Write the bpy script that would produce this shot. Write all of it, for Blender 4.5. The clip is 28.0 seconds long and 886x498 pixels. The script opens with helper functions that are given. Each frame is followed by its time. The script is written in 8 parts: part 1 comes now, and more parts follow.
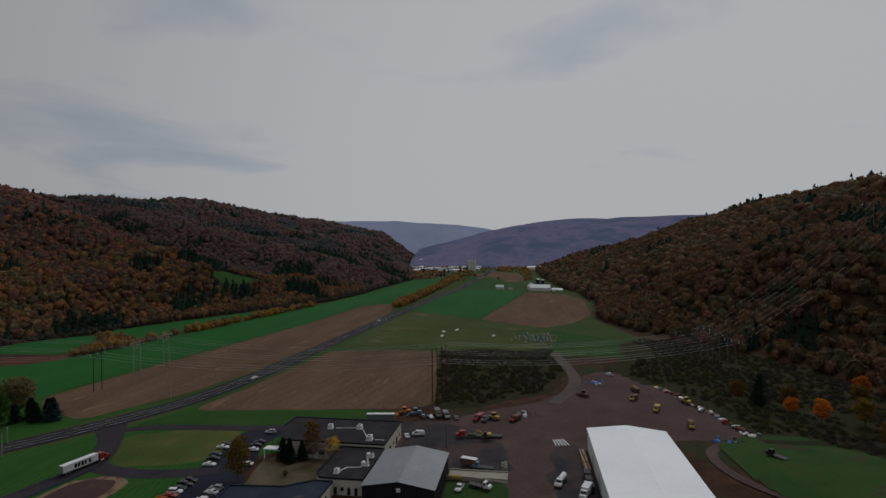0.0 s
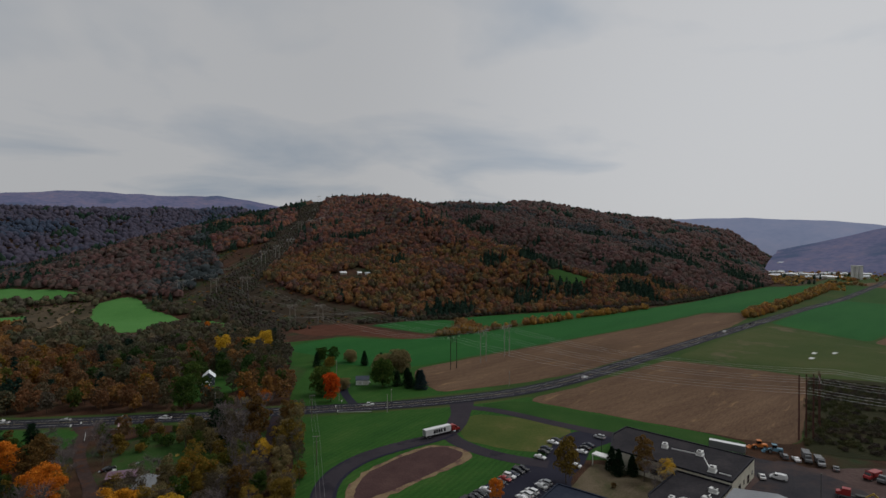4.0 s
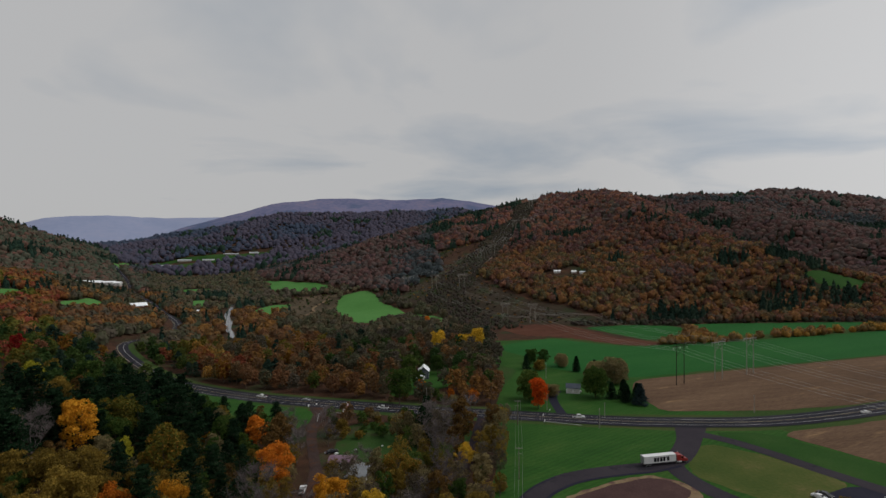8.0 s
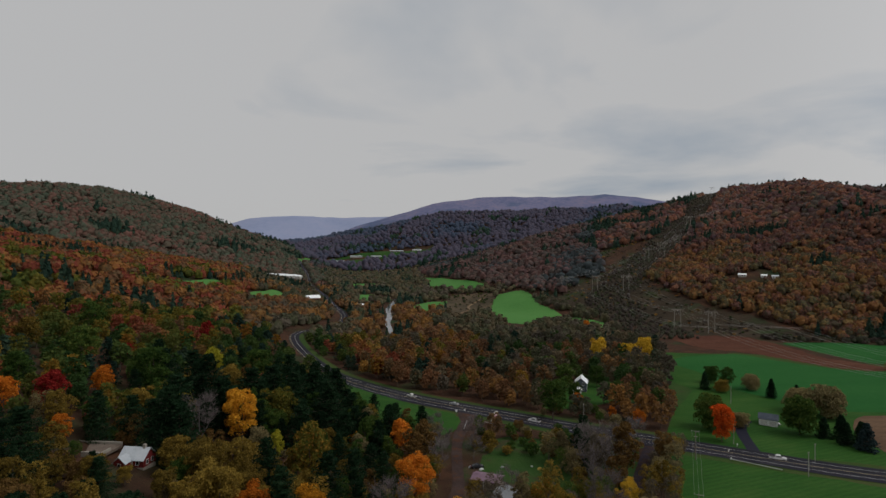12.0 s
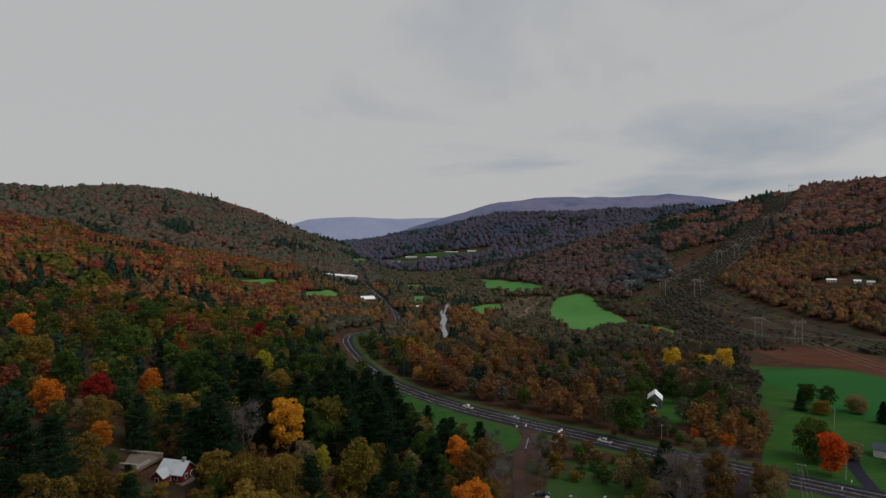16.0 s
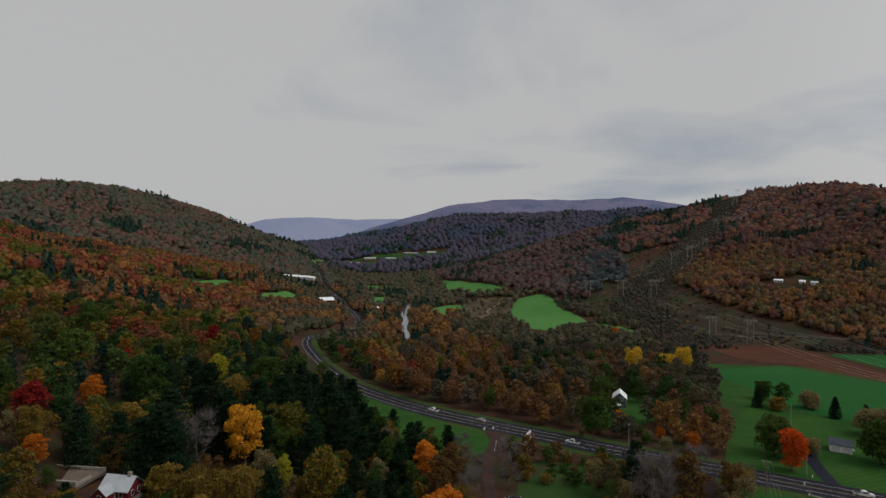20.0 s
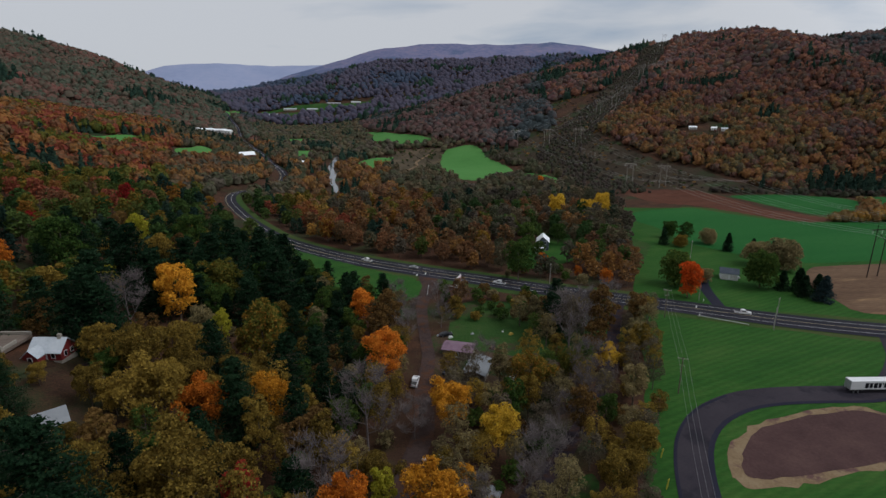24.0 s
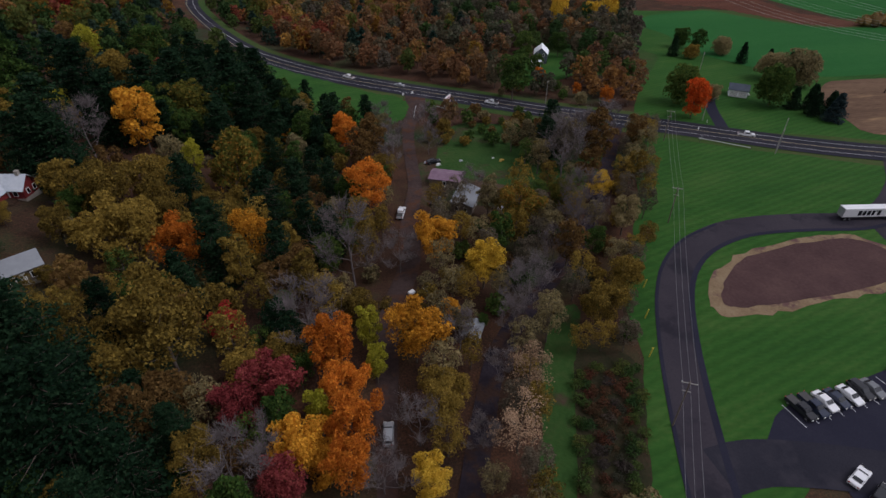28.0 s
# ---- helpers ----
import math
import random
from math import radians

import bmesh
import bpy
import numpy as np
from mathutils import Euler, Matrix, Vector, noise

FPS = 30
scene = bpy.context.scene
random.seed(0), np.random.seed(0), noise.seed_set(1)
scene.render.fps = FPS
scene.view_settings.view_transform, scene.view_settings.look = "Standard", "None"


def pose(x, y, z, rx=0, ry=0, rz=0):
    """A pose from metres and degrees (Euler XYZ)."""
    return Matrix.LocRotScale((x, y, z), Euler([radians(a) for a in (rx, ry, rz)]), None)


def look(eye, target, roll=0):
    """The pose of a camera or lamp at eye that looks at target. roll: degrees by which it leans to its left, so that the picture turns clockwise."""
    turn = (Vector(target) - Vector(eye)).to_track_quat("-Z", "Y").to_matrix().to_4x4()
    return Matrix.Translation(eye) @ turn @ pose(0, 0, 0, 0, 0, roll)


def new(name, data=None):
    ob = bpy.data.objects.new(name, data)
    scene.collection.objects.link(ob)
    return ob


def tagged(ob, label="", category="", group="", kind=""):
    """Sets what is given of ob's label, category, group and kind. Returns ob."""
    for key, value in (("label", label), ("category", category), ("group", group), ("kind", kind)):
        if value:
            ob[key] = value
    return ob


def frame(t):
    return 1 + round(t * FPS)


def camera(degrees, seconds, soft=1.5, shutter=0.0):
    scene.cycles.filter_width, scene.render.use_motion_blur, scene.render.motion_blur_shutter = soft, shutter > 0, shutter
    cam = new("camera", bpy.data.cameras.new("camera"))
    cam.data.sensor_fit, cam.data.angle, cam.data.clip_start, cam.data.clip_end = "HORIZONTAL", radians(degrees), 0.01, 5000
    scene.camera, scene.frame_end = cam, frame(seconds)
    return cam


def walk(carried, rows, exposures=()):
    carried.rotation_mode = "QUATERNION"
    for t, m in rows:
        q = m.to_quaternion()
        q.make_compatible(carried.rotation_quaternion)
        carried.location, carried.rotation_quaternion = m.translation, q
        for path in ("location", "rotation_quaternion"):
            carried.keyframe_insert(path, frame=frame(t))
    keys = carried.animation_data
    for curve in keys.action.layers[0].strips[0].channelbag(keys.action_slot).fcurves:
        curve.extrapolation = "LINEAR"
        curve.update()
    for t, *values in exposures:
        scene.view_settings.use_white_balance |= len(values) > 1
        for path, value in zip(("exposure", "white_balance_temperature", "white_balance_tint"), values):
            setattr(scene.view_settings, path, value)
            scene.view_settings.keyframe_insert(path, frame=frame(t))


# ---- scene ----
cam = camera(79.3, 28.0)
# seconds, eye x, y, z, heading to the left of +y, pitch, roll
PATH = [
    (0, -28.20, -52.61, 79.18, -81.13, -0.35, -0.35),
    (0.5, -27.93, -52.45, 79.17, -77.63, -0.35, -0.32),
    (1, -27.61, -52.43, 79.11, -72.21, -0.36, -0.19),
    (1.5, -26.64, -52.07, 79.10, -66.88, -0.40, -0.19),
    (2, -25.70, -51.87, 79.17, -61.87, -0.44, -0.18),
    (2.5, -24.62, -51.51, 79.22, -57.58, -0.41, -0.15),
    (3, -23.13, -51.02, 79.31, -53.86, -0.38, -0.06),
    (3.5, -21.71, -50.32, 79.43, -50.16, -0.39, 0.01),
    (4, -20.41, -49.42, 79.55, -46.54, -0.37, 0.14),
    (4.5, -19.11, -48.51, 79.70, -42.30, -0.39, 0.24),
    (6.5, -12.60, -44.06, 80.20, -29.58, -0.54, -0.13),
    (7, -10.86, -42.71, 80.22, -27.73, -0.54, -0.18),
    (7.5, -8.90, -41.00, 80.10, -25.65, -0.57, -0.27),
    (8, -7.27, -39.00, 80.00, -23.59, -0.59, -0.35),
    (8.5, -5.79, -36.86, 80.07, -21.32, -0.64, -0.32),
    (9, -4.15, -34.86, 80.24, -18.84, -0.70, -0.32),
    (9.5, -2.81, -32.97, 80.45, -15.91, -0.74, -0.33),
    (10, -1.70, -30.71, 80.58, -12.76, -0.74, -0.35),
    (10.5, -0.56, -28.53, 80.62, -10.41, -0.77, -0.31),
    (11, -0.02, -26.28, 80.53, -8.93, -0.74, -0.27),
    (11.5, 0.62, -23.75, 80.42, -7.72, -0.72, -0.18),
    (12, 1.09, -21.04, 80.21, -6.69, -0.73, -0.08),
    (12.5, 1.29, -18.57, 80.02, -5.67, -0.71, 0.03),
    (14.5, 1.34, -8.87, 79.90, -2.01, -0.65, 0.19),
    (15, 1.48, -6.81, 79.94, -1.48, -0.63, 0.15),
    (15.5, 1.18, -4.91, 79.96, -1.19, -0.62, 0.09),
    (16, 0.98, -2.84, 79.88, -0.84, -0.62, 0.11),
    (16.5, 0.51, -1.29, 79.82, -0.44, -0.60, 0.15),
    (17, 0.00, -0.00, 79.79, -0.00, -0.58, 0.23),
    (17.5, -0.46, 0.85, 79.70, 0.36, -0.57, 0.30),
    (18, -0.89, 1.84, 79.51, 0.53, -0.55, 0.33),
    (18.5, -1.15, 2.46, 79.30, -0.01, -0.54, 0.39),
    (19, -1.45, 2.86, 79.09, -2.03, -0.50, 0.37),
    (19.5, -2.18, 3.38, 78.84, -4.24, -0.49, 0.40),
    (20, -2.25, 3.70, 78.57, -5.29, -0.44, 0.38),
    (20.5, -2.61, 4.03, 78.33, -7.78, -0.95, 0.36),
    (21, -2.90, 4.13, 78.10, -10.51, -2.97, 0.32),
    (21.5, -3.14, 4.27, 77.97, -11.99, -5.38, 0.30),
    (23.5, -3.30, 5.10, 77.77, -13.07, -14.25, 0.13),
    (24, -3.02, 5.52, 77.75, -13.05, -16.12, 0.10),
    (24.5, -2.75, 6.00, 77.83, -13.05, -18.62, 0.07),
    (25, -2.52, 6.82, 77.80, -13.25, -21.04, 0.13),
    (25.5, -2.10, 7.81, 77.84, -13.42, -23.47, 0.16),
    (26, -1.64, 8.88, 77.96, -13.57, -25.93, 0.16),
    (26.5, -0.97, 9.97, 78.06, -13.70, -28.40, 0.06),
    (27, -0.23, 11.24, 78.11, -13.74, -30.94, -0.04),
    (27.5, 0.50, 12.56, 78.19, -13.74, -33.43, -0.11),
    (28, 1.24, 14.14, 78.39, -13.74, -36.00, -0.09),
]


def aim(x, y, z, yaw, pitch, roll):
    a, b = radians(yaw), radians(pitch)
    way = Vector((-math.sin(a) * math.cos(b), math.cos(a) * math.cos(b), math.sin(b)))
    eye = Vector((x, y, z))
    return look(eye, eye + 10 * way, roll)


walk(cam, [(t, aim(*rest)) for t, *rest in PATH], [(0.0, -0.52, 6150, 10), (2.0, -0.44, 6150, 10), (3.0, -0.25, 6200, 10), (4.5, 0.0, 6300, 10), (7.0, 0.10, 6400, 10), (18.0, 0.10, 6420, 10), (21.0, 0.10, 6420, 10), (24.5, 0.34, 5920, 10), (28.0, 0.34, 5900, 20)])

# ---------------------------------------------------------------- sky and light
world = bpy.data.worlds.new("overcast_sky")
scene.world = world
world.use_nodes = True
wn, wl = world.node_tree.nodes, world.node_tree.links
wn.clear()


def wnode(kind, **values):
    n = wn.new(kind)
    for k, v in values.items():
        n.inputs[k].default_value = v
    return n


sky = wn.new("ShaderNodeTexSky")
sky.sky_type = "NISHITA"
sky.sun_disc = False
sky.sun_elevation, sky.sun_rotation = radians(52), radians(112)
sky.air_density, sky.dust_density = 1.0, 4.0
coord = wn.new("ShaderNodeTexCoord")
split = wn.new("ShaderNodeSeparateXYZ")
wl.new(coord.outputs["Generated"], split.inputs[0])
# cloud deck: directions laid onto a flat layer overhead
lift = wn.new("ShaderNodeMath"); lift.operation = "ADD"; lift.inputs[1].default_value = 0.12
up = wn.new("ShaderNodeMath"); up.operation = "MAXIMUM"; up.inputs[1].default_value = 0.0
wl.new(split.outputs["Z"], up.inputs[0]); wl.new(up.outputs[0], lift.inputs[0])
dx = wn.new("ShaderNodeMath"); dx.operation = "DIVIDE"
dy = wn.new("ShaderNodeMath"); dy.operation = "DIVIDE"
wl.new(split.outputs["X"], dx.inputs[0]); wl.new(lift.outputs[0], dx.inputs[1])
wl.new(split.outputs["Y"], dy.inputs[0]); wl.new(lift.outputs[0], dy.inputs[1])
flat = wn.new("ShaderNodeCombineXYZ")
wl.new(dx.outputs[0], flat.inputs[0]); wl.new(dy.outputs[0], flat.inputs[1])
clouds = wn.new("ShaderNodeTexNoise")
clouds.inputs["Scale"].default_value = 0.75
clouds.inputs["Detail"].default_value = 5.0
clouds.inputs["Roughness"].default_value = 0.5
clouds.inputs["Distortion"].default_value = 0.4
wl.new(flat.outputs[0], clouds.inputs["Vector"])
# the deck thins out from the north-east round to the south
side = wn.new("ShaderNodeVectorMath"); side.operation = "DOT_PRODUCT"
side.inputs[1].default_value = (0.53, 0.85, 0.0)
wl.new(coord.outputs["Generated"], side.inputs[0])
reach = wn.new("ShaderNodeMapRange")
reach.inputs["From Min"].default_value, reach.inputs["From Max"].default_value = 0.60, 1.0
reach.inputs["To Min"].default_value, reach.inputs["To Max"].default_value = -0.13, 0.085
wl.new(side.outputs["Value"], reach.inputs["Value"])
# and towards the horizon
haze = wn.new("ShaderNodeMapRange")
haze.inputs["From Min"].default_value, haze.inputs["From Max"].default_value = 0.08, 0.20
haze.inputs["To Min"].default_value, haze.inputs["To Max"].default_value = -0.10, 0.0
wl.new(split.outputs["Z"], haze.inputs["Value"])
thin = wn.new("ShaderNodeMath"); thin.operation = "ADD"
wl.new(reach.outputs[0], thin.inputs[0]); wl.new(haze.outputs[0], thin.inputs[1])
dense = wn.new("ShaderNodeMath"); dense.operation = "ADD"
wl.new(clouds.outputs["Fac"], dense.inputs[0]); wl.new(thin.outputs[0], dense.inputs[1])
ramp = wn.new("ShaderNodeValToRGB")
ramp.color_ramp.elements[0].position, ramp.color_ramp.elements[0].color = 0.48, (0.443, 0.440, 0.436, 1)
ramp.color_ramp.elements[1].position, ramp.color_ramp.elements[1].color = 0.78, (0.225, 0.275, 0.332, 1)
wl.new(dense.outputs[0], ramp.inputs[0])
# the deck glows towards the hidden sun in the east
east = wn.new("ShaderNodeVectorMath"); east.operation = "DOT_PRODUCT"
east.inputs[1].default_value = (0.97, -0.24, 0.0)
wl.new(coord.outputs["Generated"], east.inputs[0])
glow = wn.new("ShaderNodeMapRange"); glow.interpolation_type = "SMOOTHSTEP"
glow.inputs["From Min"].default_value, glow.inputs["From Max"].default_value = 0.30, 0.95
glow.inputs["To Min"].default_value, glow.inputs["To Max"].default_value = 1.03, 1.38
wl.new(east.outputs["Value"], glow.inputs["Value"])
deck = wn.new("ShaderNodeBackground")
wl.new(ramp.outputs[0], deck.inputs["Color"]); wl.new(glow.outputs[0], deck.inputs["Strength"])
clear = wn.new("ShaderNodeBackground")
wl.new(sky.outputs[0], clear.inputs["Color"]); clear.inputs["Strength"].default_value = 0.05
both = wn.new("ShaderNodeMixShader"); both.inputs[0].default_value = 0.94
wl.new(clear.outputs[0], both.inputs[1]); wl.new(deck.outputs[0], both.inputs[2])
out = wn.new("ShaderNodeOutputWorld")
wl.new(both.outputs[0], out.inputs[0])

sun = new("sun", bpy.data.lights.new("sun", "SUN"))
sun.data.energy, sun.data.angle, sun.data.color = 1.35, radians(30), (1.0, 0.98, 0.95)
sun.matrix_world = look((0, 0, 300), (-217, 88, 0))

# ---------------------------------------------------------------- materials
def rgb(c):
    return (*c, 1.0)


def surface(name, colors, scale=1.0, fine=12.0, rough=0.85, bump=0.3, metal=0.0, fine_mix=0.35, per="", spec=0.06, stretch=None, wear=None, stripes=None):
    """A material whose colour wanders between the given colours at two scales. per: 'island' or 'object' shifts the tone piece by piece."""
    m = bpy.data.materials.new(name)
    m.use_nodes = True
    nodes, links = m.node_tree.nodes, m.node_tree.links
    bsdf = nodes["Principled BSDF"]
    bsdf.inputs["Roughness"].default_value, bsdf.inputs["Metallic"].default_value = rough, metal
    bsdf.inputs["Specular IOR Level"].default_value = spec
    geo = nodes.new("ShaderNodeNewGeometry")
    source = geo.outputs["Position"]
    if stretch:
        mp = nodes.new("ShaderNodeMapping")
        mp.inputs["Rotation"].default_value = (0, 0, radians(stretch[0]))
        mp.inputs["Scale"].default_value = stretch[1]
        links.new(source, mp.inputs[0])
        source = mp.outputs[0]
    big = nodes.new("ShaderNodeTexNoise")
    big.inputs["Scale"].default_value, big.inputs["Detail"].default_value, big.inputs["Roughness"].default_value = scale, 6.0, 0.6
    small = nodes.new("ShaderNodeTexNoise")
    small.inputs["Scale"].default_value, small.inputs["Detail"].default_value = fine, 4.0
    links.new(source, big.inputs["Vector"])
    links.new(source, small.inputs["Vector"])
    ramp = nodes.new("ShaderNodeValToRGB")
    el = ramp.color_ramp.elements
    while len(el) < len(colors):
        el.new(0.5)
    for i, c in enumerate(colors):
        el[i].position = 0.30 + 0.40 * i / max(1, len(colors) - 1)
        el[i].color = rgb(c)
    mixv = nodes.new("ShaderNodeMix")
    mixv.data_type = "FLOAT"
    mixv.inputs[0].default_value = fine_mix
    links.new(big.outputs["Fac"], mixv.inputs[2])
    links.new(small.outputs["Fac"], mixv.inputs[3])
    fac = mixv.outputs[0]
    if per:
        rnd = nodes.new("ShaderNodeObjectInfo").outputs["Random"] if per == "object" else geo.outputs["Random Per Island"]
        sh = nodes.new("ShaderNodeMath")
        sh.operation = "MULTIPLY_ADD"
        sh.inputs[1].default_value, sh.inputs[2].default_value = 0.36, -0.18
        links.new(rnd, sh.inputs[0])
        ad = nodes.new("ShaderNodeMath")
        ad.operation = "ADD"
        links.new(fac, ad.inputs[0])
        links.new(sh.outputs[0], ad.inputs[1])
        fac = ad.outputs[0]
    links.new(fac, ramp.inputs[0])
    col = ramp.outputs[0]
    if wear:
        tone, wscale, lo, hi = wear
        wnz = nodes.new("ShaderNodeTexNoise")
        wnz.inputs["Scale"].default_value, wnz.inputs["Detail"].default_value, wnz.inputs["Roughness"].default_value = wscale, 5.0, 0.65
        links.new(source, wnz.inputs["Vector"])
        mr = nodes.new("ShaderNodeMapRange")
        mr.inputs["From Min"].default_value, mr.inputs["From Max"].default_value = lo, hi
        links.new(wnz.outputs["Fac"], mr.inputs["Value"])
        mx = nodes.new("ShaderNodeMix")
        mx.data_type = "RGBA"
        links.new(mr.outputs[0], mx.inputs[0])
        links.new(col, mx.inputs[6])
        mx.inputs[7].default_value = rgb(tone)
        col = mx.outputs[2]
    if stripes:
        # mowing lanes: turn in degrees, band scale, depth
        lay = nodes.new("ShaderNodeMapping")
        lay.inputs["Rotation"].default_value = (0, 0, radians(stripes[0]))
        links.new(geo.outputs["Position"], lay.inputs[0])
        band = nodes.new("ShaderNodeTexWave")
        band.inputs["Scale"].default_value, band.inputs["Distortion"].default_value, band.inputs["Detail"].default_value = stripes[1], 1.2, 2.0
        links.new(lay.outputs[0], band.inputs["Vector"])
        level = nodes.new("ShaderNodeMapRange")
        level.inputs["To Min"].default_value, level.inputs["To Max"].default_value = 1 - stripes[2], 1 + stripes[2]
        links.new(band.outputs["Fac"], level.inputs["Value"])
        mul = nodes.new("ShaderNodeVectorMath")
        mul.operation = "SCALE"
        links.new(col, mul.inputs[0])
        links.new(level.outputs[0], mul.inputs["Scale"])
        col = mul.outputs[0]
    links.new(col, bsdf.inputs["Base Color"])
    if bump:
        b = nodes.new("ShaderNodeBump")
        b.inputs["Strength"].default_value, b.inputs["Distance"].default_value = bump, 0.5 / max(fine, 0.2)
        links.new(small.outputs["Fac"], b.inputs["Height"])
        links.new(b.outputs[0], bsdf.inputs["Normal"])
    return m


def foliage(name, colors, patch=None, patch_scale=0.008, patch_at=(0.52, 0.6), joined=False, mottle=0.9):
    """Leaves: tone by leaf clump and by tree, with patches of another growth among them."""
    m = bpy.data.materials.new(name)
    m.use_nodes = True
    nodes, links = m.node_tree.nodes, m.node_tree.links
    bsdf = nodes["Principled BSDF"]
    bsdf.inputs["Roughness"].default_value = 0.75
    bsdf.inputs["Specular IOR Level"].default_value = 0.05
    geo = nodes.new("ShaderNodeNewGeometry")
    info = nodes.new("ShaderNodeObjectInfo")
    ramp = nodes.new("ShaderNodeValToRGB")
    el = ramp.color_ramp.elements
    while len(el) < len(colors):
        el.new(0.5)
    for i, c in enumerate(colors):
        el[i].position, el[i].color = i / max(1, len(colors) - 1), rgb(c)
    grain = nodes.new("ShaderNodeTexNoise")
    grain.inputs["Scale"].default_value, grain.inputs["Detail"].default_value = 0.45, 3.0
    links.new(geo.outputs["Position"], grain.inputs["Vector"])
    mix1 = nodes.new("ShaderNodeMix")
    mix1.data_type = "FLOAT"
    mix1.inputs[0].default_value = 0.42
    links.new(geo.outputs["Random Per Island"], mix1.inputs[2])
    if joined:
        tone = nodes.new("ShaderNodeAttribute")
        tone.attribute_name = "tone"
        mix1.inputs[0].default_value = 0.88
        links.new(tone.outputs["Fac"], mix1.inputs[3])
    else:
        links.new(info.outputs["Random"], mix1.inputs[3])
    mix2 = nodes.new("ShaderNodeMath")
    mix2.operation = "MULTIPLY_ADD"
    mix2.inputs[1].default_value = 0.45
    links.new(grain.outputs["Fac"], mix2.inputs[0])
    off = nodes.new("ShaderNodeMath")
    off.operation = "SUBTRACT"
    off.inputs[1].default_value = 0.225
    links.new(mix1.outputs[0], off.inputs[0])
    links.new(off.outputs[0], mix2.inputs[2])
    links.new(mix2.outputs[0], ramp.inputs[0])
    col = ramp.outputs[0]
    if patch:
        wide = nodes.new("ShaderNodeTexNoise")
        wide.inputs["Scale"].default_value, wide.inputs["Detail"].default_value = patch_scale, 3.0
        links.new(geo.outputs["Position"], wide.inputs["Vector"])
        jit = nodes.new("ShaderNodeMath")
        jit.operation = "MULTIPLY_ADD"
        jit.inputs[1].default_value = 0.12
        links.new(geo.outputs["Random Per Island"], jit.inputs[0])
        links.new(wide.outputs["Fac"], jit.inputs[2])
        mr = nodes.new("ShaderNodeMapRange")
        mr.inputs["From Min"].default_value, mr.inputs["From Max"].default_value = patch_at[0] + 0.06, patch_at[1] + 0.06
        links.new(jit.outputs[0], mr.inputs["Value"])
        mx = nodes.new("ShaderNodeMix")
        mx.data_type = "RGBA"
        links.new(mr.outputs[0], mx.inputs[0])
        links.new(col, mx.inputs[6])
        mx.inputs[7].default_value = rgb(patch)
        col = mx.outputs[2]
    links.new(col, bsdf.inputs["Base Color"])
    through_ = nodes.new("ShaderNodeBsdfTranslucent")
    links.new(col, through_.inputs["Color"])
    blend = nodes.new("ShaderNodeMixShader")
    blend.inputs[0].default_value = 0.28 if joined else 0.38
    links.new(bsdf.outputs[0], blend.inputs[1])
    links.new(through_.outputs[0], blend.inputs[2])
    links.new(blend.outputs[0], nodes["Material Output"].inputs["Surface"])
    if not joined:
        # branch masses and single leaves
        grain.inputs["Scale"].default_value, grain.inputs["Detail"].default_value, grain.inputs["Roughness"].default_value = 0.9, 5.0, 0.62
        mix2.inputs[1].default_value, off.inputs[1].default_value = 1.25, 0.625
    if joined:
        grain.inputs["Scale"].default_value, grain.inputs["Roughness"].default_value = mottle, 0.75
        mix2.inputs[1].default_value = 0.6
        off.inputs[1].default_value = 0.30
        relief = nodes.new("ShaderNodeBump")
        relief.inputs["Strength"].default_value, relief.inputs["Distance"].default_value = 0.6, 1.2
        links.new(grain.outputs["Fac"], relief.inputs["Height"])
        links.new(relief.outputs[0], bsdf.inputs["Normal"])
    return m


def plain(name, color, rough=0.5, metal=0.0, spec=0.4, emit=0.0):
    """A small painted or moulded surface with a little dirt on it."""
    return surface(name, (tuple(0.82 * c for c in color), color, tuple(min(1, 1.06 * c) for c in color)), scale=0.9, fine=9.0, rough=rough, metal=metal, bump=0.04, spec=spec)


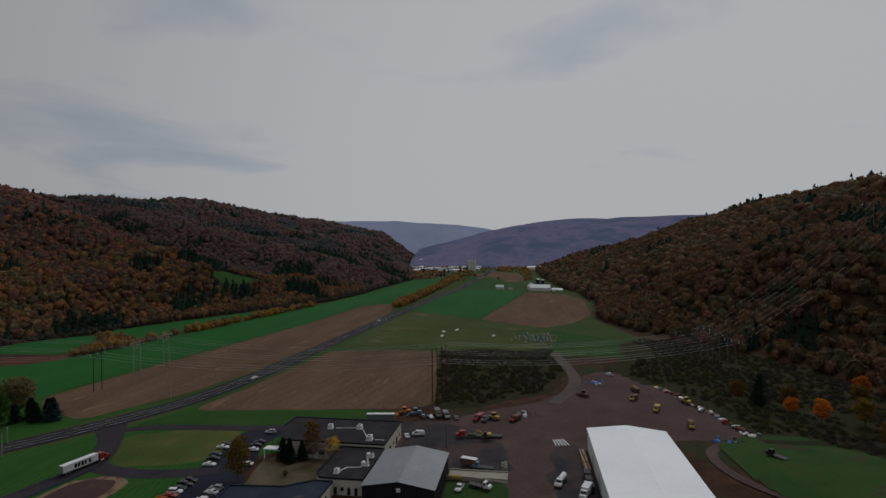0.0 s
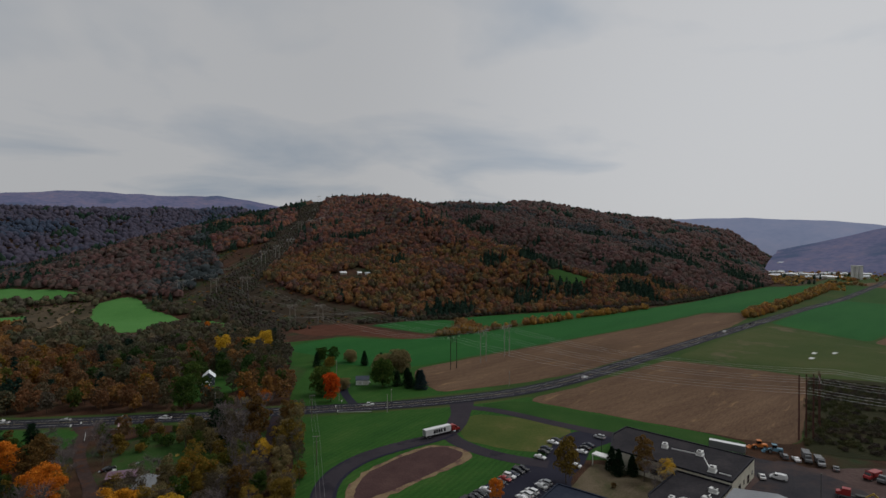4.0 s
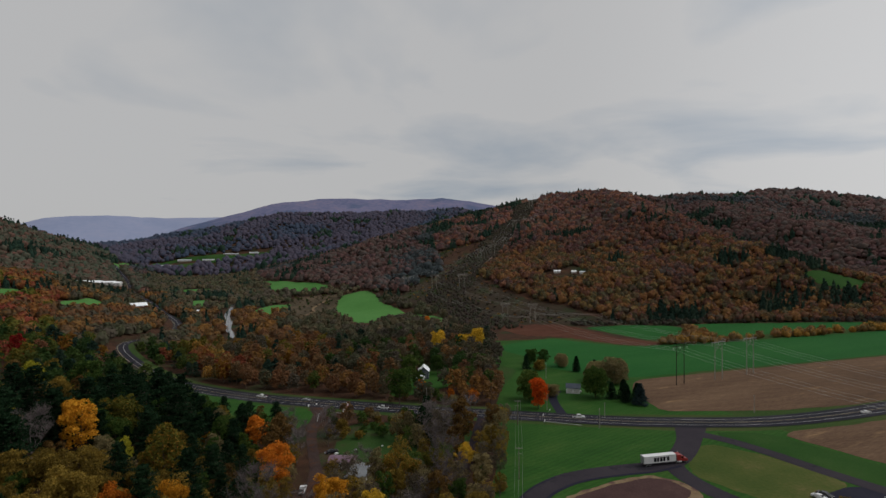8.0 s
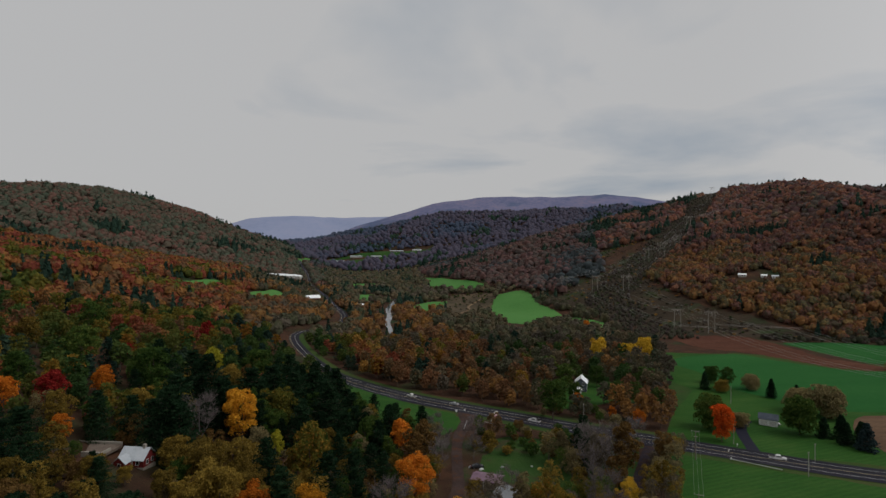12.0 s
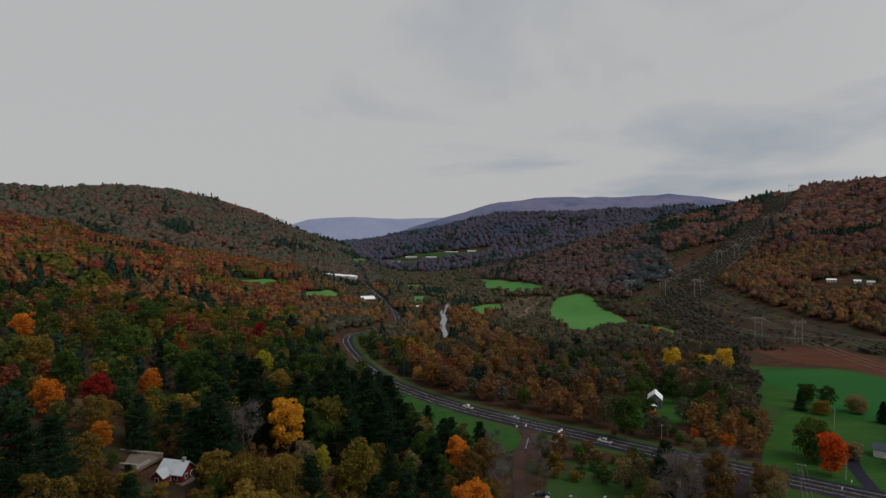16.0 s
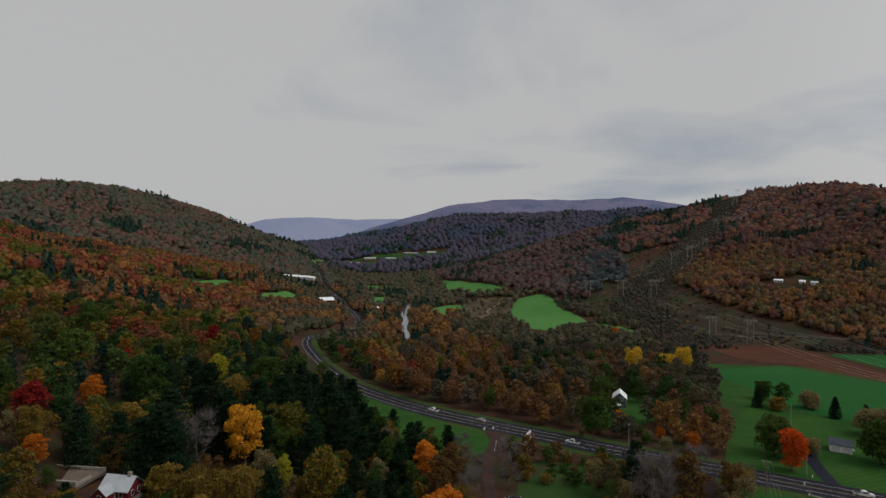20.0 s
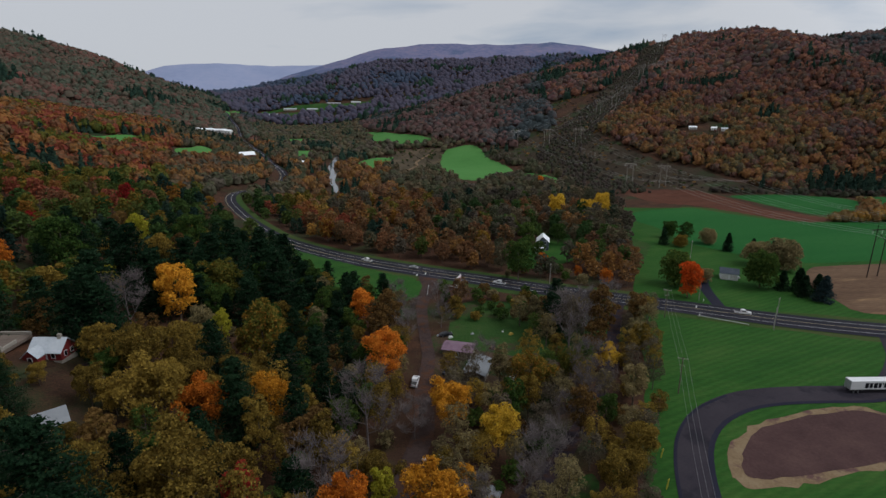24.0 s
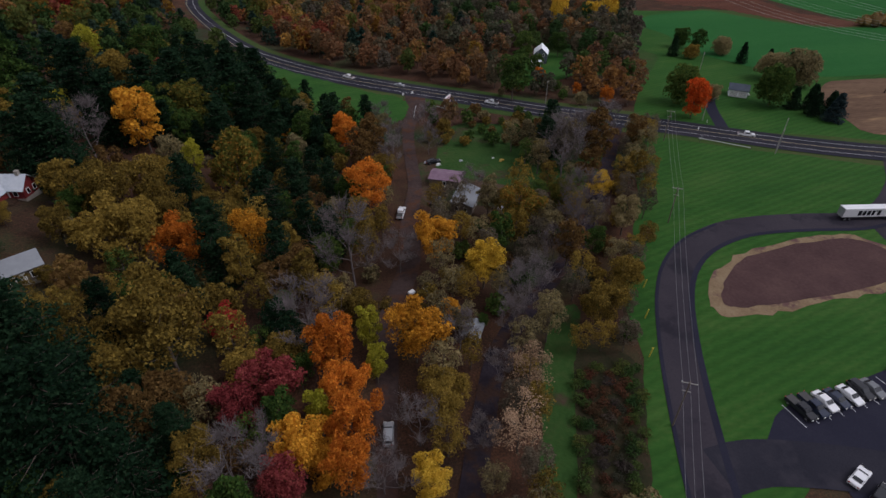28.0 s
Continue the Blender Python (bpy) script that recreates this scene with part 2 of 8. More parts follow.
M = {
    "forest_floor": surface("forest_floor", ((0.014, 0.011, 0.008), (0.046, 0.025, 0.016), (0.115, 0.050, 0.027)), 0.12, 2.6, 0.95, 0.8, fine_mix=0.5, wear=((0.0231, 0.0374, 0.01591), 0.03, 0.50, 0.64)),
    "grass": surface("grass", ((0.013, 0.046, 0.0085), (0.021, 0.060, 0.011), (0.038, 0.074, 0.017)), 0.03, 1.5, 0.9, 0.4, fine_mix=0.3),
    "lawn": surface("lawn", ((0.0140, 0.0500, 0.0095), (0.0235, 0.0710, 0.0122), (0.0430, 0.0880, 0.0185)), 0.05, 0.9, 0.9, 0.35, stretch=(-18, (0.7, 1.7, 1)), stripes=(76.3, 0.14, 0.085)),
    "crop": surface("crop", ((0.0105, 0.0620, 0.0130), (0.0150, 0.0815, 0.0173), (0.0240, 0.0985, 0.0216)), 0.012, 0.7, 0.9, 0.3, stretch=(6, (0.35, 2.0, 1))),
    "pasture": surface("pasture", ((0.044, 0.134, 0.028), (0.064, 0.175, 0.042), (0.088, 0.198, 0.054)), 0.01, 0.5, 0.9, 0.2),
    "stubble": surface("stubble", ((0.060, 0.037, 0.024), (0.104, 0.064, 0.040), (0.160, 0.103, 0.063)), 0.022, 0.6, 0.95, 0.5, fine_mix=0.45, stretch=(12, (0.4, 2.2, 1)), stripes=(102, 0.05, 0.05), wear=((0.2217, 0.1414, 0.07574), 0.06, 0.60, 0.72)),
    "dry_meadow": surface("dry_meadow", ((0.028, 0.052, 0.014), (0.048, 0.066, 0.020), (0.074, 0.076, 0.030)), 0.02, 0.8, 0.95, 0.5, wear=((0.105, 0.088, 0.052), 0.022, 0.58, 0.70)),
    "rust_grass": surface("rust_grass", ((0.044, 0.019, 0.013), (0.080, 0.032, 0.020), (0.112, 0.056, 0.034)), 0.03, 0.5, 0.95, 0.5, fine_mix=0.5, stretch=(-12, (0.3, 2.5, 1)), stripes=(-12, 0.09, 0.16)),
    "cutover": surface("cutover", ((0.020, 0.018, 0.012), (0.036, 0.027, 0.018), (0.062, 0.044, 0.028)), 0.03, 0.35, 0.95, 0.8, stretch=(-20, (0.6, 1.6, 1)), wear=((0.028, 0.046, 0.018), 0.02, 0.54, 0.64)),
    "scrub": surface("scrub", ((0.014, 0.018, 0.008), (0.025, 0.025, 0.011), (0.040, 0.032, 0.016)), 0.04, 0.9, 0.95, 0.8),
    "dirt": surface("dirt", ((0.054, 0.036, 0.03312), (0.0756, 0.0504, 0.04608), (0.1008, 0.07056, 0.06192)), 0.03, 0.7, 0.95, 0.4, wear=((0.0612, 0.04176, 0.03744), 0.05, 0.52, 0.66)),
    "bare_soil": surface("bare_soil", ((0.042, 0.024, 0.023), (0.060, 0.034, 0.032), (0.082, 0.048, 0.042)), 0.12, 1.5, 0.95, 0.4),
    "straw": surface("straw", ((0.1163, 0.07752, 0.04264), (0.1744, 0.1227, 0.07106), (0.2132, 0.1615, 0.0969)), 0.2, 1.8, 0.95, 0.5, wear=((0.0969, 0.05491, 0.04845), 0.15, 0.52, 0.60)),
    "asphalt": surface("asphalt", ((0.0135, 0.0135, 0.01912), (0.01912, 0.01856, 0.0255), (0.027, 0.02588, 0.03315)), 0.06, 4.0, 0.85, 0.2, wear=((0.03713, 0.03375, 0.0408), 0.05, 0.52, 0.66)),
    "new_asphalt": surface("new_asphalt", ((0.01296, 0.01296, 0.02288), (0.01728, 0.01728, 0.02816), (0.02448, 0.02376, 0.0352)), 0.08, 4.0, 0.8, 0.2),
    "old_asphalt": surface("old_asphalt", ((0.0245, 0.0210, 0.0265), (0.0325, 0.0280, 0.0345), (0.0415, 0.0355, 0.0415)), 0.06, 3.0, 0.88, 0.25, wear=((0.02035, 0.01839, 0.02399), 0.07, 0.56, 0.64)),
    "lane": surface("lane", ((0.030, 0.020, 0.018), (0.046, 0.031, 0.028), (0.066, 0.044, 0.038)), 0.15, 1.2, 0.95, 0.4, wear=((0.07125, 0.03375, 0.02048), 0.2, 0.50, 0.62)),
    "track_bed": surface("track_bed", ((0.014, 0.011, 0.015), (0.024, 0.019, 0.025), (0.036, 0.029, 0.034)), 0.2, 1.5, 0.95, 0.5, wear=((0.042, 0.024, 0.018), 0.25, 0.48, 0.60)),
    "rough_green": surface("rough_green", ((0.015, 0.038, 0.009), (0.025, 0.058, 0.013), (0.044, 0.062, 0.019)), 0.06, 1.0, 0.9, 0.5, wear=((0.050, 0.034, 0.022), 0.07, 0.55, 0.66)),
    "courtyard": surface("courtyard", ((0.045, 0.0525, 0.0195), (0.0975, 0.07875, 0.0495), (0.1425, 0.1125, 0.07875)), 0.12, 1.4, 0.95, 0.4),
    "gravel": surface("gravel", ((0.06375, 0.0495, 0.045), (0.09, 0.072, 0.066), (0.12, 0.099, 0.09)), 0.08, 1.6, 0.95, 0.5),
    "paint_white": plain("paint_white", (0.40, 0.40, 0.40), 0.7),
    "paint_yellow": plain("paint_yellow", (0.30, 0.25, 0.14), 0.7),
    "water": surface("water", ((0.045, 0.0495, 0.054), (0.072, 0.0765, 0.081)), 0.05, 0.5, 0.12, 0.05, spec=0.6),
    "bark": surface("bark", ((0.060, 0.046, 0.036), (0.100, 0.080, 0.064), (0.140, 0.115, 0.095)), 0.8, 6.0, 0.95, 0.6),
    "pale_bark": surface("pale_bark", ((0.095, 0.080, 0.078), (0.135, 0.114, 0.110), (0.175, 0.150, 0.145)), 0.8, 6.0, 0.9, 0.4),
}
LEAF = {
    "gold": foliage("leaf_gold", ((0.170, 0.068, 0.008), (0.540, 0.245, 0.020), (0.780, 0.420, 0.040))),
    "orange": foliage("leaf_orange", ((0.150, 0.040, 0.007), (0.500, 0.150, 0.016), (0.720, 0.270, 0.030))),
    "bright_orange": foliage("leaf_bright_orange", ((0.200, 0.028, 0.005), (0.600, 0.095, 0.014), (0.779, 0.177, 0.026))),
    "red": foliage("leaf_red", ((0.078, 0.006, 0.006), (0.260, 0.022, 0.019), (0.429, 0.050, 0.034))),
    "crimson": foliage("leaf_crimson", ((0.086, 0.012, 0.015), (0.253, 0.048, 0.048), (0.380, 0.110, 0.084))),
    "yellow": foliage("leaf_yellow", ((0.230, 0.140, 0.012), (0.600, 0.390, 0.035), (0.800, 0.560, 0.075))),
    "lime": foliage("leaf_lime", ((0.085, 0.090, 0.007), (0.280, 0.270, 0.022), (0.448, 0.401, 0.042))),
    "olive": foliage("leaf_olive", ((0.048, 0.034, 0.009), (0.178, 0.122, 0.024), (0.340, 0.225, 0.042))),
    "rust": foliage("leaf_rust", ((0.040, 0.022, 0.008), (0.135, 0.077, 0.025), (0.223, 0.135, 0.042))),
    "tan": foliage("leaf_tan", ((0.056, 0.047, 0.026), (0.190, 0.155, 0.074), (0.320, 0.250, 0.110))),
    "blush": foliage("leaf_blush", ((0.120, 0.074, 0.046), (0.360, 0.240, 0.145), (0.540, 0.370, 0.235))),
    "green": foliage("leaf_green", ((0.012, 0.027, 0.007), (0.046, 0.090, 0.018), (0.125, 0.152, 0.032))),
    "turning": foliage("leaf_turning", ((0.040, 0.050, 0.010), (0.130, 0.120, 0.020), (0.420, 0.165, 0.028))),
    "pine": foliage("leaf_pine", ((0.003, 0.010, 0.005), (0.011, 0.030, 0.013), (0.027, 0.056, 0.024))),
    "spruce": foliage("leaf_spruce", ((0.007, 0.015, 0.016), (0.024, 0.044, 0.046), (0.050, 0.078, 0.080))),
    "brush": foliage("leaf_brush", ((0.044, 0.037, 0.026), (0.118, 0.096, 0.066), (0.180, 0.148, 0.100))),
}
WOODS = {
    "rust_hill": foliage("woods_rust_hill", ((0.066, 0.052, 0.066), (0.175, 0.074, 0.064), (0.092, 0.084, 0.072), (0.260, 0.112, 0.062), (0.138, 0.072, 0.078), (0.090, 0.092, 0.076), (0.290, 0.175, 0.074)), joined=True),
    "gold_foot": foliage("woods_gold_foot", ((0.086, 0.056, 0.052), (0.220, 0.092, 0.050), (0.086, 0.084, 0.050), (0.300, 0.146, 0.048), (0.155, 0.068, 0.060), (0.070, 0.084, 0.050), (0.260, 0.162, 0.056), (0.112, 0.078, 0.080)), joined=True),
    # greens and browns of the broad hill, lightened in colour for distance haze
    "green_hill": foliage("woods_green_hill", ((0.058, 0.086, 0.066), (0.118, 0.092, 0.068), (0.068, 0.100, 0.068), (0.170, 0.084, 0.066), (0.086, 0.110, 0.072)), (0.185, 0.082, 0.066), 0.004, (0.56, 0.66), True, 0.25),
    # maple reds and oranges with a little lilac haze put into the colour
    "red_slope": foliage("woods_red_slope", ((0.120, 0.048, 0.034), (0.270, 0.080, 0.040), (0.185, 0.042, 0.034), (0.310, 0.140, 0.040), (0.100, 0.078, 0.044), (0.235, 0.092, 0.046), (0.075, 0.086, 0.036)), joined=True),
    "olive_hill": foliage("woods_olive_hill", ((0.058, 0.044, 0.042), (0.136, 0.070, 0.044), (0.078, 0.076, 0.046), (0.190, 0.105, 0.048), (0.116, 0.058, 0.050), (0.230, 0.090, 0.042)), joined=True),
    "valley": foliage("woods_valley", ((0.105, 0.087, 0.052), (0.264, 0.117, 0.042), (0.127, 0.121, 0.049), (0.443, 0.226, 0.042), (0.179, 0.135, 0.068), (0.316, 0.132, 0.042), (0.105, 0.125, 0.042)), joined=True),
    "brush": foliage("woods_brush", ((0.036, 0.031, 0.029), (0.062, 0.047, 0.041), (0.044, 0.050, 0.030), (0.084, 0.056, 0.044)), joined=True),
    # middle ridge woods with distance haze mixed into the palette, lighter and bluer
    "hazed_ridge": foliage("woods_hazed_ridge", ((0.066, 0.072, 0.110), (0.090, 0.078, 0.106), (0.076, 0.075, 0.110), (0.112, 0.084, 0.102)), (0.056, 0.074, 0.112), 0.003, (0.53, 0.60), True, 0.15),
    # autumn browns of the farther flanks, paled towards plum to stand for haze
    "hazed_flank": foliage("woods_hazed_flank", ((0.082, 0.064, 0.076), (0.150, 0.080, 0.070), (0.098, 0.084, 0.076), (0.184, 0.100, 0.070)), (0.060, 0.074, 0.078), 0.005, (0.55, 0.61), True, 0.22),
    "dark_conifer": foliage("woods_dark_conifer", ((0.014, 0.032, 0.023), (0.024, 0.048, 0.034), (0.041, 0.067, 0.040)), joined=True),
    "slope_mix": foliage("woods_slope_mix", ((0.038, 0.072, 0.018), (0.084, 0.091, 0.020), (0.158, 0.120, 0.020), (0.053, 0.091, 0.022), (0.231, 0.132, 0.020), (0.189, 0.067, 0.018)), joined=True),
    "slope_green": foliage("woods_slope_green", ((0.023, 0.050, 0.017), (0.039, 0.075, 0.020), (0.064, 0.098, 0.024), (0.098, 0.106, 0.026)), joined=True),
}
WOODS["river_rust"] = foliage("woods_river_rust", ((0.080, 0.058, 0.042), (0.200, 0.092, 0.040), (0.120, 0.086, 0.048), (0.300, 0.145, 0.038), (0.150, 0.098, 0.056), (0.230, 0.096, 0.042), (0.095, 0.088, 0.040)), joined=True)
WOODS["river_grey"] = foliage("woods_river_grey", ((0.066, 0.060, 0.050), (0.112, 0.092, 0.068), (0.076, 0.088, 0.048), (0.150, 0.108, 0.066), (0.056, 0.076, 0.040)), joined=True)
WOODS["scrub_green"] = foliage("woods_scrub_green", ((0.034, 0.044, 0.018), (0.052, 0.058, 0.023), (0.068, 0.063, 0.028), (0.042, 0.058, 0.023)), joined=True)
WOODS["bramble"] = foliage("woods_bramble", ((0.062, 0.024, 0.016), (0.110, 0.044, 0.024), (0.080, 0.046, 0.024), (0.044, 0.040, 0.018)), joined=True)
M["meadow"] = surface("meadow", ((0.0198, 0.05175, 0.012), (0.03713, 0.0621, 0.0165), (0.066, 0.06382, 0.0255)), 0.012, 0.6, 0.95, 0.4)
M["straw_meadow"] = surface("straw_meadow", ((0.034, 0.032, 0.018), (0.062, 0.048, 0.030), (0.130, 0.095, 0.060)), 0.02, 0.6, 0.95, 0.4)
# far ranges: aerial haze painted in as paler, bluer base colours
M["haze_blue"] = surface("haze_blue", ((0.20, 0.235, 0.345), (0.235, 0.265, 0.375), (0.265, 0.280, 0.380)), 0.004, 0.03, 1.0, 0.0, spec=0.0)
M["haze_plum"] = surface("haze_plum", ((0.084, 0.100, 0.176), (0.140, 0.142, 0.228), (0.205, 0.172, 0.228)), 0.007, 0.05, 1.0, 0.0, fine_mix=0.5, spec=0.0, wear=((0.086, 0.110, 0.182), 0.004, 0.52, 0.62))

M["worn_yard"] = surface("worn_yard", ((0.030, 0.020, 0.014), (0.055, 0.036, 0.024), (0.085, 0.055, 0.036)), 0.10, 1.2, 0.95, 0.5, wear=((0.024, 0.044, 0.014), 0.09, 0.50, 0.62))
M["bramble_floor"] = surface("bramble_floor", ((0.014, 0.018, 0.008), (0.026, 0.024, 0.012), (0.044, 0.028, 0.018)), 0.25, 1.6, 0.95, 0.6)
M["dry_lawn"] = surface("dry_lawn", ((0.034, 0.060, 0.013), (0.062, 0.078, 0.020), (0.115, 0.098, 0.038)), 0.035, 0.8, 0.95, 0.35, fine_mix=0.25)

M["worn_apron"] = surface("worn_apron", ((0.020, 0.020, 0.026), (0.034, 0.032, 0.036), (0.052, 0.048, 0.050)), 0.08, 2.0, 0.9, 0.3, wear=((0.066, 0.046, 0.042), 0.05, 0.46, 0.60))

# ---------------------------------------------------------------- the land
# crests: points of each ridge line with its height, and the reach of its slopes
RIDGES = {
    "west_hill": (520, ((-740, 560, 138), (-735, 820, 160), (-703, 973, 169), (-660, 1180, 194), (-640, 1412, 200), (-656, 1640, 172), (-635, 1930, 118), (-590, 2140, 88), (-500, 2340, 20), (-430, 2460, 0))),
    "power_hill": (770, ((804, 1512, 147), (864, 1289, 185), (818, 1074, 195), (852, 989, 193), (893, 940, 187), (952, 911, 165), (1072, 930, 161), (1200, 990, 169))),
    "north_hill": (700, ((1200, 1090, 181), (1380, 1077, 198), (1489, 1015, 218), (1596, 943, 210), (1680, 899, 185), (1826, 835, 188), (1976, 739, 168), (2060, 657, 112), (2199, 544, 64), (2325, 444, 28))),
    "south_hill": (345, ((1760, -290, 30), (1584, -403, 80), (1407, -488, 126), (1242, -509, 142), (1021, -524, 151), (853, -526, 153), (745, -513, 152), (593, -491, 144), (380, -480, 130), (100, -500, 110), (-300, -560, 100))),
    "middle_ridge": (720, ((-439, 2330, 16), (-195, 2250, 62), (36, 2190, 134), (255, 2100, 186), (467, 2060, 196), (757, 1960, 203), (861, 1915, 206), (985, 1741, 174))),
}
FOOT_Y = (-5000, -200, 0, 132, 200, 280, 350, 400, 564, 700, 889, 1200, 2000, 5000)
FOOT_X = (20, 16, 10, 2, -8, -22, -28, -26, -28, -45, -76, -150, -420, -1500)
CAP_Y = (-5000, -300, 0, 385, 500, 670, 800, 890, 1050, 1400, 2200)
CAP_Z = (110, 110, 110, 97, 80, 62, 46, 36, 24, 10, 0)

# where the hill woods begin, north and south of the valley fields
NORTH_X, NORTH_Y = (150, 200, 255, 330, 460, 560, 700, 830, 1000, 1210, 1600, 2000, 2600), (440, 430, 425, 385, 330, 292, 240, 226, 216, 210, 300, 400, 420)
SOUTH_X, SOUTH_Y = (100, 150, 200, 260, 300, 350, 400, 440, 490, 560, 700, 860, 1000, 1300, 1800), (-175, -185, -200, -228, -236, -226, -200, -172, -148, -128, -146, -138, -114, -90, -80)


def ridge_height(x, y, reach, crest):
    top = np.zeros_like(x)
    for (ax, ay, az), (bx, by, bz) in zip(crest, crest[1:]):
        ux, uy = bx - ax, by - ay
        k = np.clip(((x - ax) * ux + (y - ay) * uy) / (ux * ux + uy * uy), 0, 1)
        d = np.hypot(x - ax - k * ux, y - ay - k * uy)
        d = np.sqrt(d * d + 55.0 ** 2) - 55.0
        u = np.clip(1 - d / reach, 0, None)
        top = np.maximum(top, (az + k * (bz - az)) * u * u / (u + 0.06) * 1.06)
    return top


def height(x, y):
    """The ground's height: a flat valley floor between the hills."""
    x, y = np.asarray(x, float), np.asarray(y, float)
    total = np.zeros_like(x)
    for reach, crest in RIDGES.values():
        total += ridge_height(x, y, reach, crest) ** 4
    s = np.interp(y, FOOT_Y, FOOT_X) - x
    rise = 0.27 * 0.5 * (s - 8 + np.sqrt((s - 8) ** 2 + 200)) - 1.2
    cap = np.interp(y, CAP_Y, CAP_Z)
    rise = np.clip(rise, 0, None)
    rise = np.where(rise < 0.7 * cap, rise, cap - 0.3 * cap * np.exp(-(rise - 0.7 * cap) / np.maximum(0.3 * cap, 1)))
    fall = np.clip(1 - (s - 420) / 260, 0, 1)
    total += (rise * fall) ** 4
    h = total ** 0.25
    # a wooded hollow parts the steep dome and its spur from the hill beyond
    run = np.clip((y - 230) / 140, 0, 1) * np.clip((950 - y) / 200, 0, 1)
    h = h * (1 - 0.60 * run * np.exp(-((x - np.interp(y, (250, 500, 800, 930), (775, 810, 890, 965))) / 105) ** 2))
    h = h * (1 + 0.30 * run * np.exp(-((x - np.interp(y, (250, 400, 550, 900), (600, 636, 655, 790))) / 85) ** 2))
    edge = np.maximum(y - np.interp(x, NORTH_X, NORTH_Y), np.interp(x, SOUTH_X, SOUTH_Y) - y)
    k = np.clip((edge + 8) / 120, 0, 1)
    k = k * k * (3 - 2 * k)
    h = h * (1 - np.clip((x - 90) / 110, 0, 1) * (1 - k))
    wave = np.sin(x / 61 + 1.3 * np.sin(y / 83)) * np.sin(y / 57 + 1.1 * np.sin(x / 71)) + 0.6 * np.sin(x / 23 + y / 31) * np.sin(y / 19 - x / 37)
    return h + np.clip((h - 8) / 60, 0, 1) * 5.5 * wave


def ground_z(x, y):
    return float(height(np.array([x]), np.array([y]))[0])


def link_mesh(name, verts, faces, material, smooth=False):
    me = bpy.data.meshes.new(name)
    verts = np.asarray(verts, np.float32)
    faces = np.asarray(faces, np.int32)
    n = faces.shape[1]
    me.vertices.add(len(verts))
    me.vertices.foreach_set("co", verts.ravel())
    me.loops.add(faces.size)
    me.loops.foreach_set("vertex_index", faces.ravel())
    me.polygons.add(len(faces))
    me.polygons.foreach_set("loop_start", np.arange(0, faces.size, n, dtype=np.int32))
    if smooth:
        me.polygons.foreach_set("use_smooth", np.ones(len(faces), bool))
    me.update(calc_edges=True)
    me.validate()
    me.materials.append(material)
    return me


def graded(center, count, spread, near):
    u = np.linspace(-1, 1, count)
    k = math.asinh(spread / near)
    return center + near * np.sinh(k * u)


gx, gy = graded(140, 300, 4850, 150), graded(170, 300, 4700, 150)
GX, GY = np.meshgrid(gx, gy)
GZ = height(GX, GY)
idx = np.arange(GX.size).reshape(GX.shape)
quads = np.stack([idx[:-1, :-1], idx[:-1, 1:], idx[1:, 1:], idx[1:, :-1]], -1).reshape(-1, 4)
ground = new("ground", link_mesh("ground", np.stack([GX, GY, GZ], -1).reshape(-1, 3), quads, M["forest_floor"], True))
tagged(ground, "brown leaf-strewn valley floor rising into wooded hillsides", "ground", kind="structure")


def inside(poly, x, y):
    x, y = np.asarray(x, float), np.asarray(y, float)
    hit = np.zeros(x.shape, bool)
    for (ax, ay), (bx, by) in zip(poly, poly[1:] + poly[:1]):
        cross = (ay > y) != (by > y)
        with np.errstate(divide="ignore", invalid="ignore"):
            at = ax + (y - ay) * (bx - ax) / (by - ay)
        hit ^= cross & (x < at)
    return hit


def rounded(poly, step=6.0, wobble=0.0, seed=1):
    """The outline with softened corners and a slightly uneven edge."""
    rng = np.random.RandomState(seed)
    pts = np.array(poly, float)
    for _ in range(2):
        nxt = np.roll(pts, -1, 0)
        cut = np.minimum(0.2, 5.0 / (np.hypot(*(nxt - pts).T) + 1e-6))[:, None]
        pts = np.stack([pts + (nxt - pts) * cut, nxt - (nxt - pts) * cut], 1).reshape(-1, 2)
    out_ = []
    for a, b in zip(pts, np.roll(pts, -1, 0)):
        n = max(1, int(np.hypot(*(b - a)) / step))
        out_ += [a + (b - a) * i / n for i in range(n)]
    out_ = np.array(out_)
    if wobble:
        out_ += rng.uniform(-wobble, wobble, out_.shape)
    return [tuple(p) for p in out_]


CLEAR = []


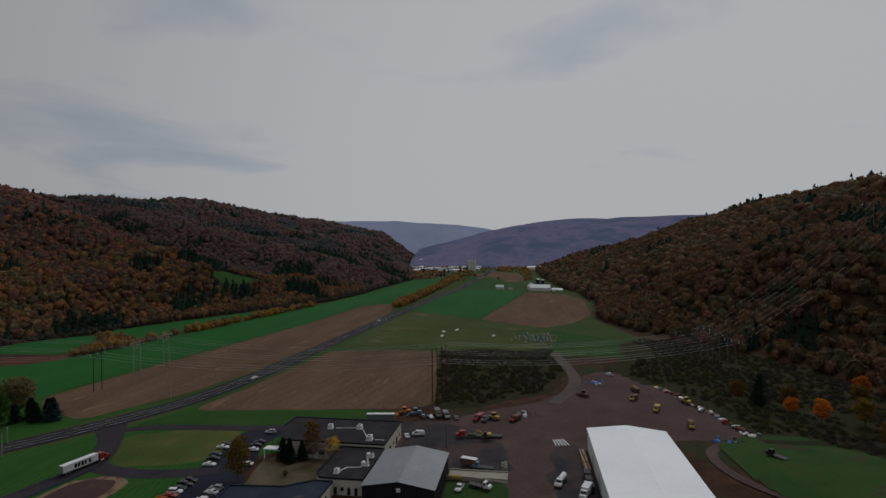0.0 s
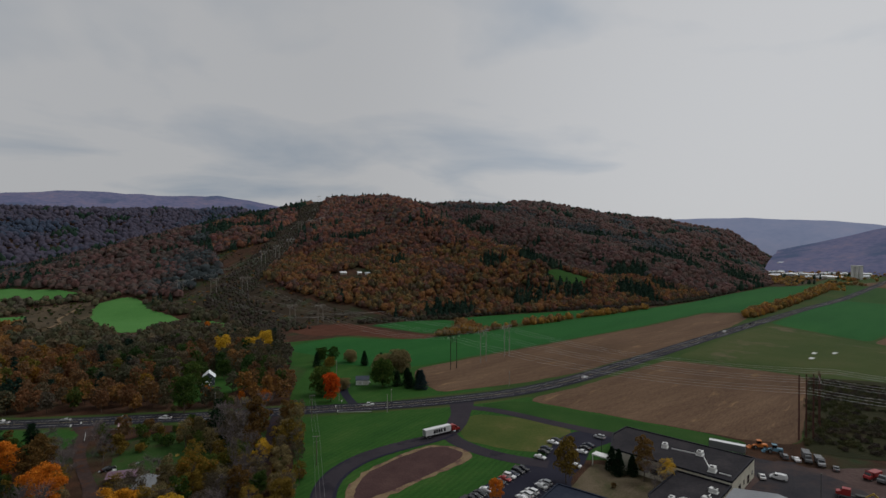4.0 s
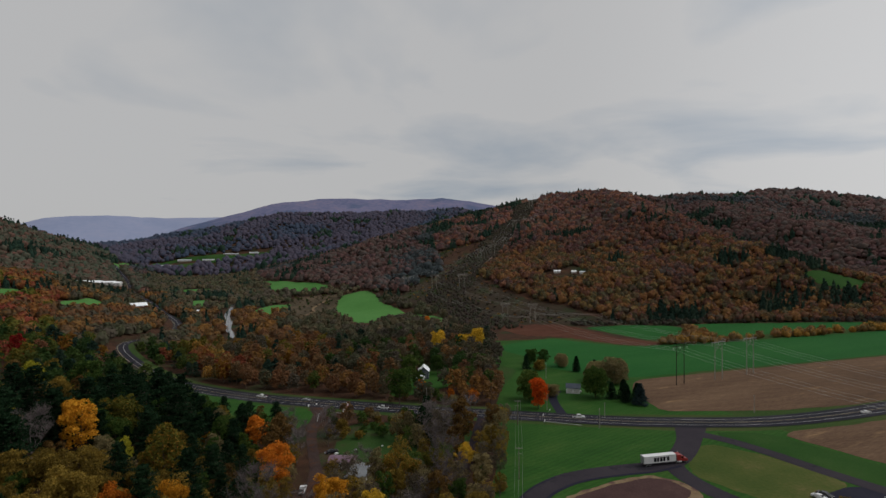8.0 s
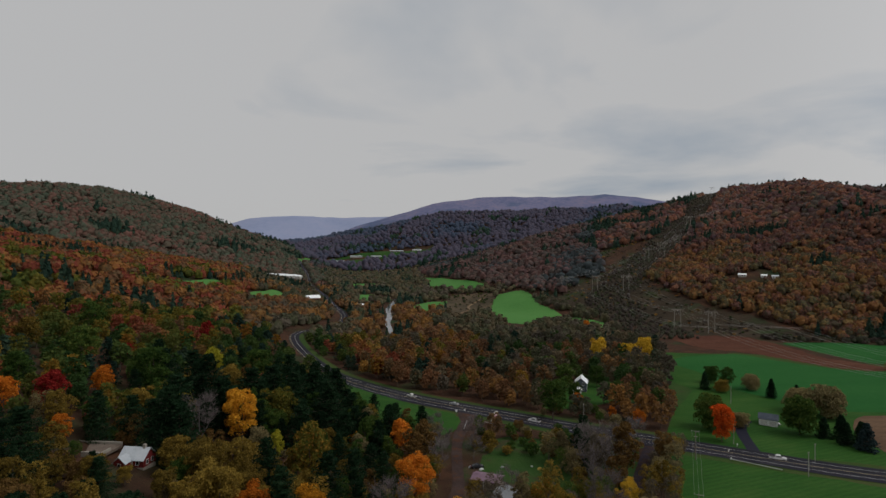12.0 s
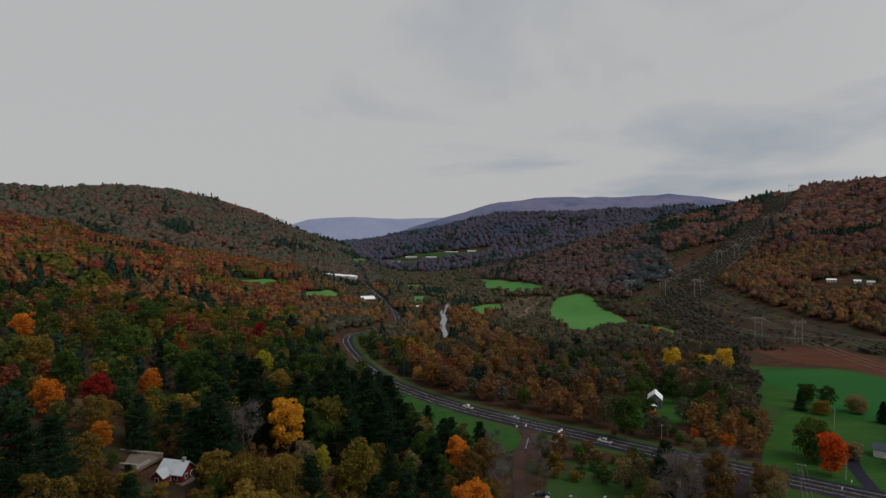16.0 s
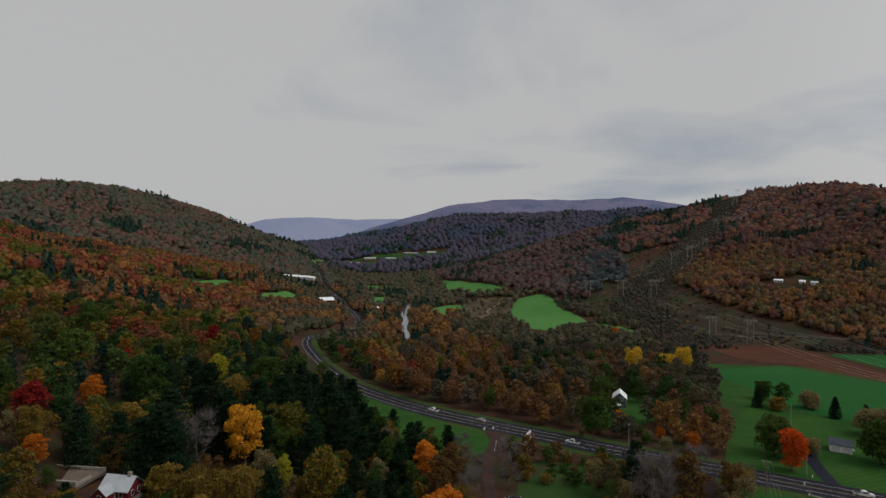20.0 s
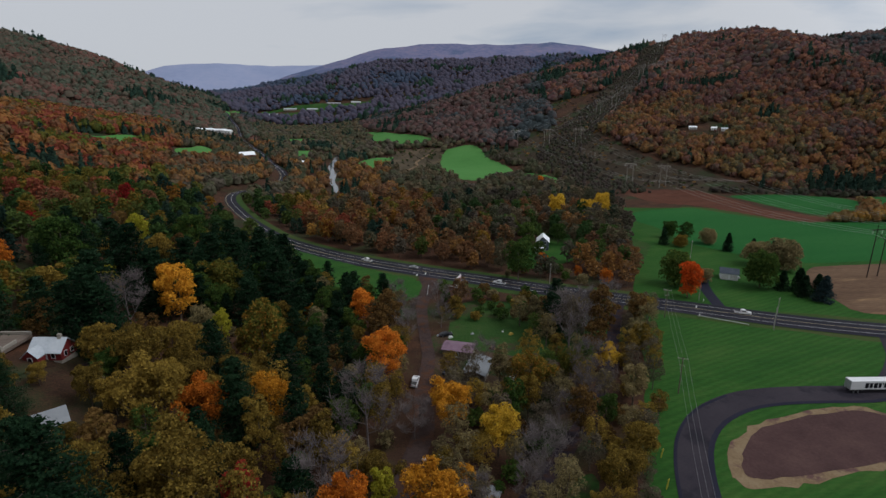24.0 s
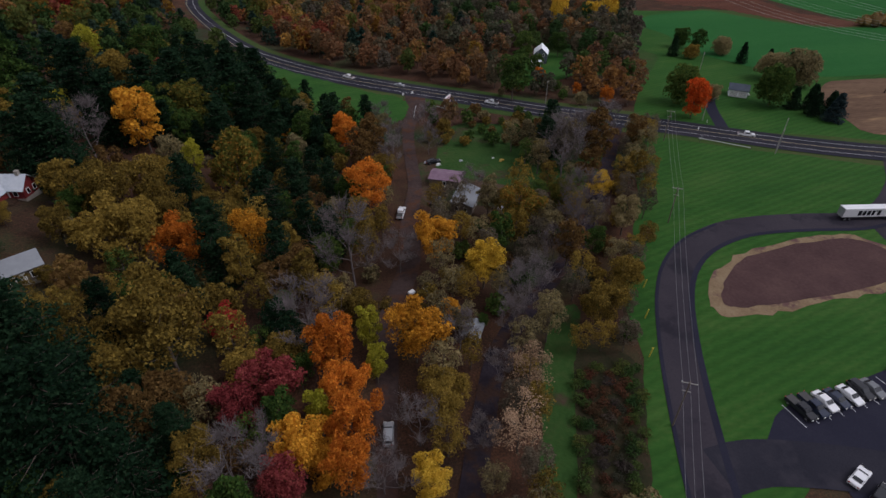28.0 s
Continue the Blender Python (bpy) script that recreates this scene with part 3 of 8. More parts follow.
def patch(name, poly, material, level, label, category, step=8.0, wobble=0.6, drape=False, clear=True, soft=True):
    """A flat sheet of ground cover that follows the land, a hand's breadth above what lies below it."""
    line = rounded(poly, step, wobble, len(CLEAR) + 3) if soft else list(poly)
    bm = bmesh.new()
    if drape:
        # a sheet on the slopes: a fine grid cut to the outline
        xs, ys = [p[0] for p in line], [p[1] for p in line]
        n = 64 if step < 8 else 40
        ex, ey = np.linspace(min(xs), max(xs), n), np.linspace(min(ys), max(ys), n)
        gxx, gyy = np.meshgrid(ex, ey)
        ok = inside(line, gxx, gyy)
        zz = height(gxx, gyy) + level
        vs = {}
        for i in range(n - 1):
            for j in range(n - 1):
                if ok[i:i + 2, j:j + 2].sum() >= 3:
                    four = []
                    for a, b in ((i, j), (i, j + 1), (i + 1, j + 1), (i + 1, j)):
                        if (a, b) not in vs:
                            vs[a, b] = bm.verts.new((gxx[a, b], gyy[a, b], zz[a, b]))
                        four.append(vs[a, b])
                    bm.faces.new(four)
    else:
        bm.faces.new([bm.verts.new((x, y, level)) for x, y in line])
        bmesh.ops.triangulate(bm, faces=bm.faces[:])
    bmesh.ops.recalc_face_normals(bm, faces=bm.faces[:])
    if bm.faces and sum(f.normal.z for f in bm.faces) < 0:
        bmesh.ops.reverse_faces(bm, faces=bm.faces[:])
    me = bpy.data.meshes.new(name)
    bm.to_mesh(me)
    bm.free()
    me.materials.append(material)
    if clear:
        CLEAR.append([tuple(p) for p in poly])
    return tagged(new(name, me), label, category, kind="structure")


def spline(points, step=4.0):
    """A smooth line through plan points (x, y, z), z above the land's own height or None to follow it."""
    p = np.array(points, float)
    p = np.vstack([2 * p[0] - p[1], p, 2 * p[-1] - p[-2]])
    out_ = []
    for i in range(1, len(p) - 2):
        a, b, c, d = p[i - 1:i + 3]
        n = max(2, int(np.hypot(*(c - b)[:2]) / step))
        for k in range(n):
            t = k / n
            out_.append(0.5 * (2 * b + (c - a) * t + (2 * a - 5 * b + 4 * c - d) * t * t + (3 * b - a - 3 * c + d) * t ** 3))
    out_.append(p[-2])
    return np.array(out_)


ROADS = []


def strip(name, points, half, material, level, label="", category="road", side=0.0, step=4.0, keep=True, dash=None):
    """A ribbon along a line, half wide to each side and shifted sideways; dash: (on, off) in metres."""
    line = spline(points, step)[:, :2]
    tan = np.gradient(line, axis=0)
    tan /= np.hypot(*tan.T)[:, None] + 1e-9
    nor = np.stack([-tan[:, 1], tan[:, 0]], 1)
    mid = line + nor * side
    hw = half if np.ndim(half) else np.full(len(line), half)
    if np.ndim(half):
        hw = np.interp(np.linspace(0, 1, len(line)), np.linspace(0, 1, len(half)), half)
    l, r = mid + nor * hw[:, None], mid - nor * hw[:, None]
    zc = height(line[:, 0], line[:, 1]) + level
    run = np.r_[0, np.cumsum(np.hypot(*np.diff(mid, axis=0).T))]
    verts = np.vstack([np.c_[l, zc], np.c_[r, zc]])
    n = len(line)
    f = [(i, n + i, n + i + 1, i + 1) for i in range(n - 1) if dash is None or run[i] % sum(dash) < dash[0]]
    ob = new(name, link_mesh(name, verts, f, material))
    if keep:
        ROADS.append((line, float(np.max(hw))))
    return tagged(ob, label, category, kind="structure") if label else ob


# --- fields and meadows on the valley floor
patch("ground", [(205, 112), (200, 250), (250, 340), (330, 285), (480, 262), (700, 225), (1220, 172), (1800, 160), (1800, -70), (1300, -90), (1000, -112), (860, -138), (700, -146), (560, -122), (430, -150), (370, -150), (360, -100), (372, 14), (300, 2), (232, -8)], M["meadow"], 0.03, "rough grass between the valley fields", "meadow", clear=False, step=20)
patch("ground", [(191, 316), (212, 330), (255, 333), (272, 300), (286, 281), (318, 271), (370, 260), (434, 252), (558, 236), (755, 215), (954, 216), (1173, 208), (1240, 172), (1262, 150), (1115, 118), (936, 112), (750, 114), (690, 132), (660, 164), (500, 172), (368, 187), (262, 200), (216, 206), (200, 226), (190, 250), (196, 280)], M["crop"], 0.10, "deep green crop field running along the valley floor", "field")
patch("ground", [(314, 368), (361, 364), (393, 342), (398, 326), (340, 282), (318, 296)], M["crop"], 0.09, "narrow green field strip below the wooded hill", "field")
patch("ground", [(416, 340), (466, 326), (514, 310), (600, 268), (560, 250), (452, 267), (401, 276), (374, 286)], M["crop"], 0.09, "narrow green field strip behind a hedgerow", "field")
patch("ground", [(188, 150), (197, 180), (218, 200), (368, 184), (500, 168), (655, 160), (690, 128), (640, 112), (548, 106), (362, 114), (280, 119), (235, 130), (205, 143)], M["stubble"], 0.12, "harvested brown corn stubble field beside the road", "field")
patch("ground", [(208, 109), (250, 102), (358, 93), (366, 50), (369, 14), (300, 2), (232, -7), (224, 10), (216, 60)], M["stubble"], 0.12, "harvested brown stubble field behind the works yard", "field")
patch("ground", [(612, 84), (751, 79), (925, 66), (950, 60), (941, 20), (887, -48), (686, -21), (546, -1), (575, 38)], M["crop"], 0.11, "bright green field beyond the road", "field")
patch("ground", [(952, 62), (1324, 104), (1281, 32), (1089, -24), (930, -50), (946, 10)], M["grass"], 0.09, "green field before the town", "field")
patch("ground", [(541, -4), (686, -25), (880, -54), (846, -113), (759, -134), (590, -124), (524, -98), (490, -68)], M["stubble"], 0.10, "ploughed brown field below the farm silos", "field")
patch("ground", [(1376, 98), (1593, 45), (1491, -34), (1161, -52), (1122, -16), (1290, 32)], M["stubble"], 0.08, "pale brown field beyond the farm", "field")
patch("ground", [(372, 92), (480, 92), (590, 84), (600, 76), (538, 0), (488, -66), (440, -80), (372, -66), (376, 0)], M["dry_meadow"], 0.08, "rough yellow-green meadow with worn patches", "meadow")
patch("ground", [(370, -76), (380, -66), (440, -80), (482, -70), (446, -112), (400, -146), (356, -140)], M["grass"], 0.07, "green grass strip at the foot of the woods", "meadow")
patch("ground", [(366, 12), (384, -20), (374, -50), (392, -70), (352, -74), (315, -84), (290, -70), (262, -66), (248, -44), (236, -34), (226, -12), (232, -8), (300, 4)], M["scrub"], 0.10, "dark overgrown scrub land beside the yard", "scrub", clear=False)
patch("ground", [(260, -232), (304, -236), (350, -224), (400, -198), (436, -170), (436, -134), (400, -120), (352, -118), (330, -96), (312, -106), (262, -134), (205, -143), (150, -146), (100, -150), (90, -240)], M["scrub"], 0.25, "dark scrub slope below the transmission line", "scrub", drape=True, clear=False)
patch("ground", [(198, -126), (213, -150), (208, -168), (176, -176), (120, -160), (110, -146), (146, -127), (176, -124)], M["rough_green"], 0.35, "rough dark green grass patch beside the yard", "meadow", drape=True)
patch("ground", [(113, 539), (146, 655), (161, 688), (188, 680), (194, 643), (186, 605), (192, 572), (197, 539), (180, 506), (145, 479), (129, 494)], M["pasture"], 0.12, "bright green pasture among the valley woods", "pasture", drape=True)
patch("ground", [(35, 607), (46, 661), (71, 698), (94, 694), (65, 607), (47, 580)], M["pasture"], 0.12, "small bright green pasture", "pasture", drape=True)
patch("ground", [(77, 985), (111, 907), (161, 758), (132, 748), (84, 830)], M["pasture"], 0.12, "green pasture at the foot of the ridge", "pasture", drape=True)
patch("ground", [(191, 520), (205, 515), (218, 494), (223, 461), (206, 452), (194, 480)], M["pasture"], 0.14, "green pasture corner below the power line", "pasture", drape=True)
patch("ground", [(103, 743), (160, 698), (126, 590), (82, 528), (75, 667)], M["straw_meadow"], 0.08, "dry brown brushy meadow between pastures", "meadow", drape=True)
patch("ground", [(-53, 1023), (-9, 1025), (6, 937), (-42, 901)], M["pasture"], 0.3, "green field beside the river", "pasture", drape=True)
patch("ground", [(-33, 805), (-7, 806), (-3, 729), (-27, 707)], M["pasture"], 0.3, "small green field by the river", "pasture", drape=True)
patch("ground", [(-129, 544), (-140, 580), (-129, 660), (-112, 640), (-114, 610)], M["pasture"], 0.5, "sloping green field above the road", "pasture", drape=True)
patch("ground", [(-196, 528), (-190, 565), (-178, 596), (-166, 590), (-174, 555)], M["pasture"], 0.5, "green field on the hillside", "pasture", drape=True)
patch("ground", [(-205, 1345), (-144, 1625), (-72, 1543), (-135, 1526), (-188, 1234)], M["pasture"], 0.4, "distant green valley fields", "pasture", drape=True)
patch("ground", [(240, 352), (236, 392), (255, 420), (277, 414), (308, 396), (311, 362), (305, 312), (326, 278), (306, 270), (286, 286), (266, 335)], M["rust_grass"], 0.11, "rust-red wet grassland under the power lines", "meadow", drape=True)
patch("ground", [(250, 425), (206, 592), (232, 628), (284, 648), (345, 706), (414, 762), (446, 724), (376, 664), (330, 606), (292, 515), (280, 415)], M["cutover"], 0.25, "brown brush strip kept clear below the power lines", "scrub", drape=True)
patch("ground", [(268, 405), (330, 384), (370, 362), (350, 447), (326, 475), (316, 590), (292, 515)], M["cutover"], 0.22, "brown brushy flat at the foot of the wooded hill", "scrub", drape=True)
patch("ground", [(400, 750), (530, 890), (760, 1160), (800, 1130), (580, 880), (450, 722)], M["cutover"], 0.6, "cleared brush corridor climbing the hill below the pylons", "scrub", drape=True, clear=False)
patch("ground", [(-190, 1530), (-60, 1520), (60, 1540), (160, 1560), (165, 1612), (20, 1630), (-110, 1620), (-180, 1585)], M["grass"], 0.5, "green fields round the distant farm", "pasture", drape=True)
patch("ground", [(616, 361), (659, 356), (695, 336), (690, 322), (640, 330), (618, 346)], M["grass"], 0.5, "green clearing on the lower wooded slope", "pasture", drape=True)

patch("ground", [(44, 34), (60, 90), (84, 124), (104, 164), (118, 186), (140, 218), (170, 250), (164, 290), (170, 326), (200, 345), (262, 330), (262, 200), (214, 160), (214, 100), (222, 10), (196, 4), (150, 60), (80, 54), (60, 40)], M["lawn"], 0.045, "mown verge round the drives and the farmhouse", "lawn", clear=False, step=10)
patch("ground", [(95, -100), (190, -112), (208, -126), (262, -130), (318, -98), (340, -110), (360, -150), (300, -175), (200, -172), (92, -165)], M["scrub"], 0.04, "dark rough ground along the yard edge", "scrub", clear=False)

patch("ground", [(108, 246), (150, 214), (174, 250), (168, 290), (176, 330), (204, 352), (160, 352), (122, 300)], M["rough_green"], 0.037, "rough grass under the trees beside the crop field", "meadow", clear=False)

# --- lawns and bare ground round the works
patch("ground", [(47, 40), (60, 78), (84, 121), (108, 160), (132, 154), (170, 131), (171, 122), (160, 113), (152, 109), (146, 104), (130, 106), (112, 112), (98, 109), (84, 103), (76, 94), (66, 78), (58, 62), (52, 48)], M["lawn"], 0.06, "mown green lawn with light mowing stripes", "lawn")
patch("ground", [(64, 52.5), (61.5, 58), (64.5, 66), (70, 76.5), (78.5, 89), (87, 98.5), (99, 104), (116, 104.5), (132, 102.5), (140, 98), (139, 82), (143, 66), (137, 64), (96, 60), (73.5, 58.8), (73, 52.8)], M["lawn"], 0.07, "mown grass island inside the drive", "lawn", wobble=0.2)
patch("ground", [(131, 100.5), (114, 101.2), (96, 99.8), (85.5, 93.8), (78.5, 85), (78, 80.5), (90, 79), (103, 80), (120, 79), (135, 80), (137, 92)], M["straw"], 0.11, "straw-coloured dead grass margin of a bare pit", "bare ground", step=3, wobble=0.7)
patch("ground", [(129, 99), (112, 99.6), (96, 97.6), (86.5, 91.5), (81, 85), (83, 82.5), (91, 81.8), (105, 81.2), (121, 81.5), (133.5, 84), (134, 93)], M["bare_soil"], 0.15, "bare reddish-brown soil plot in the grass", "bare ground", step=3, wobble=0.35)
patch("ground", [(148, 100), (158, 109), (173, 113), (183, 95), (186, 70), (180, 66), (154, 63), (147, 79), (144, 94)], M["dry_lawn"], 0.07, "sun-bleached grass island between drive and car park", "lawn")
patch("ground", [(184, 122), (205, 112), (214, 60), (222, 10), (214, 8), (194, 52), (188, 80), (185, 106)], M["grass"], 0.06, "grass verge between drive and field", "lawn")
patch("ground", [(118, 182), (128, 200), (142, 216), (172, 240), (186, 236), (196, 206), (188, 184), (184, 160), (178, 150), (150, 162)], M["lawn"], 0.06, "farmhouse lawn beside the road", "lawn")
patch("ground", [(-24, 290), (-4, 265), (18, 240), (38, 222), (35, 206), (27, 197), (15, 198), (6, 208), (-6, 228), (-16, 254)], M["lawn"], 0.30, "green roadside meadow below the pines", "meadow", drape=True, step=5)
patch("ground", [(78, 225), (90, 256), (122, 270), (130, 245), (106, 228)], M["lawn"], 0.1, "small green yard round the white house", "lawn")
patch("ground", [(34, 158), (40, 182), (52, 196), (92, 176), (96, 150), (66, 138), (50, 148)], M["rough_green"], 0.08, "rough green grass behind the billboard", "meadow", clear=False)
patch("ground", [(196, 6), (212, -18), (230, -38), (244, -58), (272, -76), (304, -86), (318, -100), (312, -112), (288, -125), (262, -134), (222, -141), (196, -139), (180, -128), (140, -135), (100, -130), (95, -60), (120, -48), (150, -45), (160, -2)], M["dirt"], 0.05, "reddish-brown dirt yard with tyre tracks", "yard", wobble=1.2)

# --- asphalt
patch("pavement", [(73.4, 58.4), (86, 59), (108, 62), (137, 62.5), (153, 60), (168, 67), (186, 67), (192, 54), (186, 49), (170, 52), (158, 47), (141, 44), (128, 34), (112, 28), (84, 26), (72, 38), (72, 46), (64, 50), (66, 53)], M["new_asphalt"], 0.09, "dark asphalt car park with white bay lines", "car park", step=4, wobble=0.1)
patch("pavement", [(158, -4), (188, -3), (190, 4), (206, 8), (210, -6), (206, -22), (196, -34), (180, -46), (160, -48), (156, -26)], M["worn_apron"], 0.09, "worn asphalt apron behind the buildings", "yard", step=4, wobble=2.2)
patch("ground", [(129, 22.5), (126.5, 40), (139, 41), (155, 44.5), (161, 43), (161, 16), (146, 16), (136, 18)], M["courtyard"], 0.10, "sandy courtyard with patchy grass", "courtyard", wobble=0.3)
patch("ground", [(125, -27), (125, -47), (150, -47), (155, -26)], M["rough_green"], 0.09, "grass strip beside the loading ramp", "lawn")
patch("ground", [(190, -70), (184, -62), (150, -60), (120, -62), (110, -74), (182, -75)], M["worn_apron"], 0.09, "dark oil-stained ground beside the hall", "yard", step=4, wobble=2.0)
patch("ground", [(69, 95), (56, 74), (45, 55), (38, 42), (50, 40), (58, 60), (66, 78), (76, 95), (88, 118), (84, 121)], M["lawn"], 0.05, "green grass strip beside the drive", "lawn", wobble=0.4)
patch("ground", [(-66, 156), (-55, 163), (-52, 150), (-60, 141), (-70, 148)], M["rough_green"], 0.25, "small lawn beside the red house", "lawn", drape=True)
patch("ground", [(-100, 132), (-92, 156), (-74, 160), (-66, 140), (-76, 124)], M["forest_floor"], 0.25, "brown clearing round the red house", "meadow", drape=True, clear=False)
patch("ground", [(26, 140), (29, 168), (44, 166), (60, 152), (58, 138), (44, 130)], M["worn_yard"], 0.07, "worn brown leaf-strewn yard round the shed", "meadow")
MAIN = [(2300, 40), (1500, 55), (1010, 66), (800, 82), (655, 92), (548, 98), (460, 103), (360, 107), (290, 110), (250, 114), (217, 121), (186, 134), (160, 148), (136, 164.5), (112, 181), (86, 198.5), (62, 217), (38, 235), (13, 256), (-10, 281), (-32, 312), (-52, 350), (-66, 388), (-66, 420), (-52, 460), (-40, 510), (-42, 570), (-60, 650), (-88, 780), (-118, 900), (-150, 1100), (-200, 1300)]
strip("ground", MAIN[3:25], 10.5, M["meadow"], 0.056, "rough grass verge along the road", "verge", step=5, keep=False)
strip("road", MAIN, 6.6, M["asphalt"], 0.22, "two-lane asphalt road with wide paved shoulders", step=5)
for s_, w_, mat_, d_ in ((0.16, 0.07, "paint_yellow", None), (-0.16, 0.07, "paint_yellow", None), (3.6, 0.09, "paint_white", None), (-3.6, 0.09, "paint_white", None)):
    strip("road", MAIN, w_, M[mat_], 0.245, "painted line along the road", "road marking", s_, 5, False, d_)
DRIVE = [(184, 131), (176, 124), (166, 116), (155, 109), (146, 105.2), (136, 105), (124, 107.5), (112, 109.3), (101, 109), (88.8, 105), (79.2, 98), (72, 89), (65.6, 78), (60.7, 68.3), (56.5, 59.2), (52.7, 50.4), (48.5, 40), (42, 26), (34, 10), (26, -8)]
strip("road", DRIVE, [6.5, 4.6, 4.4, 4.2, 4.0, 3.9, 3.8, 3.8, 3.8, 3.8, 3.9, 3.9, 3.9], M["old_asphalt"], 0.13, "worn asphalt drive curving round a lawn", step=3)
strip("road", DRIVE[4:17], 0.6, M["new_asphalt"], 0.16, "dark resurfaced edge of the drive", side=3.9, step=3, keep=False)
strip("road", DRIVE[8:17], 0.35, M["new_asphalt"], 0.16, "dark resurfaced edge of the drive", side=-3.4, step=3, keep=False)
strip("road", [(146, 106), (141, 96), (139.5, 82), (142, 68), (147, 56)], 3.6, M["old_asphalt"], 0.12, "asphalt lane to the car park", step=3)
strip("road", [(176, 126), (183, 112), (186, 96), (187.5, 78), (191, 56), (198, 30), (200, 5)], 3.2, M["old_asphalt"], 0.11, "asphalt service lane behind the offices", step=3)
strip("road", [(55, 50), (62, 50), (72, 47), (84, 42)], 4.2, M["asphalt"], 0.14, "asphalt entrance to the car park", step=2)
strip("road", [(244, -66), (270, -76), (290, -80), (310, -80), (335, -77), (372, -72)], 3.4, M["gravel"], 0.14, "grey gravel track leading from the yard", step=4)
strip("road", [(205, -141), (188, -122), (165, -121), (140, -132), (110, -150)], 2.0, M["dirt"], 0.2, "dirt track below the storage hall", step=4)
LANE = [(42, 231), (39, 214), (33, 196), (30, 181), (28, 165), (26, 150), (21, 133), (18, 116), (13, 104), (9, 94), (7, 82), (5, 70), (3, 56), (0, 40), (-4, 26)]
strip("road", LANE, [4.6, 3.4, 2.2, 2.0, 2.0, 2.2, 2.5, 2.6, 2.2, 1.7, 1.5, 1.4], M["lane"], 0.18, "unpaved lane strewn with leaves between the trees", step=3)
strip("road", [(112, 186), (100, 168), (88, 150), (68, 121), (57, 109.5), (45.5, 98.5), (35.5, 89.5), (28.2, 81), (22, 69), (16, 56), (9, 40), (2, 24)], 2.1, M["track_bed"], 0.2, "old overgrown track bed between the trees", step=3)
strip("road", [(-62, 139), (-57, 145), (-54, 154), (-53, 163), (-46, 172), (-30, 176)], 1.5, M["lane"], 0.3, "dirt drive past the red house", step=3)
strip("road", [(141, 163), (145, 172), (150, 183), (156, 193), (164, 200)], 2.2, M["new_asphalt"], 0.15, "asphalt driveway to the farmhouse garage", step=3)
strip("water", [(9, 440), (10, 470), (8, 510), (11, 560), (10, 610), (16, 670), (22, 730)], [1.6, 2.4, 3.2, 2.6, 3.2, 2.6, 2.0], M["water"], 0.3, "pale reflecting stretch of river between trees", "river", step=6)

patch("ground", [(30, 46), (34, 58), (44, 79), (52, 92), (45, 92), (36, 76), (27, 56), (25, 46)], M["rough_green"], 0.06, "rough grass strip beside the bramble thicket", "meadow")
patch("ground", [(44, 80), (56, 75), (46, 56), (38, 43), (29, 45), (34, 58)], M["bramble_floor"], 0.078, "dark leaf-strewn ground below the brambles", "scrub", clear=False)
# open spots round buildings and signs, with no growth of their own
CLEAR += [[(-236, 925), (-110, 900), (-96, 846), (-150, 830), (-210, 850)], [(-96, 652), (-62, 645), (-56, 596), (-84, 600)], [(44, 214), (57, 214), (56, 198), (46, 196)],
          [(-129, 510), (-145, 580), (-125, 640), (-104, 640), (-106, 560)], [(-200, 490), (-200, 560), (-165, 590), (-165, 520)], [(398, 545), (434, 520), (424, 504), (394, 528)], [(-64, 120), (-52, 118), (-49, 100), (-58, 98)]]

# --- far ranges beyond the valley ends, aerial haze put into their colours
def range_backdrop(name, crest, reach, material, label):
    pts = spline(crest, 60.0)
    rng = np.random.RandomState(5)
    rows = 7
    vs = []
    cx, cy = 100.0, 100.0
    for k in range(rows):
        u = k / (rows - 1)
        for x, y, z in pts:
            d = math.hypot(x - cx, y - cy)
            s = 1 - reach * (1 - u) / d
            vs.append((cx + (x - cx) * s, cy + (y - cy) * s, z * u ** 0.8 + (rng.uniform(-3, 5) if k else 0)))
    n = len(pts)
    f = [(r * n + i, r * n + i + 1, (r + 1) * n + i + 1, (r + 1) * n + i) for r in range(rows - 1) for i in range(n - 1)]
    return tagged(new(name, link_mesh(name, vs, f, material, True)), label, "mountain range", kind="structure")


range_backdrop("backdrop", [(3700, 2300, 200), (3900, 1800, 250), (4016, 1408, 272), (4145, 982, 277), (4202, 717, 258), (4237, 493, 247), (4260, 280, 215), (4269, 88, 189), (4270, -300, 200), (4200, -900, 230)], 700, M["haze_blue"], "blue hazy mountain range at the end of the valley")
range_backdrop("backdrop", [(-2200, 3800, 90), (-1431, 4055, 123), (-1196, 4130, 190), (-991, 4184, 259), (-820, 4220, 275), (-648, 4251, 286), (-381, 4283, 275), (-150, 4295, 280), (72, 4299, 282), (600, 4300, 250)], 700, M["haze_blue"], "blue hazy mountain range far up the valley")
range_backdrop("backdrop", [(2600, 480, 60), (2660, 300, 110), (2668, 92, 163), (2668, -187, 202), (2634, -503, 207), (2556, -836, 214), (2435, -1159, 214), (2200, -1500, 210), (1900, -1800, 200)], 800, M["haze_plum"], "hazy plum-blue wooded ridge beyond the town")
range_backdrop("backdrop", [(-420, 3020, 70), (-240, 3010, 128), (-140, 2997, 163), (50, 3000, 221), (364, 2978, 306), (666, 2925, 331), (948, 2846, 328), (1205, 2747, 335), (1346, 2681, 316), (1508, 2593, 281), (1700, 2500, 250), (2000, 2300, 200)], 800, M["haze_plum"], "hazy plum-blue high ridge behind the wooded hills")

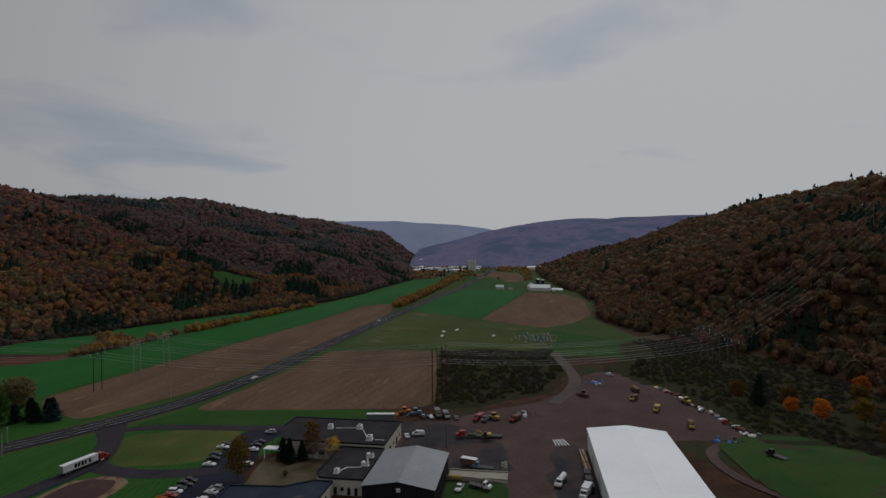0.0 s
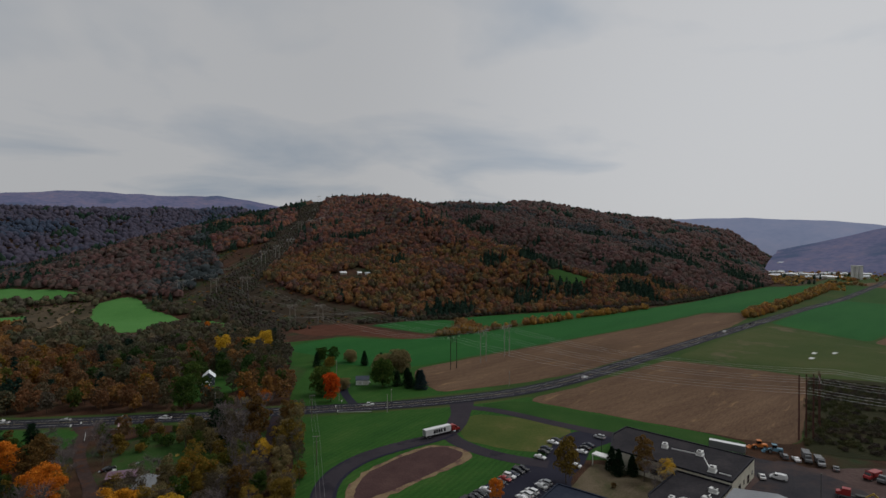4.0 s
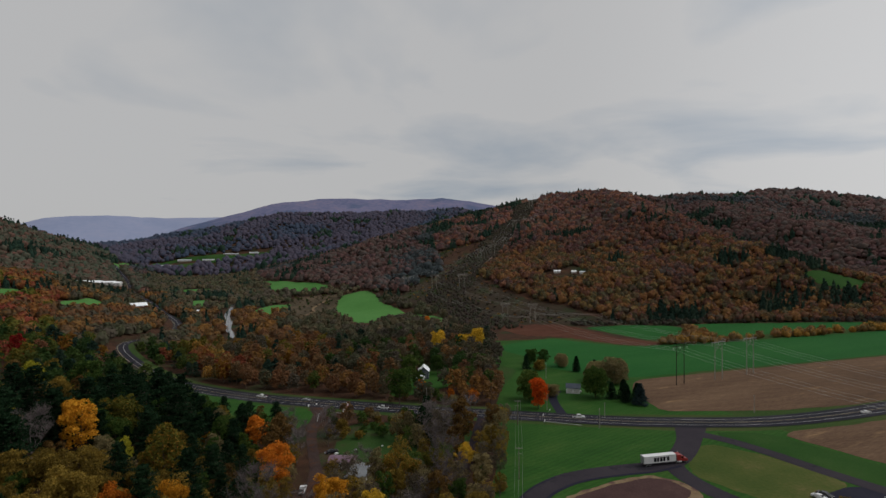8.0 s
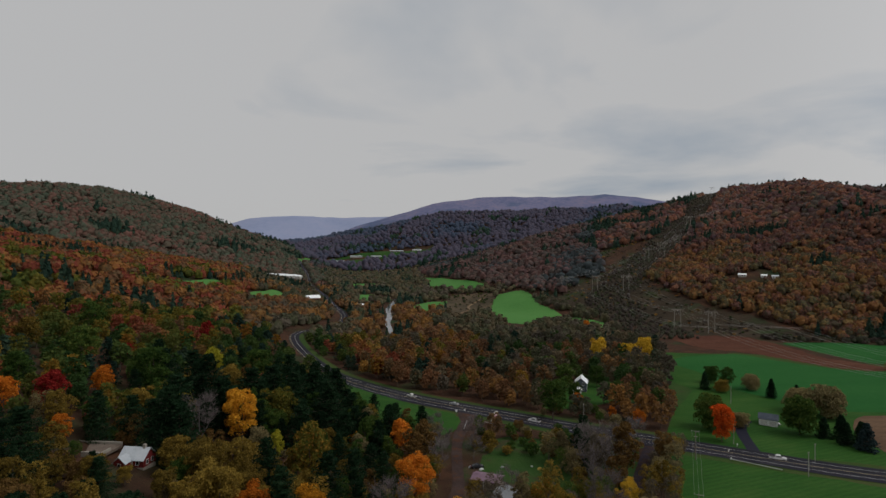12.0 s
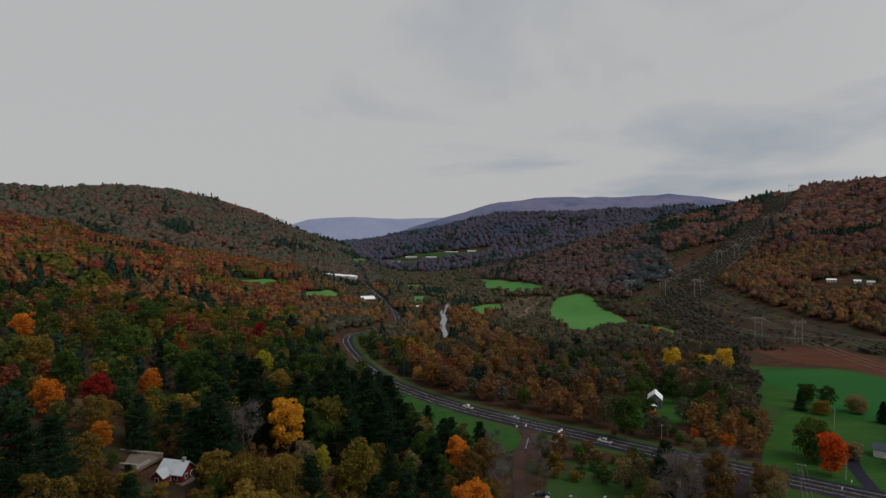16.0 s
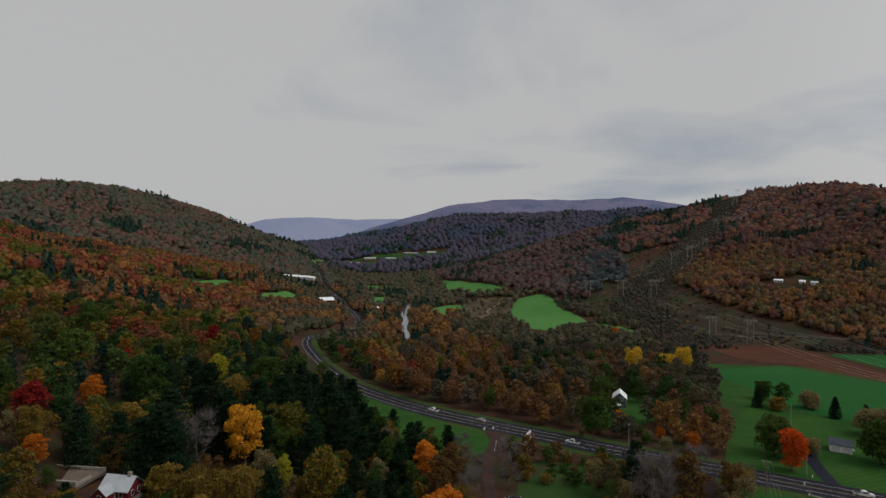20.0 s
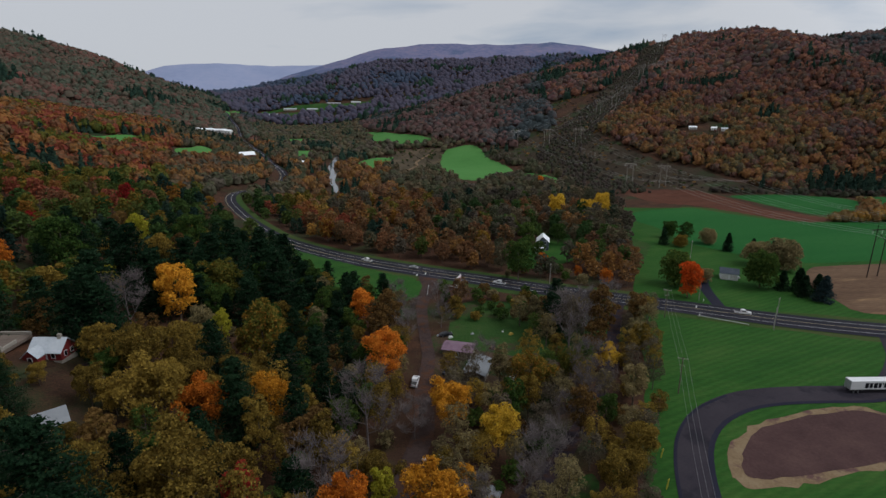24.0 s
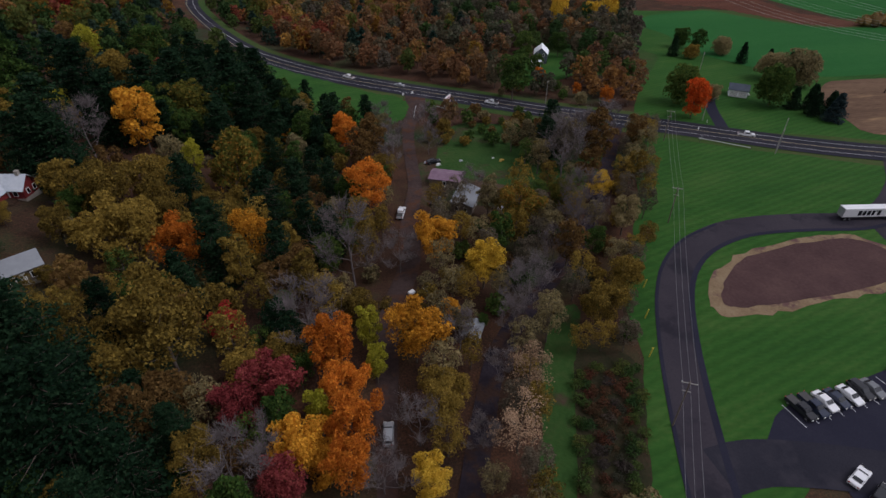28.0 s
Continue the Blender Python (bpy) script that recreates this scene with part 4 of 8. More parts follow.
# ---------------------------------------------------------------- woods on the hills
def near_roads(x, y, margin):
    hit = np.zeros(np.shape(x), bool)
    for line, half in ROADS:
        pts = line[::2]
        for a, b in zip(pts, pts[1:]):
            box = (x > min(a[0], b[0]) - half - margin) & (x < max(a[0], b[0]) + half + margin) & (y > min(a[1], b[1]) - half - margin) & (y < max(a[1], b[1]) + half + margin)
            if not box.any():
                continue
            u = b - a
            px, py = x[box] - a[0], y[box] - a[1]
            k = np.clip((px * u[0] + py * u[1]) / (u @ u + 1e-9), 0, 1)
            hit[box] |= np.hypot(px - k * u[0], py - k * u[1]) < half + margin
    return hit


def cleared(x, y, margin=3.0):
    hit = near_roads(x, y, margin)
    for poly in CLEAR:
        hit |= inside(poly, x, y)
    return hit


# the corridor kept open below the transmission lines, up and over the hill
CORRIDOR = ([(240, 400), (255, 560), (330, 650), (430, 745), (556, 885), (778, 1148), (884, 1319), (1000, 1500)], 25.0)


def in_corridor(x, y):
    pts, half = CORRIDOR
    best = np.full(np.shape(x), 1e9)
    for (ax, ay), (bx, by) in zip(pts, pts[1:]):
        ux, uy = bx - ax, by - ay
        k = np.clip(((x - ax) * ux + (y - ay) * uy) / (ux * ux + uy * uy), 0, 1)
        best = np.minimum(best, np.hypot(x - ax - k * ux, y - ay - k * uy))
    return best < half


def sprays(seed, count, size, cone=False):
    """A crown one unit across made of a few folded leaf masses."""
    rng = np.random.RandomState(seed)
    if cone:
        f = rng.rand(count) ** 0.8
        t = rng.uniform(0, 6.283, count)
        r = 0.42 * (1 - f) * rng.uniform(0.75, 1.1, count) + 0.02
        d = np.stack([np.cos(t), np.sin(t), np.full(count, 0.7)], 1)
        c = np.stack([r * np.cos(t), r * np.sin(t), 1.25 * f - 0.45], 1)
    else:
        d = rng.normal(0, 1, (count, 3))
        d /= np.linalg.norm(d, axis=1)[:, None]
        d[:, 2] = np.where(d[:, 2] < -0.35, -d[:, 2], d[:, 2])
        bulge = 1 + 0.22 * np.sin(3 * np.arctan2(d[:, 1], d[:, 0]) + seed) * (1 - d[:, 2] ** 2)
        c = d * (0.45 * bulge * rng.uniform(0.78, 1.08, count))[:, None]
    nor = d + rng.normal(0, 0.25, d.shape)
    nor /= np.linalg.norm(nor, axis=1)[:, None]
    u = np.cross(nor, rng.normal(0, 1, nor.shape))
    u /= np.linalg.norm(u, axis=1)[:, None]
    v = np.cross(nor, u)
    s = size * rng.uniform(0.7, 1.3, (count, 1))
    p = np.stack([c + u * s * 0.7, c - u * s * 0.35 + v * s * 0.6 - nor * s * 0.15, c - u * s * 0.35 - v * s * 0.6 - nor * s * 0.15], 1).reshape(-1, 3)
    return p, np.arange(3 * count).reshape(count, 3)


def blob(seed, detail=1, cone=0.0, loose=0, size=0.3):
    """A small ragged crown for the slopes: an uneven shell open below, with loose sprays standing off it."""
    rng = np.random.RandomState(seed)
    bm = bmesh.new()
    bmesh.ops.create_icosphere(bm, subdivisions=detail, radius=0.38 if loose > 30 else 0.45)
    for v in bm.verts:
        d = v.co.normalized()
        v.co *= 1 + 0.16 * math.sin(5 * d.x + seed) * math.sin(4 * d.y + 2 * seed) + rng.uniform(-0.14, 0.14)
        if cone:
            k = 1.15 - cone * (v.co.z + 0.5)
            v.co.x *= k
            v.co.y *= k
            v.co.z *= 1.25
    gone = [f for f in bm.faces if f.calc_center_median().z < -0.26]
    bmesh.ops.delete(bm, geom=gone, context="FACES")
    bm.verts.index_update()
    vs = np.array([v.co[:] for v in bm.verts])
    fs = np.array([[v.index for v in f.verts] for f in bm.faces])
    bm.free()
    if loose:
        p, q = sprays(seed + 7, loose, size, cone > 0.3)
        vs, fs = np.vstack([vs, p * 1.06]), np.vstack([fs, q + len(vs)])
    return vs, fs


LEAFY = ([blob(s, 1, 0.0, 48, 0.23) for s in range(8)], [blob(s + 50, 1, 0.75, 50, 0.21) for s in range(4)])
FINE = ([blob(s + 30, 1, 0.0, 31, 0.24) for s in range(8)], [blob(s + 50, 1, 0.75, 40, 0.23) for s in range(4)])
MIDDLE = ([blob(s + 10, 1, 0.0, 11, 0.30) for s in range(7)], [blob(s + 60, 1, 0.6, 12, 0.28) for s in range(4)])
COARSE = ([blob(s + 20) for s in range(7)], [blob(s + 70, 1, 0.4) for s in range(3)])


def scatter(x0, x1, y0, y1, step, seed):
    rng = np.random.RandomState(seed)
    x, y = np.meshgrid(np.arange(x0, x1, step), np.arange(y0, y1, step))
    x = x.ravel() + rng.uniform(-0.48, 0.48, x.size) * step
    y = y.ravel() + rng.uniform(-0.48, 0.48, y.size) * step
    return x, y, rng


def woods(name, x, y, rng, size, lumps, material, label, sink=0.40, squat=1.0):
    """One joined mesh of many crowns, each on its own ground, with a tone of its own."""
    z = height(x, y)
    kinds = rng.randint(0, len(lumps), len(x))
    size = size * rng.uniform(0.62, 1.28, len(x))
    turn = rng.uniform(0, 6.283, len(x))
    vs, fs, tones, base = [], [], [], 0
    for k, (tv, tf) in enumerate(lumps):
        pick = np.nonzero(kinds == k)[0]
        if not len(pick):
            continue
        c, s = np.cos(turn[pick])[:, None], np.sin(turn[pick])[:, None]
        tall = rng.uniform(0.95, 1.35, len(pick))[:, None] * squat
        px = (tv[None, :, 0] * c - tv[None, :, 1] * s) * size[pick, None] + x[pick, None]
        py = (tv[None, :, 0] * s + tv[None, :, 1] * c) * size[pick, None] + y[pick, None]
        pz = tv[None, :, 2] * size[pick, None] * tall + z[pick, None] + size[pick, None] * sink
        vs.append(np.stack([px, py, pz], -1).reshape(-1, 3))
        fs.append((tf[None] + (np.arange(len(pick)) * len(tv))[:, None, None]).reshape(-1, 3) + base)
        blend_ = 0.5 + 0.5 * np.clip(patchy(x[pick], y[pick], 3.4 * np.mean(size)), -1, 1)
        tones.append(np.repeat(np.clip(0.62 * rng.rand(len(pick)) + 0.42 * blend_ - 0.02, 0, 1), len(tv)))
        base += len(pick) * len(tv)
    me = link_mesh(name, np.vstack(vs), np.vstack(fs), material, False)
    at = me.attributes.new("tone", "FLOAT", "POINT")
    at.data.foreach_set("value", np.concatenate(tones).astype(np.float32))
    return tagged(new(name, me), label, "woods", kind="stuff")


def patchy(x, y, wide):
    """Wandering patches, about -1 to 1."""
    return 0.55 * np.sin(x / wide + 1.7 * np.sin(y / (1.3 * wide))) * np.sin(y / (0.8 * wide) + 1.3 * np.sin(x / (1.1 * wide))) + 0.45 * np.sin(x / (0.37 * wide) + y / (0.53 * wide)) * np.sin(y / (0.31 * wide) - x / (0.7 * wide))


def hill_woods(label, mat, box, step, size, lumps, seed, test, conifers=0.45, wide=70.0, keep=False):
    """conifers: how high the patches must run to turn to dark evergreens."""
    x, y, rng = scatter(*box, step, seed)
    ok = test(x, y)
    x, y = x[ok], y[ok]
    ok = (keep | ~cleared(x, y)) & ~in_corridor(x, y)
    x, y = x[ok], y[ok]
    dark = patchy(x, y, wide) + rng.normal(0, 0.12, len(x)) > conifers
    woods("forest", x[~dark], y[~dark], rng, size, lumps[0], WOODS[mat], label, 0.36, 0.95 if lumps is FINE or lumps is LEAFY else 0.82)
    if dark.sum() > 3:
        woods("forest", x[dark], y[dark], rng, 0.9 * size, lumps[1], WOODS["dark_conifer"], "dark evergreen stands among the autumn woods")


def dist(x, y, cx=30.0, cy=0.0):
    return np.hypot(x - cx, y - cy)


HOUSE_GAP = lambda x, y: (np.abs(x - 412) < 26) & (np.abs(y - 524) < 20)
OPEN_Y, OPEN_X = (300, 340, 360, 447, 475, 600, 745, 900), (300, 330, 372, 352, 330, 322, 430, 300)
NORTH = lambda x, y: (y > np.interp(x, NORTH_X, NORTH_Y)) & (x > 60 + 0.36 * y) & (x > np.interp(y, OPEN_Y, OPEN_X))
SOUTH = lambda x, y: (y < np.interp(x, SOUTH_X, SOUTH_Y))
WEST = lambda x, y: (x < np.interp(y, FOOT_Y, FOOT_X) + 10)
LOW = lambda x, y: height(x, y) + 45 * patchy(x, y, 48.0) < 60
hill_woods("gold and orange autumn forest on the lower hill", "gold_foot", (180, 1300, 200, 1180), 7.0, 9.2, FINE, 1, lambda x, y: NORTH(x, y) & (dist(x, y) < 880) & (dist(x, y) > 380) & ~HOUSE_GAP(x, y) & LOW(x, y), 0.40)
BEYOND = lambda x, y: x > np.interp(y, (200, 400, 550, 930), (640, 690, 720, 900))
hill_woods("rust-red autumn forest covering the steep dome", "rust_hill", (180, 1300, 200, 1180), 7.0, 9.2, FINE, 15, lambda x, y: NORTH(x, y) & (dist(x, y) < 880) & (dist(x, y) > 380) & ~HOUSE_GAP(x, y) & ~LOW(x, y) & ~BEYOND(x, y), 0.16)
hill_woods("brown autumn forest beyond the hollow, tinted plum for haze", "hazed_flank", (180, 1300, 200, 1180), 7.6, 10.4, MIDDLE, 29, lambda x, y: NORTH(x, y) & (dist(x, y) < 880) & ~LOW(x, y) & BEYOND(x, y), 0.34)
HEDGE = lambda x: np.interp(x, (300, 318, 370, 434, 558, 660), (284, 277, 266, 258, 242, 226))
hill_woods("hedgerow of rust and grey-brown trees along the crop field", "valley", (318, 650, 215, 300), 5.2, 7.0, LEAFY, 19, lambda x, y: np.abs(y - HEDGE(x)) < 4 + 2.5 * np.sin(x / 17), 2, keep=True)
hill_woods("grey-brown brush fringe below the hill woods", "brush", (300, 1000, 190, 420), 5.0, 5.5, MIDDLE, 20, lambda x, y: (y > np.interp(x, NORTH_X, NORTH_Y) - 14) & (y < np.interp(x, NORTH_X, NORTH_Y) + 6), 2)
hill_woods("hedgerow of brown trees between the fields", "valley", (330, 420, 260, 340), 8.0, 9.5, LEAFY, 16, lambda x, y: inside([(338, 276), (400, 328), (416, 342), (430, 345), (374, 284), (350, 270)], x, y), 2)
hill_woods("rust-brown autumn forest on the upper hill", "rust_hill", (180, 1500, 160, 1700), 9.0, 12.4, MIDDLE, 2, lambda x, y: NORTH(x, y) & (dist(x, y) >= 880) & (dist(x, y) < 1500) & ~BEYOND(x, y), 0.34)
hill_woods("brown autumn forest on the long hill, tinted plum for haze", "hazed_flank", (600, 1500, 160, 1700), 9.2, 12.6, MIDDLE, 30, lambda x, y: NORTH(x, y) & (dist(x, y) >= 880) & (dist(x, y) < 1500) & BEYOND(x, y), 0.34)
hill_woods("brown autumn forest on the far hill flank", "hazed_flank", (700, 2600, 160, 1700), 12.5, 14.5, COARSE, 3, lambda x, y: NORTH(x, y) & (dist(x, y) >= 1500) & (height(x, y) > 1) & (y < 1500), 0.45)
hill_woods("olive and rust autumn forest on the steep slope", "olive_hill", (100, 1000, -620, -70), 7.4, 9.6, LEAFY, 4, lambda x, y: SOUTH(x, y) & (dist(x, y) < 700) & (dist(x, y) > 320), 0.50, 50)
hill_woods("olive-brown autumn forest along the slope", "olive_hill", (400, 1850, -640, 20), 12.5, 16, MIDDLE, 5, lambda x, y: SOUTH(x, y) & (dist(x, y) >= 700), 0.50)
MAPLE = lambda x, y: x < -0.22 * y + 26 * patchy(x, y, 55.0) - 12
hill_woods("red and orange maple forest on the slope", "red_slope", (-800, 40, 250, 1000), 7.0, 9.4, FINE, 6, lambda x, y: WEST(x, y) & MAPLE(x, y) & (patchy(x, y, 30.0) > -0.3) & (dist(x, y) > 400) & (dist(x, y) < 900), 0.62, 60)
hill_woods("grey-brown and olive woods between slope and road", "river_grey", (-800, 40, 250, 1000), 7.2, 9.2, FINE, 36, lambda x, y: WEST(x, y) & ~MAPLE(x, y) & (patchy(x, y, 26.0) < 0.15) & (dist(x, y) > 400) & (dist(x, y) < 900), 0.42, 40)
hill_woods("rust-brown woods between slope and road", "river_rust", (-800, 40, 250, 1000), 7.2, 9.2, FINE, 37, lambda x, y: WEST(x, y) & ~MAPLE(x, y) & (patchy(x, y, 26.0) >= 0.15) & (dist(x, y) > 400) & (dist(x, y) < 900), 0.60, 40)
hill_woods("yellow and green trees among the red maples", "slope_mix", (-800, 40, 250, 1000), 7.0, 9.4, FINE, 17, lambda x, y: WEST(x, y) & MAPLE(x, y) & (patchy(x, y, 30.0) <= -0.3) & (dist(x, y) > 400) & (dist(x, y) < 900), 0.5, 60)
hill_woods("dark green and brown forest on the broad hill", "green_hill", (-1100, 0, 500, 2500), 9.4, 12.8, MIDDLE, 7, lambda x, y: WEST(x, y) & (dist(x, y) >= 900) & (height(x, y) > 2), 0.50)
EASTERN = lambda x, y: x > 62 + 30 * patchy(x, y, 40.0)
hill_woods("grey-brown half-bare woods east of the river", "river_grey", (-120, 330, 330, 1000), 8.0, 7.8, LEAFY, 32, lambda x, y: EASTERN(x, y) & ((y < 420) | (patchy(x, y, 28.0) > -0.3)) & ~WEST(x, y) & (x <= 60 + 0.36 * y) & (dist(x, y) > 380) & (dist(x, y) < 640), 0.50, 40)
hill_woods("brown and orange woods along the river", "river_rust", (-120, 330, 330, 1000), 8.0, 7.8, LEAFY, 8, lambda x, y: ~EASTERN(x, y) & ((y < 420) | (patchy(x, y, 28.0) > -0.3)) & ~WEST(x, y) & (x <= 60 + 0.36 * y) & (dist(x, y) > 380) & (dist(x, y) < 640), 0.60, 40)
hill_woods("grey-brown brushy woods on the valley floor", "river_grey", (-300, 600, 500, 1450), 9.5, 9.0, MIDDLE, 9, lambda x, y: (height(x, y) < 16) & ~WEST(x, y) & (patchy(x, y, 35.0) > -0.4) & (x <= 60 + 0.36 * y) & (dist(x, y) >= 640) & (dist(x, y) < 1380), 0.48, 60)
hill_woods("brown autumn woods on the flank above the valley", "hazed_flank", (-300, 600, 500, 1450), 10.5, 12.0, MIDDLE, 18, lambda x, y: (height(x, y) >= 16) & ~WEST(x, y) & (x <= 60 + 0.36 * y) & (dist(x, y) >= 640) & (dist(x, y) < 1380), 0.48, 60)
hill_woods("brown forest on the middle ridge, tinted plum-blue for haze", "hazed_ridge", (-700, 1300, 1400, 2500), 14.5, 17, COARSE, 10, lambda x, y: (height(x, y) > 1) & (dist(x, y) >= 1380) & ~WEST(x, y) & ~NORTH(x, y) | (y >= 1500) & (height(x, y) > 1) & ~WEST(x, y), 0.55)
hill_woods("row of rust-coloured trees along the road", "valley", (640, 1290, 92, 130), 7, 9.5, LEAFY, 13, lambda x, y: np.abs(y - np.interp(x, (650, 750, 880, 1115, 1280), (114, 112, 110, 113, 121))) < 8, 2, keep=True)
hill_woods("scattered trees between fields and town", "valley", (1150, 2150, -60, 430), 12, 8.5, MIDDLE, 14, lambda x, y: (height(x, y) <= 3) & ~NORTH(x, y) & ~SOUTH(x, y) & (patchy(x, y, 32) > 0.08), 0.55)

# low brush along the cleared corridor
bx, by, brng = scatter(215, 1010, 395, 1510, 5.2, 31)
bok = in_corridor(bx, by) & (patchy(bx, by, 22.0) > -0.55)
woods("brush", bx[bok], by[bok], brng, 4.2, COARSE[0], WOODS["brush"], "low grey-brown brush along the cleared corridor", 0.25)

# ---------------------------------------------------------------- single trees
def tube(verts, faces, a, b, ra, rb, sides=5):
    a, b = Vector(a), Vector(b)
    ax = (b - a).normalized()
    u = ax.orthogonal().normalized()
    w = ax.cross(u)
    n = len(verts)
    for c, r in ((a, ra), (b, rb)):
        for i in range(sides):
            t = 2 * math.pi * i / sides
            verts.append(tuple(c + (u * math.cos(t) + w * math.sin(t)) * r))
    for i in range(sides):
        j = (i + 1) % sides
        faces.append((n + i, n + j, n + sides + j, n + sides + i))


def limbs(rng, tall, spread, first, count, depth, r0):
    """Trunk and forking limbs; returns verts, faces and the tips."""
    verts, faces, tips = [], [], []
    lean = Vector((rng.uniform(-0.04, 0.04), rng.uniform(-0.04, 0.04), 1))
    base, last = Vector((0, 0, -0.6)), None
    pts = [base + lean * (tall * 0.82 + 0.6) * k / 5 + Vector((rng.uniform(-0.15, 0.15), rng.uniform(-0.15, 0.15), 0)) * (k > 0) for k in range(6)]
    for k in range(5):
        tube(verts, faces, pts[k], pts[k + 1], r0 * (1 - k / 5.5), r0 * (1 - (k + 1) / 5.5), 6)
    tips.append(pts[5])

    def grow(p, way, length, r, left):
        mid = p + way * length * 0.55 + Vector((rng.uniform(-1, 1), rng.uniform(-1, 1), rng.uniform(0, 1))) * length * 0.10
        end = mid + (way + Vector((0, 0, 0.35))).normalized() * length * 0.5
        tube(verts, faces, p, mid, r, r * 0.7, 3)
        tube(verts, faces, mid, end, r * 0.7, r * 0.3, 3)
        tips.append(end)
        if left:
            for _ in range(3):
                turn = Vector((rng.uniform(-1, 1), rng.uniform(-1, 1), rng.uniform(-0.1, 0.8)))
                grow(mid if rng.rand() < 0.5 else end, (way + turn * 0.8).normalized(), length * rng.uniform(0.45, 0.65), r * 0.5, left - 1)

    for i in range(count):
        f = first + (0.95 - first) * i / count
        t = 2.4 * i + rng.uniform(0, 1)
        k = min(4, int(f * 5))
        p = pts[k].lerp(pts[k + 1], f * 5 - k)
        way = Vector((math.cos(t), math.sin(t), rng.uniform(0.35, 0.9))).normalized()
        grow(p, way, spread * (1.15 - 0.6 * f) * rng.uniform(0.7, 1.1), r0 * 0.45 * (1.1 - f), depth)
    return verts, faces, tips


def leaf_mesh(name, centers, normals, size, rng):
    """Folded leaf sprays, one island each."""
    n = len(centers)
    c, nor = np.asarray(centers, float), np.asarray(normals, float)
    nor = nor + rng.normal(0, 1.0, nor.shape)
    nor /= np.linalg.norm(nor, axis=1)[:, None]
    u = np.cross(nor, rng.normal(0, 1, nor.shape))
    u /= np.linalg.norm(u, axis=1)[:, None]
    w = np.cross(nor, u)
    s = size * rng.uniform(0.6, 1.35, (n, 1))
    v = np.stack([c + u * s * 0.75, c - u * s * 0.35 + w * s * 0.55 - nor * s * 0.15, c - u * s * 0.35 - w * s * 0.55 - nor * s * 0.15], 1)
    return v.reshape(-1, 3), np.arange(3 * n).reshape(n, 3)


def crown_points(rng, lobes, count, spike=0.25):
    """Places on and just inside the shell of ragged lobes."""
    vol = np.array([l[3] ** 2 for l in lobes])
    pick = rng.choice(len(lobes), count, p=vol / vol.sum())
    d = rng.normal(0, 1, (count, 3))
    d /= np.linalg.norm(d, axis=1)[:, None]
    d[:, 2] = np.where(d[:, 2] < -0.3, -d[:, 2], d[:, 2])
    L_ = np.array(lobes)[pick]
    r = L_[:, 3:4] * (1 - spike * rng.rand(count, 1) ** 1.5) * rng.uniform(0.92, 1.12, (count, 1))
    return L_[:, :3] + d * r * np.array([1, 1, 0.9]), d


TREE_MESH = {}


def broadleaf(key, seed, tall, wide, leaves, size, low=0.20, lobe=1.0, fork=None):
    """A domed crown of ragged lobes over a forking trunk."""
    rng = np.random.RandomState(seed)
    tv, tf, tips = limbs(rng, tall, wide * 0.40, 0.25, 9, (1 if leaves > 700 else 0) if fork is None else fork, tall * 0.018)
    lobes = []
    mid, hz = tall * (low + 1) / 2, tall * (1 - low) / 2
    n = 20
    for i in range(n):
        z = -0.9 + 1.8 * (i + 0.5) / n
        t = 2.4 * i + rng.uniform(-0.5, 0.5)
        r = math.sqrt(max(0.05, 1 - min(1, abs(z)) ** 2)) * rng.uniform(0.55, 0.86)
        lobes.append((math.cos(t) * r * wide * 0.40, math.sin(t) * r * wide * 0.40, mid + z * hz * 0.82, wide * lobe * rng.uniform(0.11, 0.22)))
    for tip in tips[::2] if fork is None else tips:
        p = np.array(tip)
        p[:2] *= 0.9
        p[2] = np.clip(p[2], tall * (low + 0.1), tall * 0.92)
        lobes.append((*p, wide * lobe * rng.uniform(0.08, 0.15)))
    pts, nor = crown_points(rng, lobes, leaves)
    lv, lf = leaf_mesh(key, pts, nor, size, rng)
    TREE_MESH[key] = (link_mesh(key + "_trunk", tv, tf, M["bark"]), link_mesh(key + "_crown", lv, lf, LEAF["gold"]))


def conifer(key, seed, tall, wide, leaves, size, ragged=0.25, first=0.08, power=0.8):
    rng = np.random.RandomState(seed)
    tv, tf = [], []
    tube(tv, tf, (0, 0, -0.6), (0, 0, tall * 0.97), tall * 0.016, 0.04, 6)
    pts, nor = [], []
    whorls = int(tall * (1.9 if ragged < 0.2 else 1.25))
    per = max(4, leaves // (whorls * 6))
    for k in range(whorls):
        f = first + (1 - first) * k / whorls
        z = tall * f
        reach = wide * 0.5 * (1 - f) ** power * rng.uniform(1 - ragged, 1 + ragged) + 0.15
        n = 6
        for i in range(n):
            t = 2 * math.pi * (i + rng.rand()) / n
            way = Vector((math.cos(t), math.sin(t), -0.12 + 0.3 * f))
            far_ = reach * rng.uniform(1 - ragged, 1.1)
            tube(tv, tf, (0, 0, z), tuple(Vector((0, 0, z)) + way * far_ * 0.9), 0.07, 0.02, 3)
            for _ in range(per):
                g = rng.rand() ** 0.6
                side_ = rng.normal(0, 0.20) * far_ * (0.3 + g)
                pts.append((way.x * far_ * g - way.y * side_, way.y * far_ * g + way.x * side_, z + way.z * far_ * g + rng.normal(0, 0.12) - 0.10 * abs(side_)))
                nor.append((way.x * 0.5, way.y * 0.5, 0.9))
    lv, lf = leaf_mesh(key, pts, nor, size, rng)
    TREE_MESH[key] = (link_mesh(key + "_trunk", tv, tf, M["bark"]), link_mesh(key + "_crown", lv, lf, LEAF["pine"]))


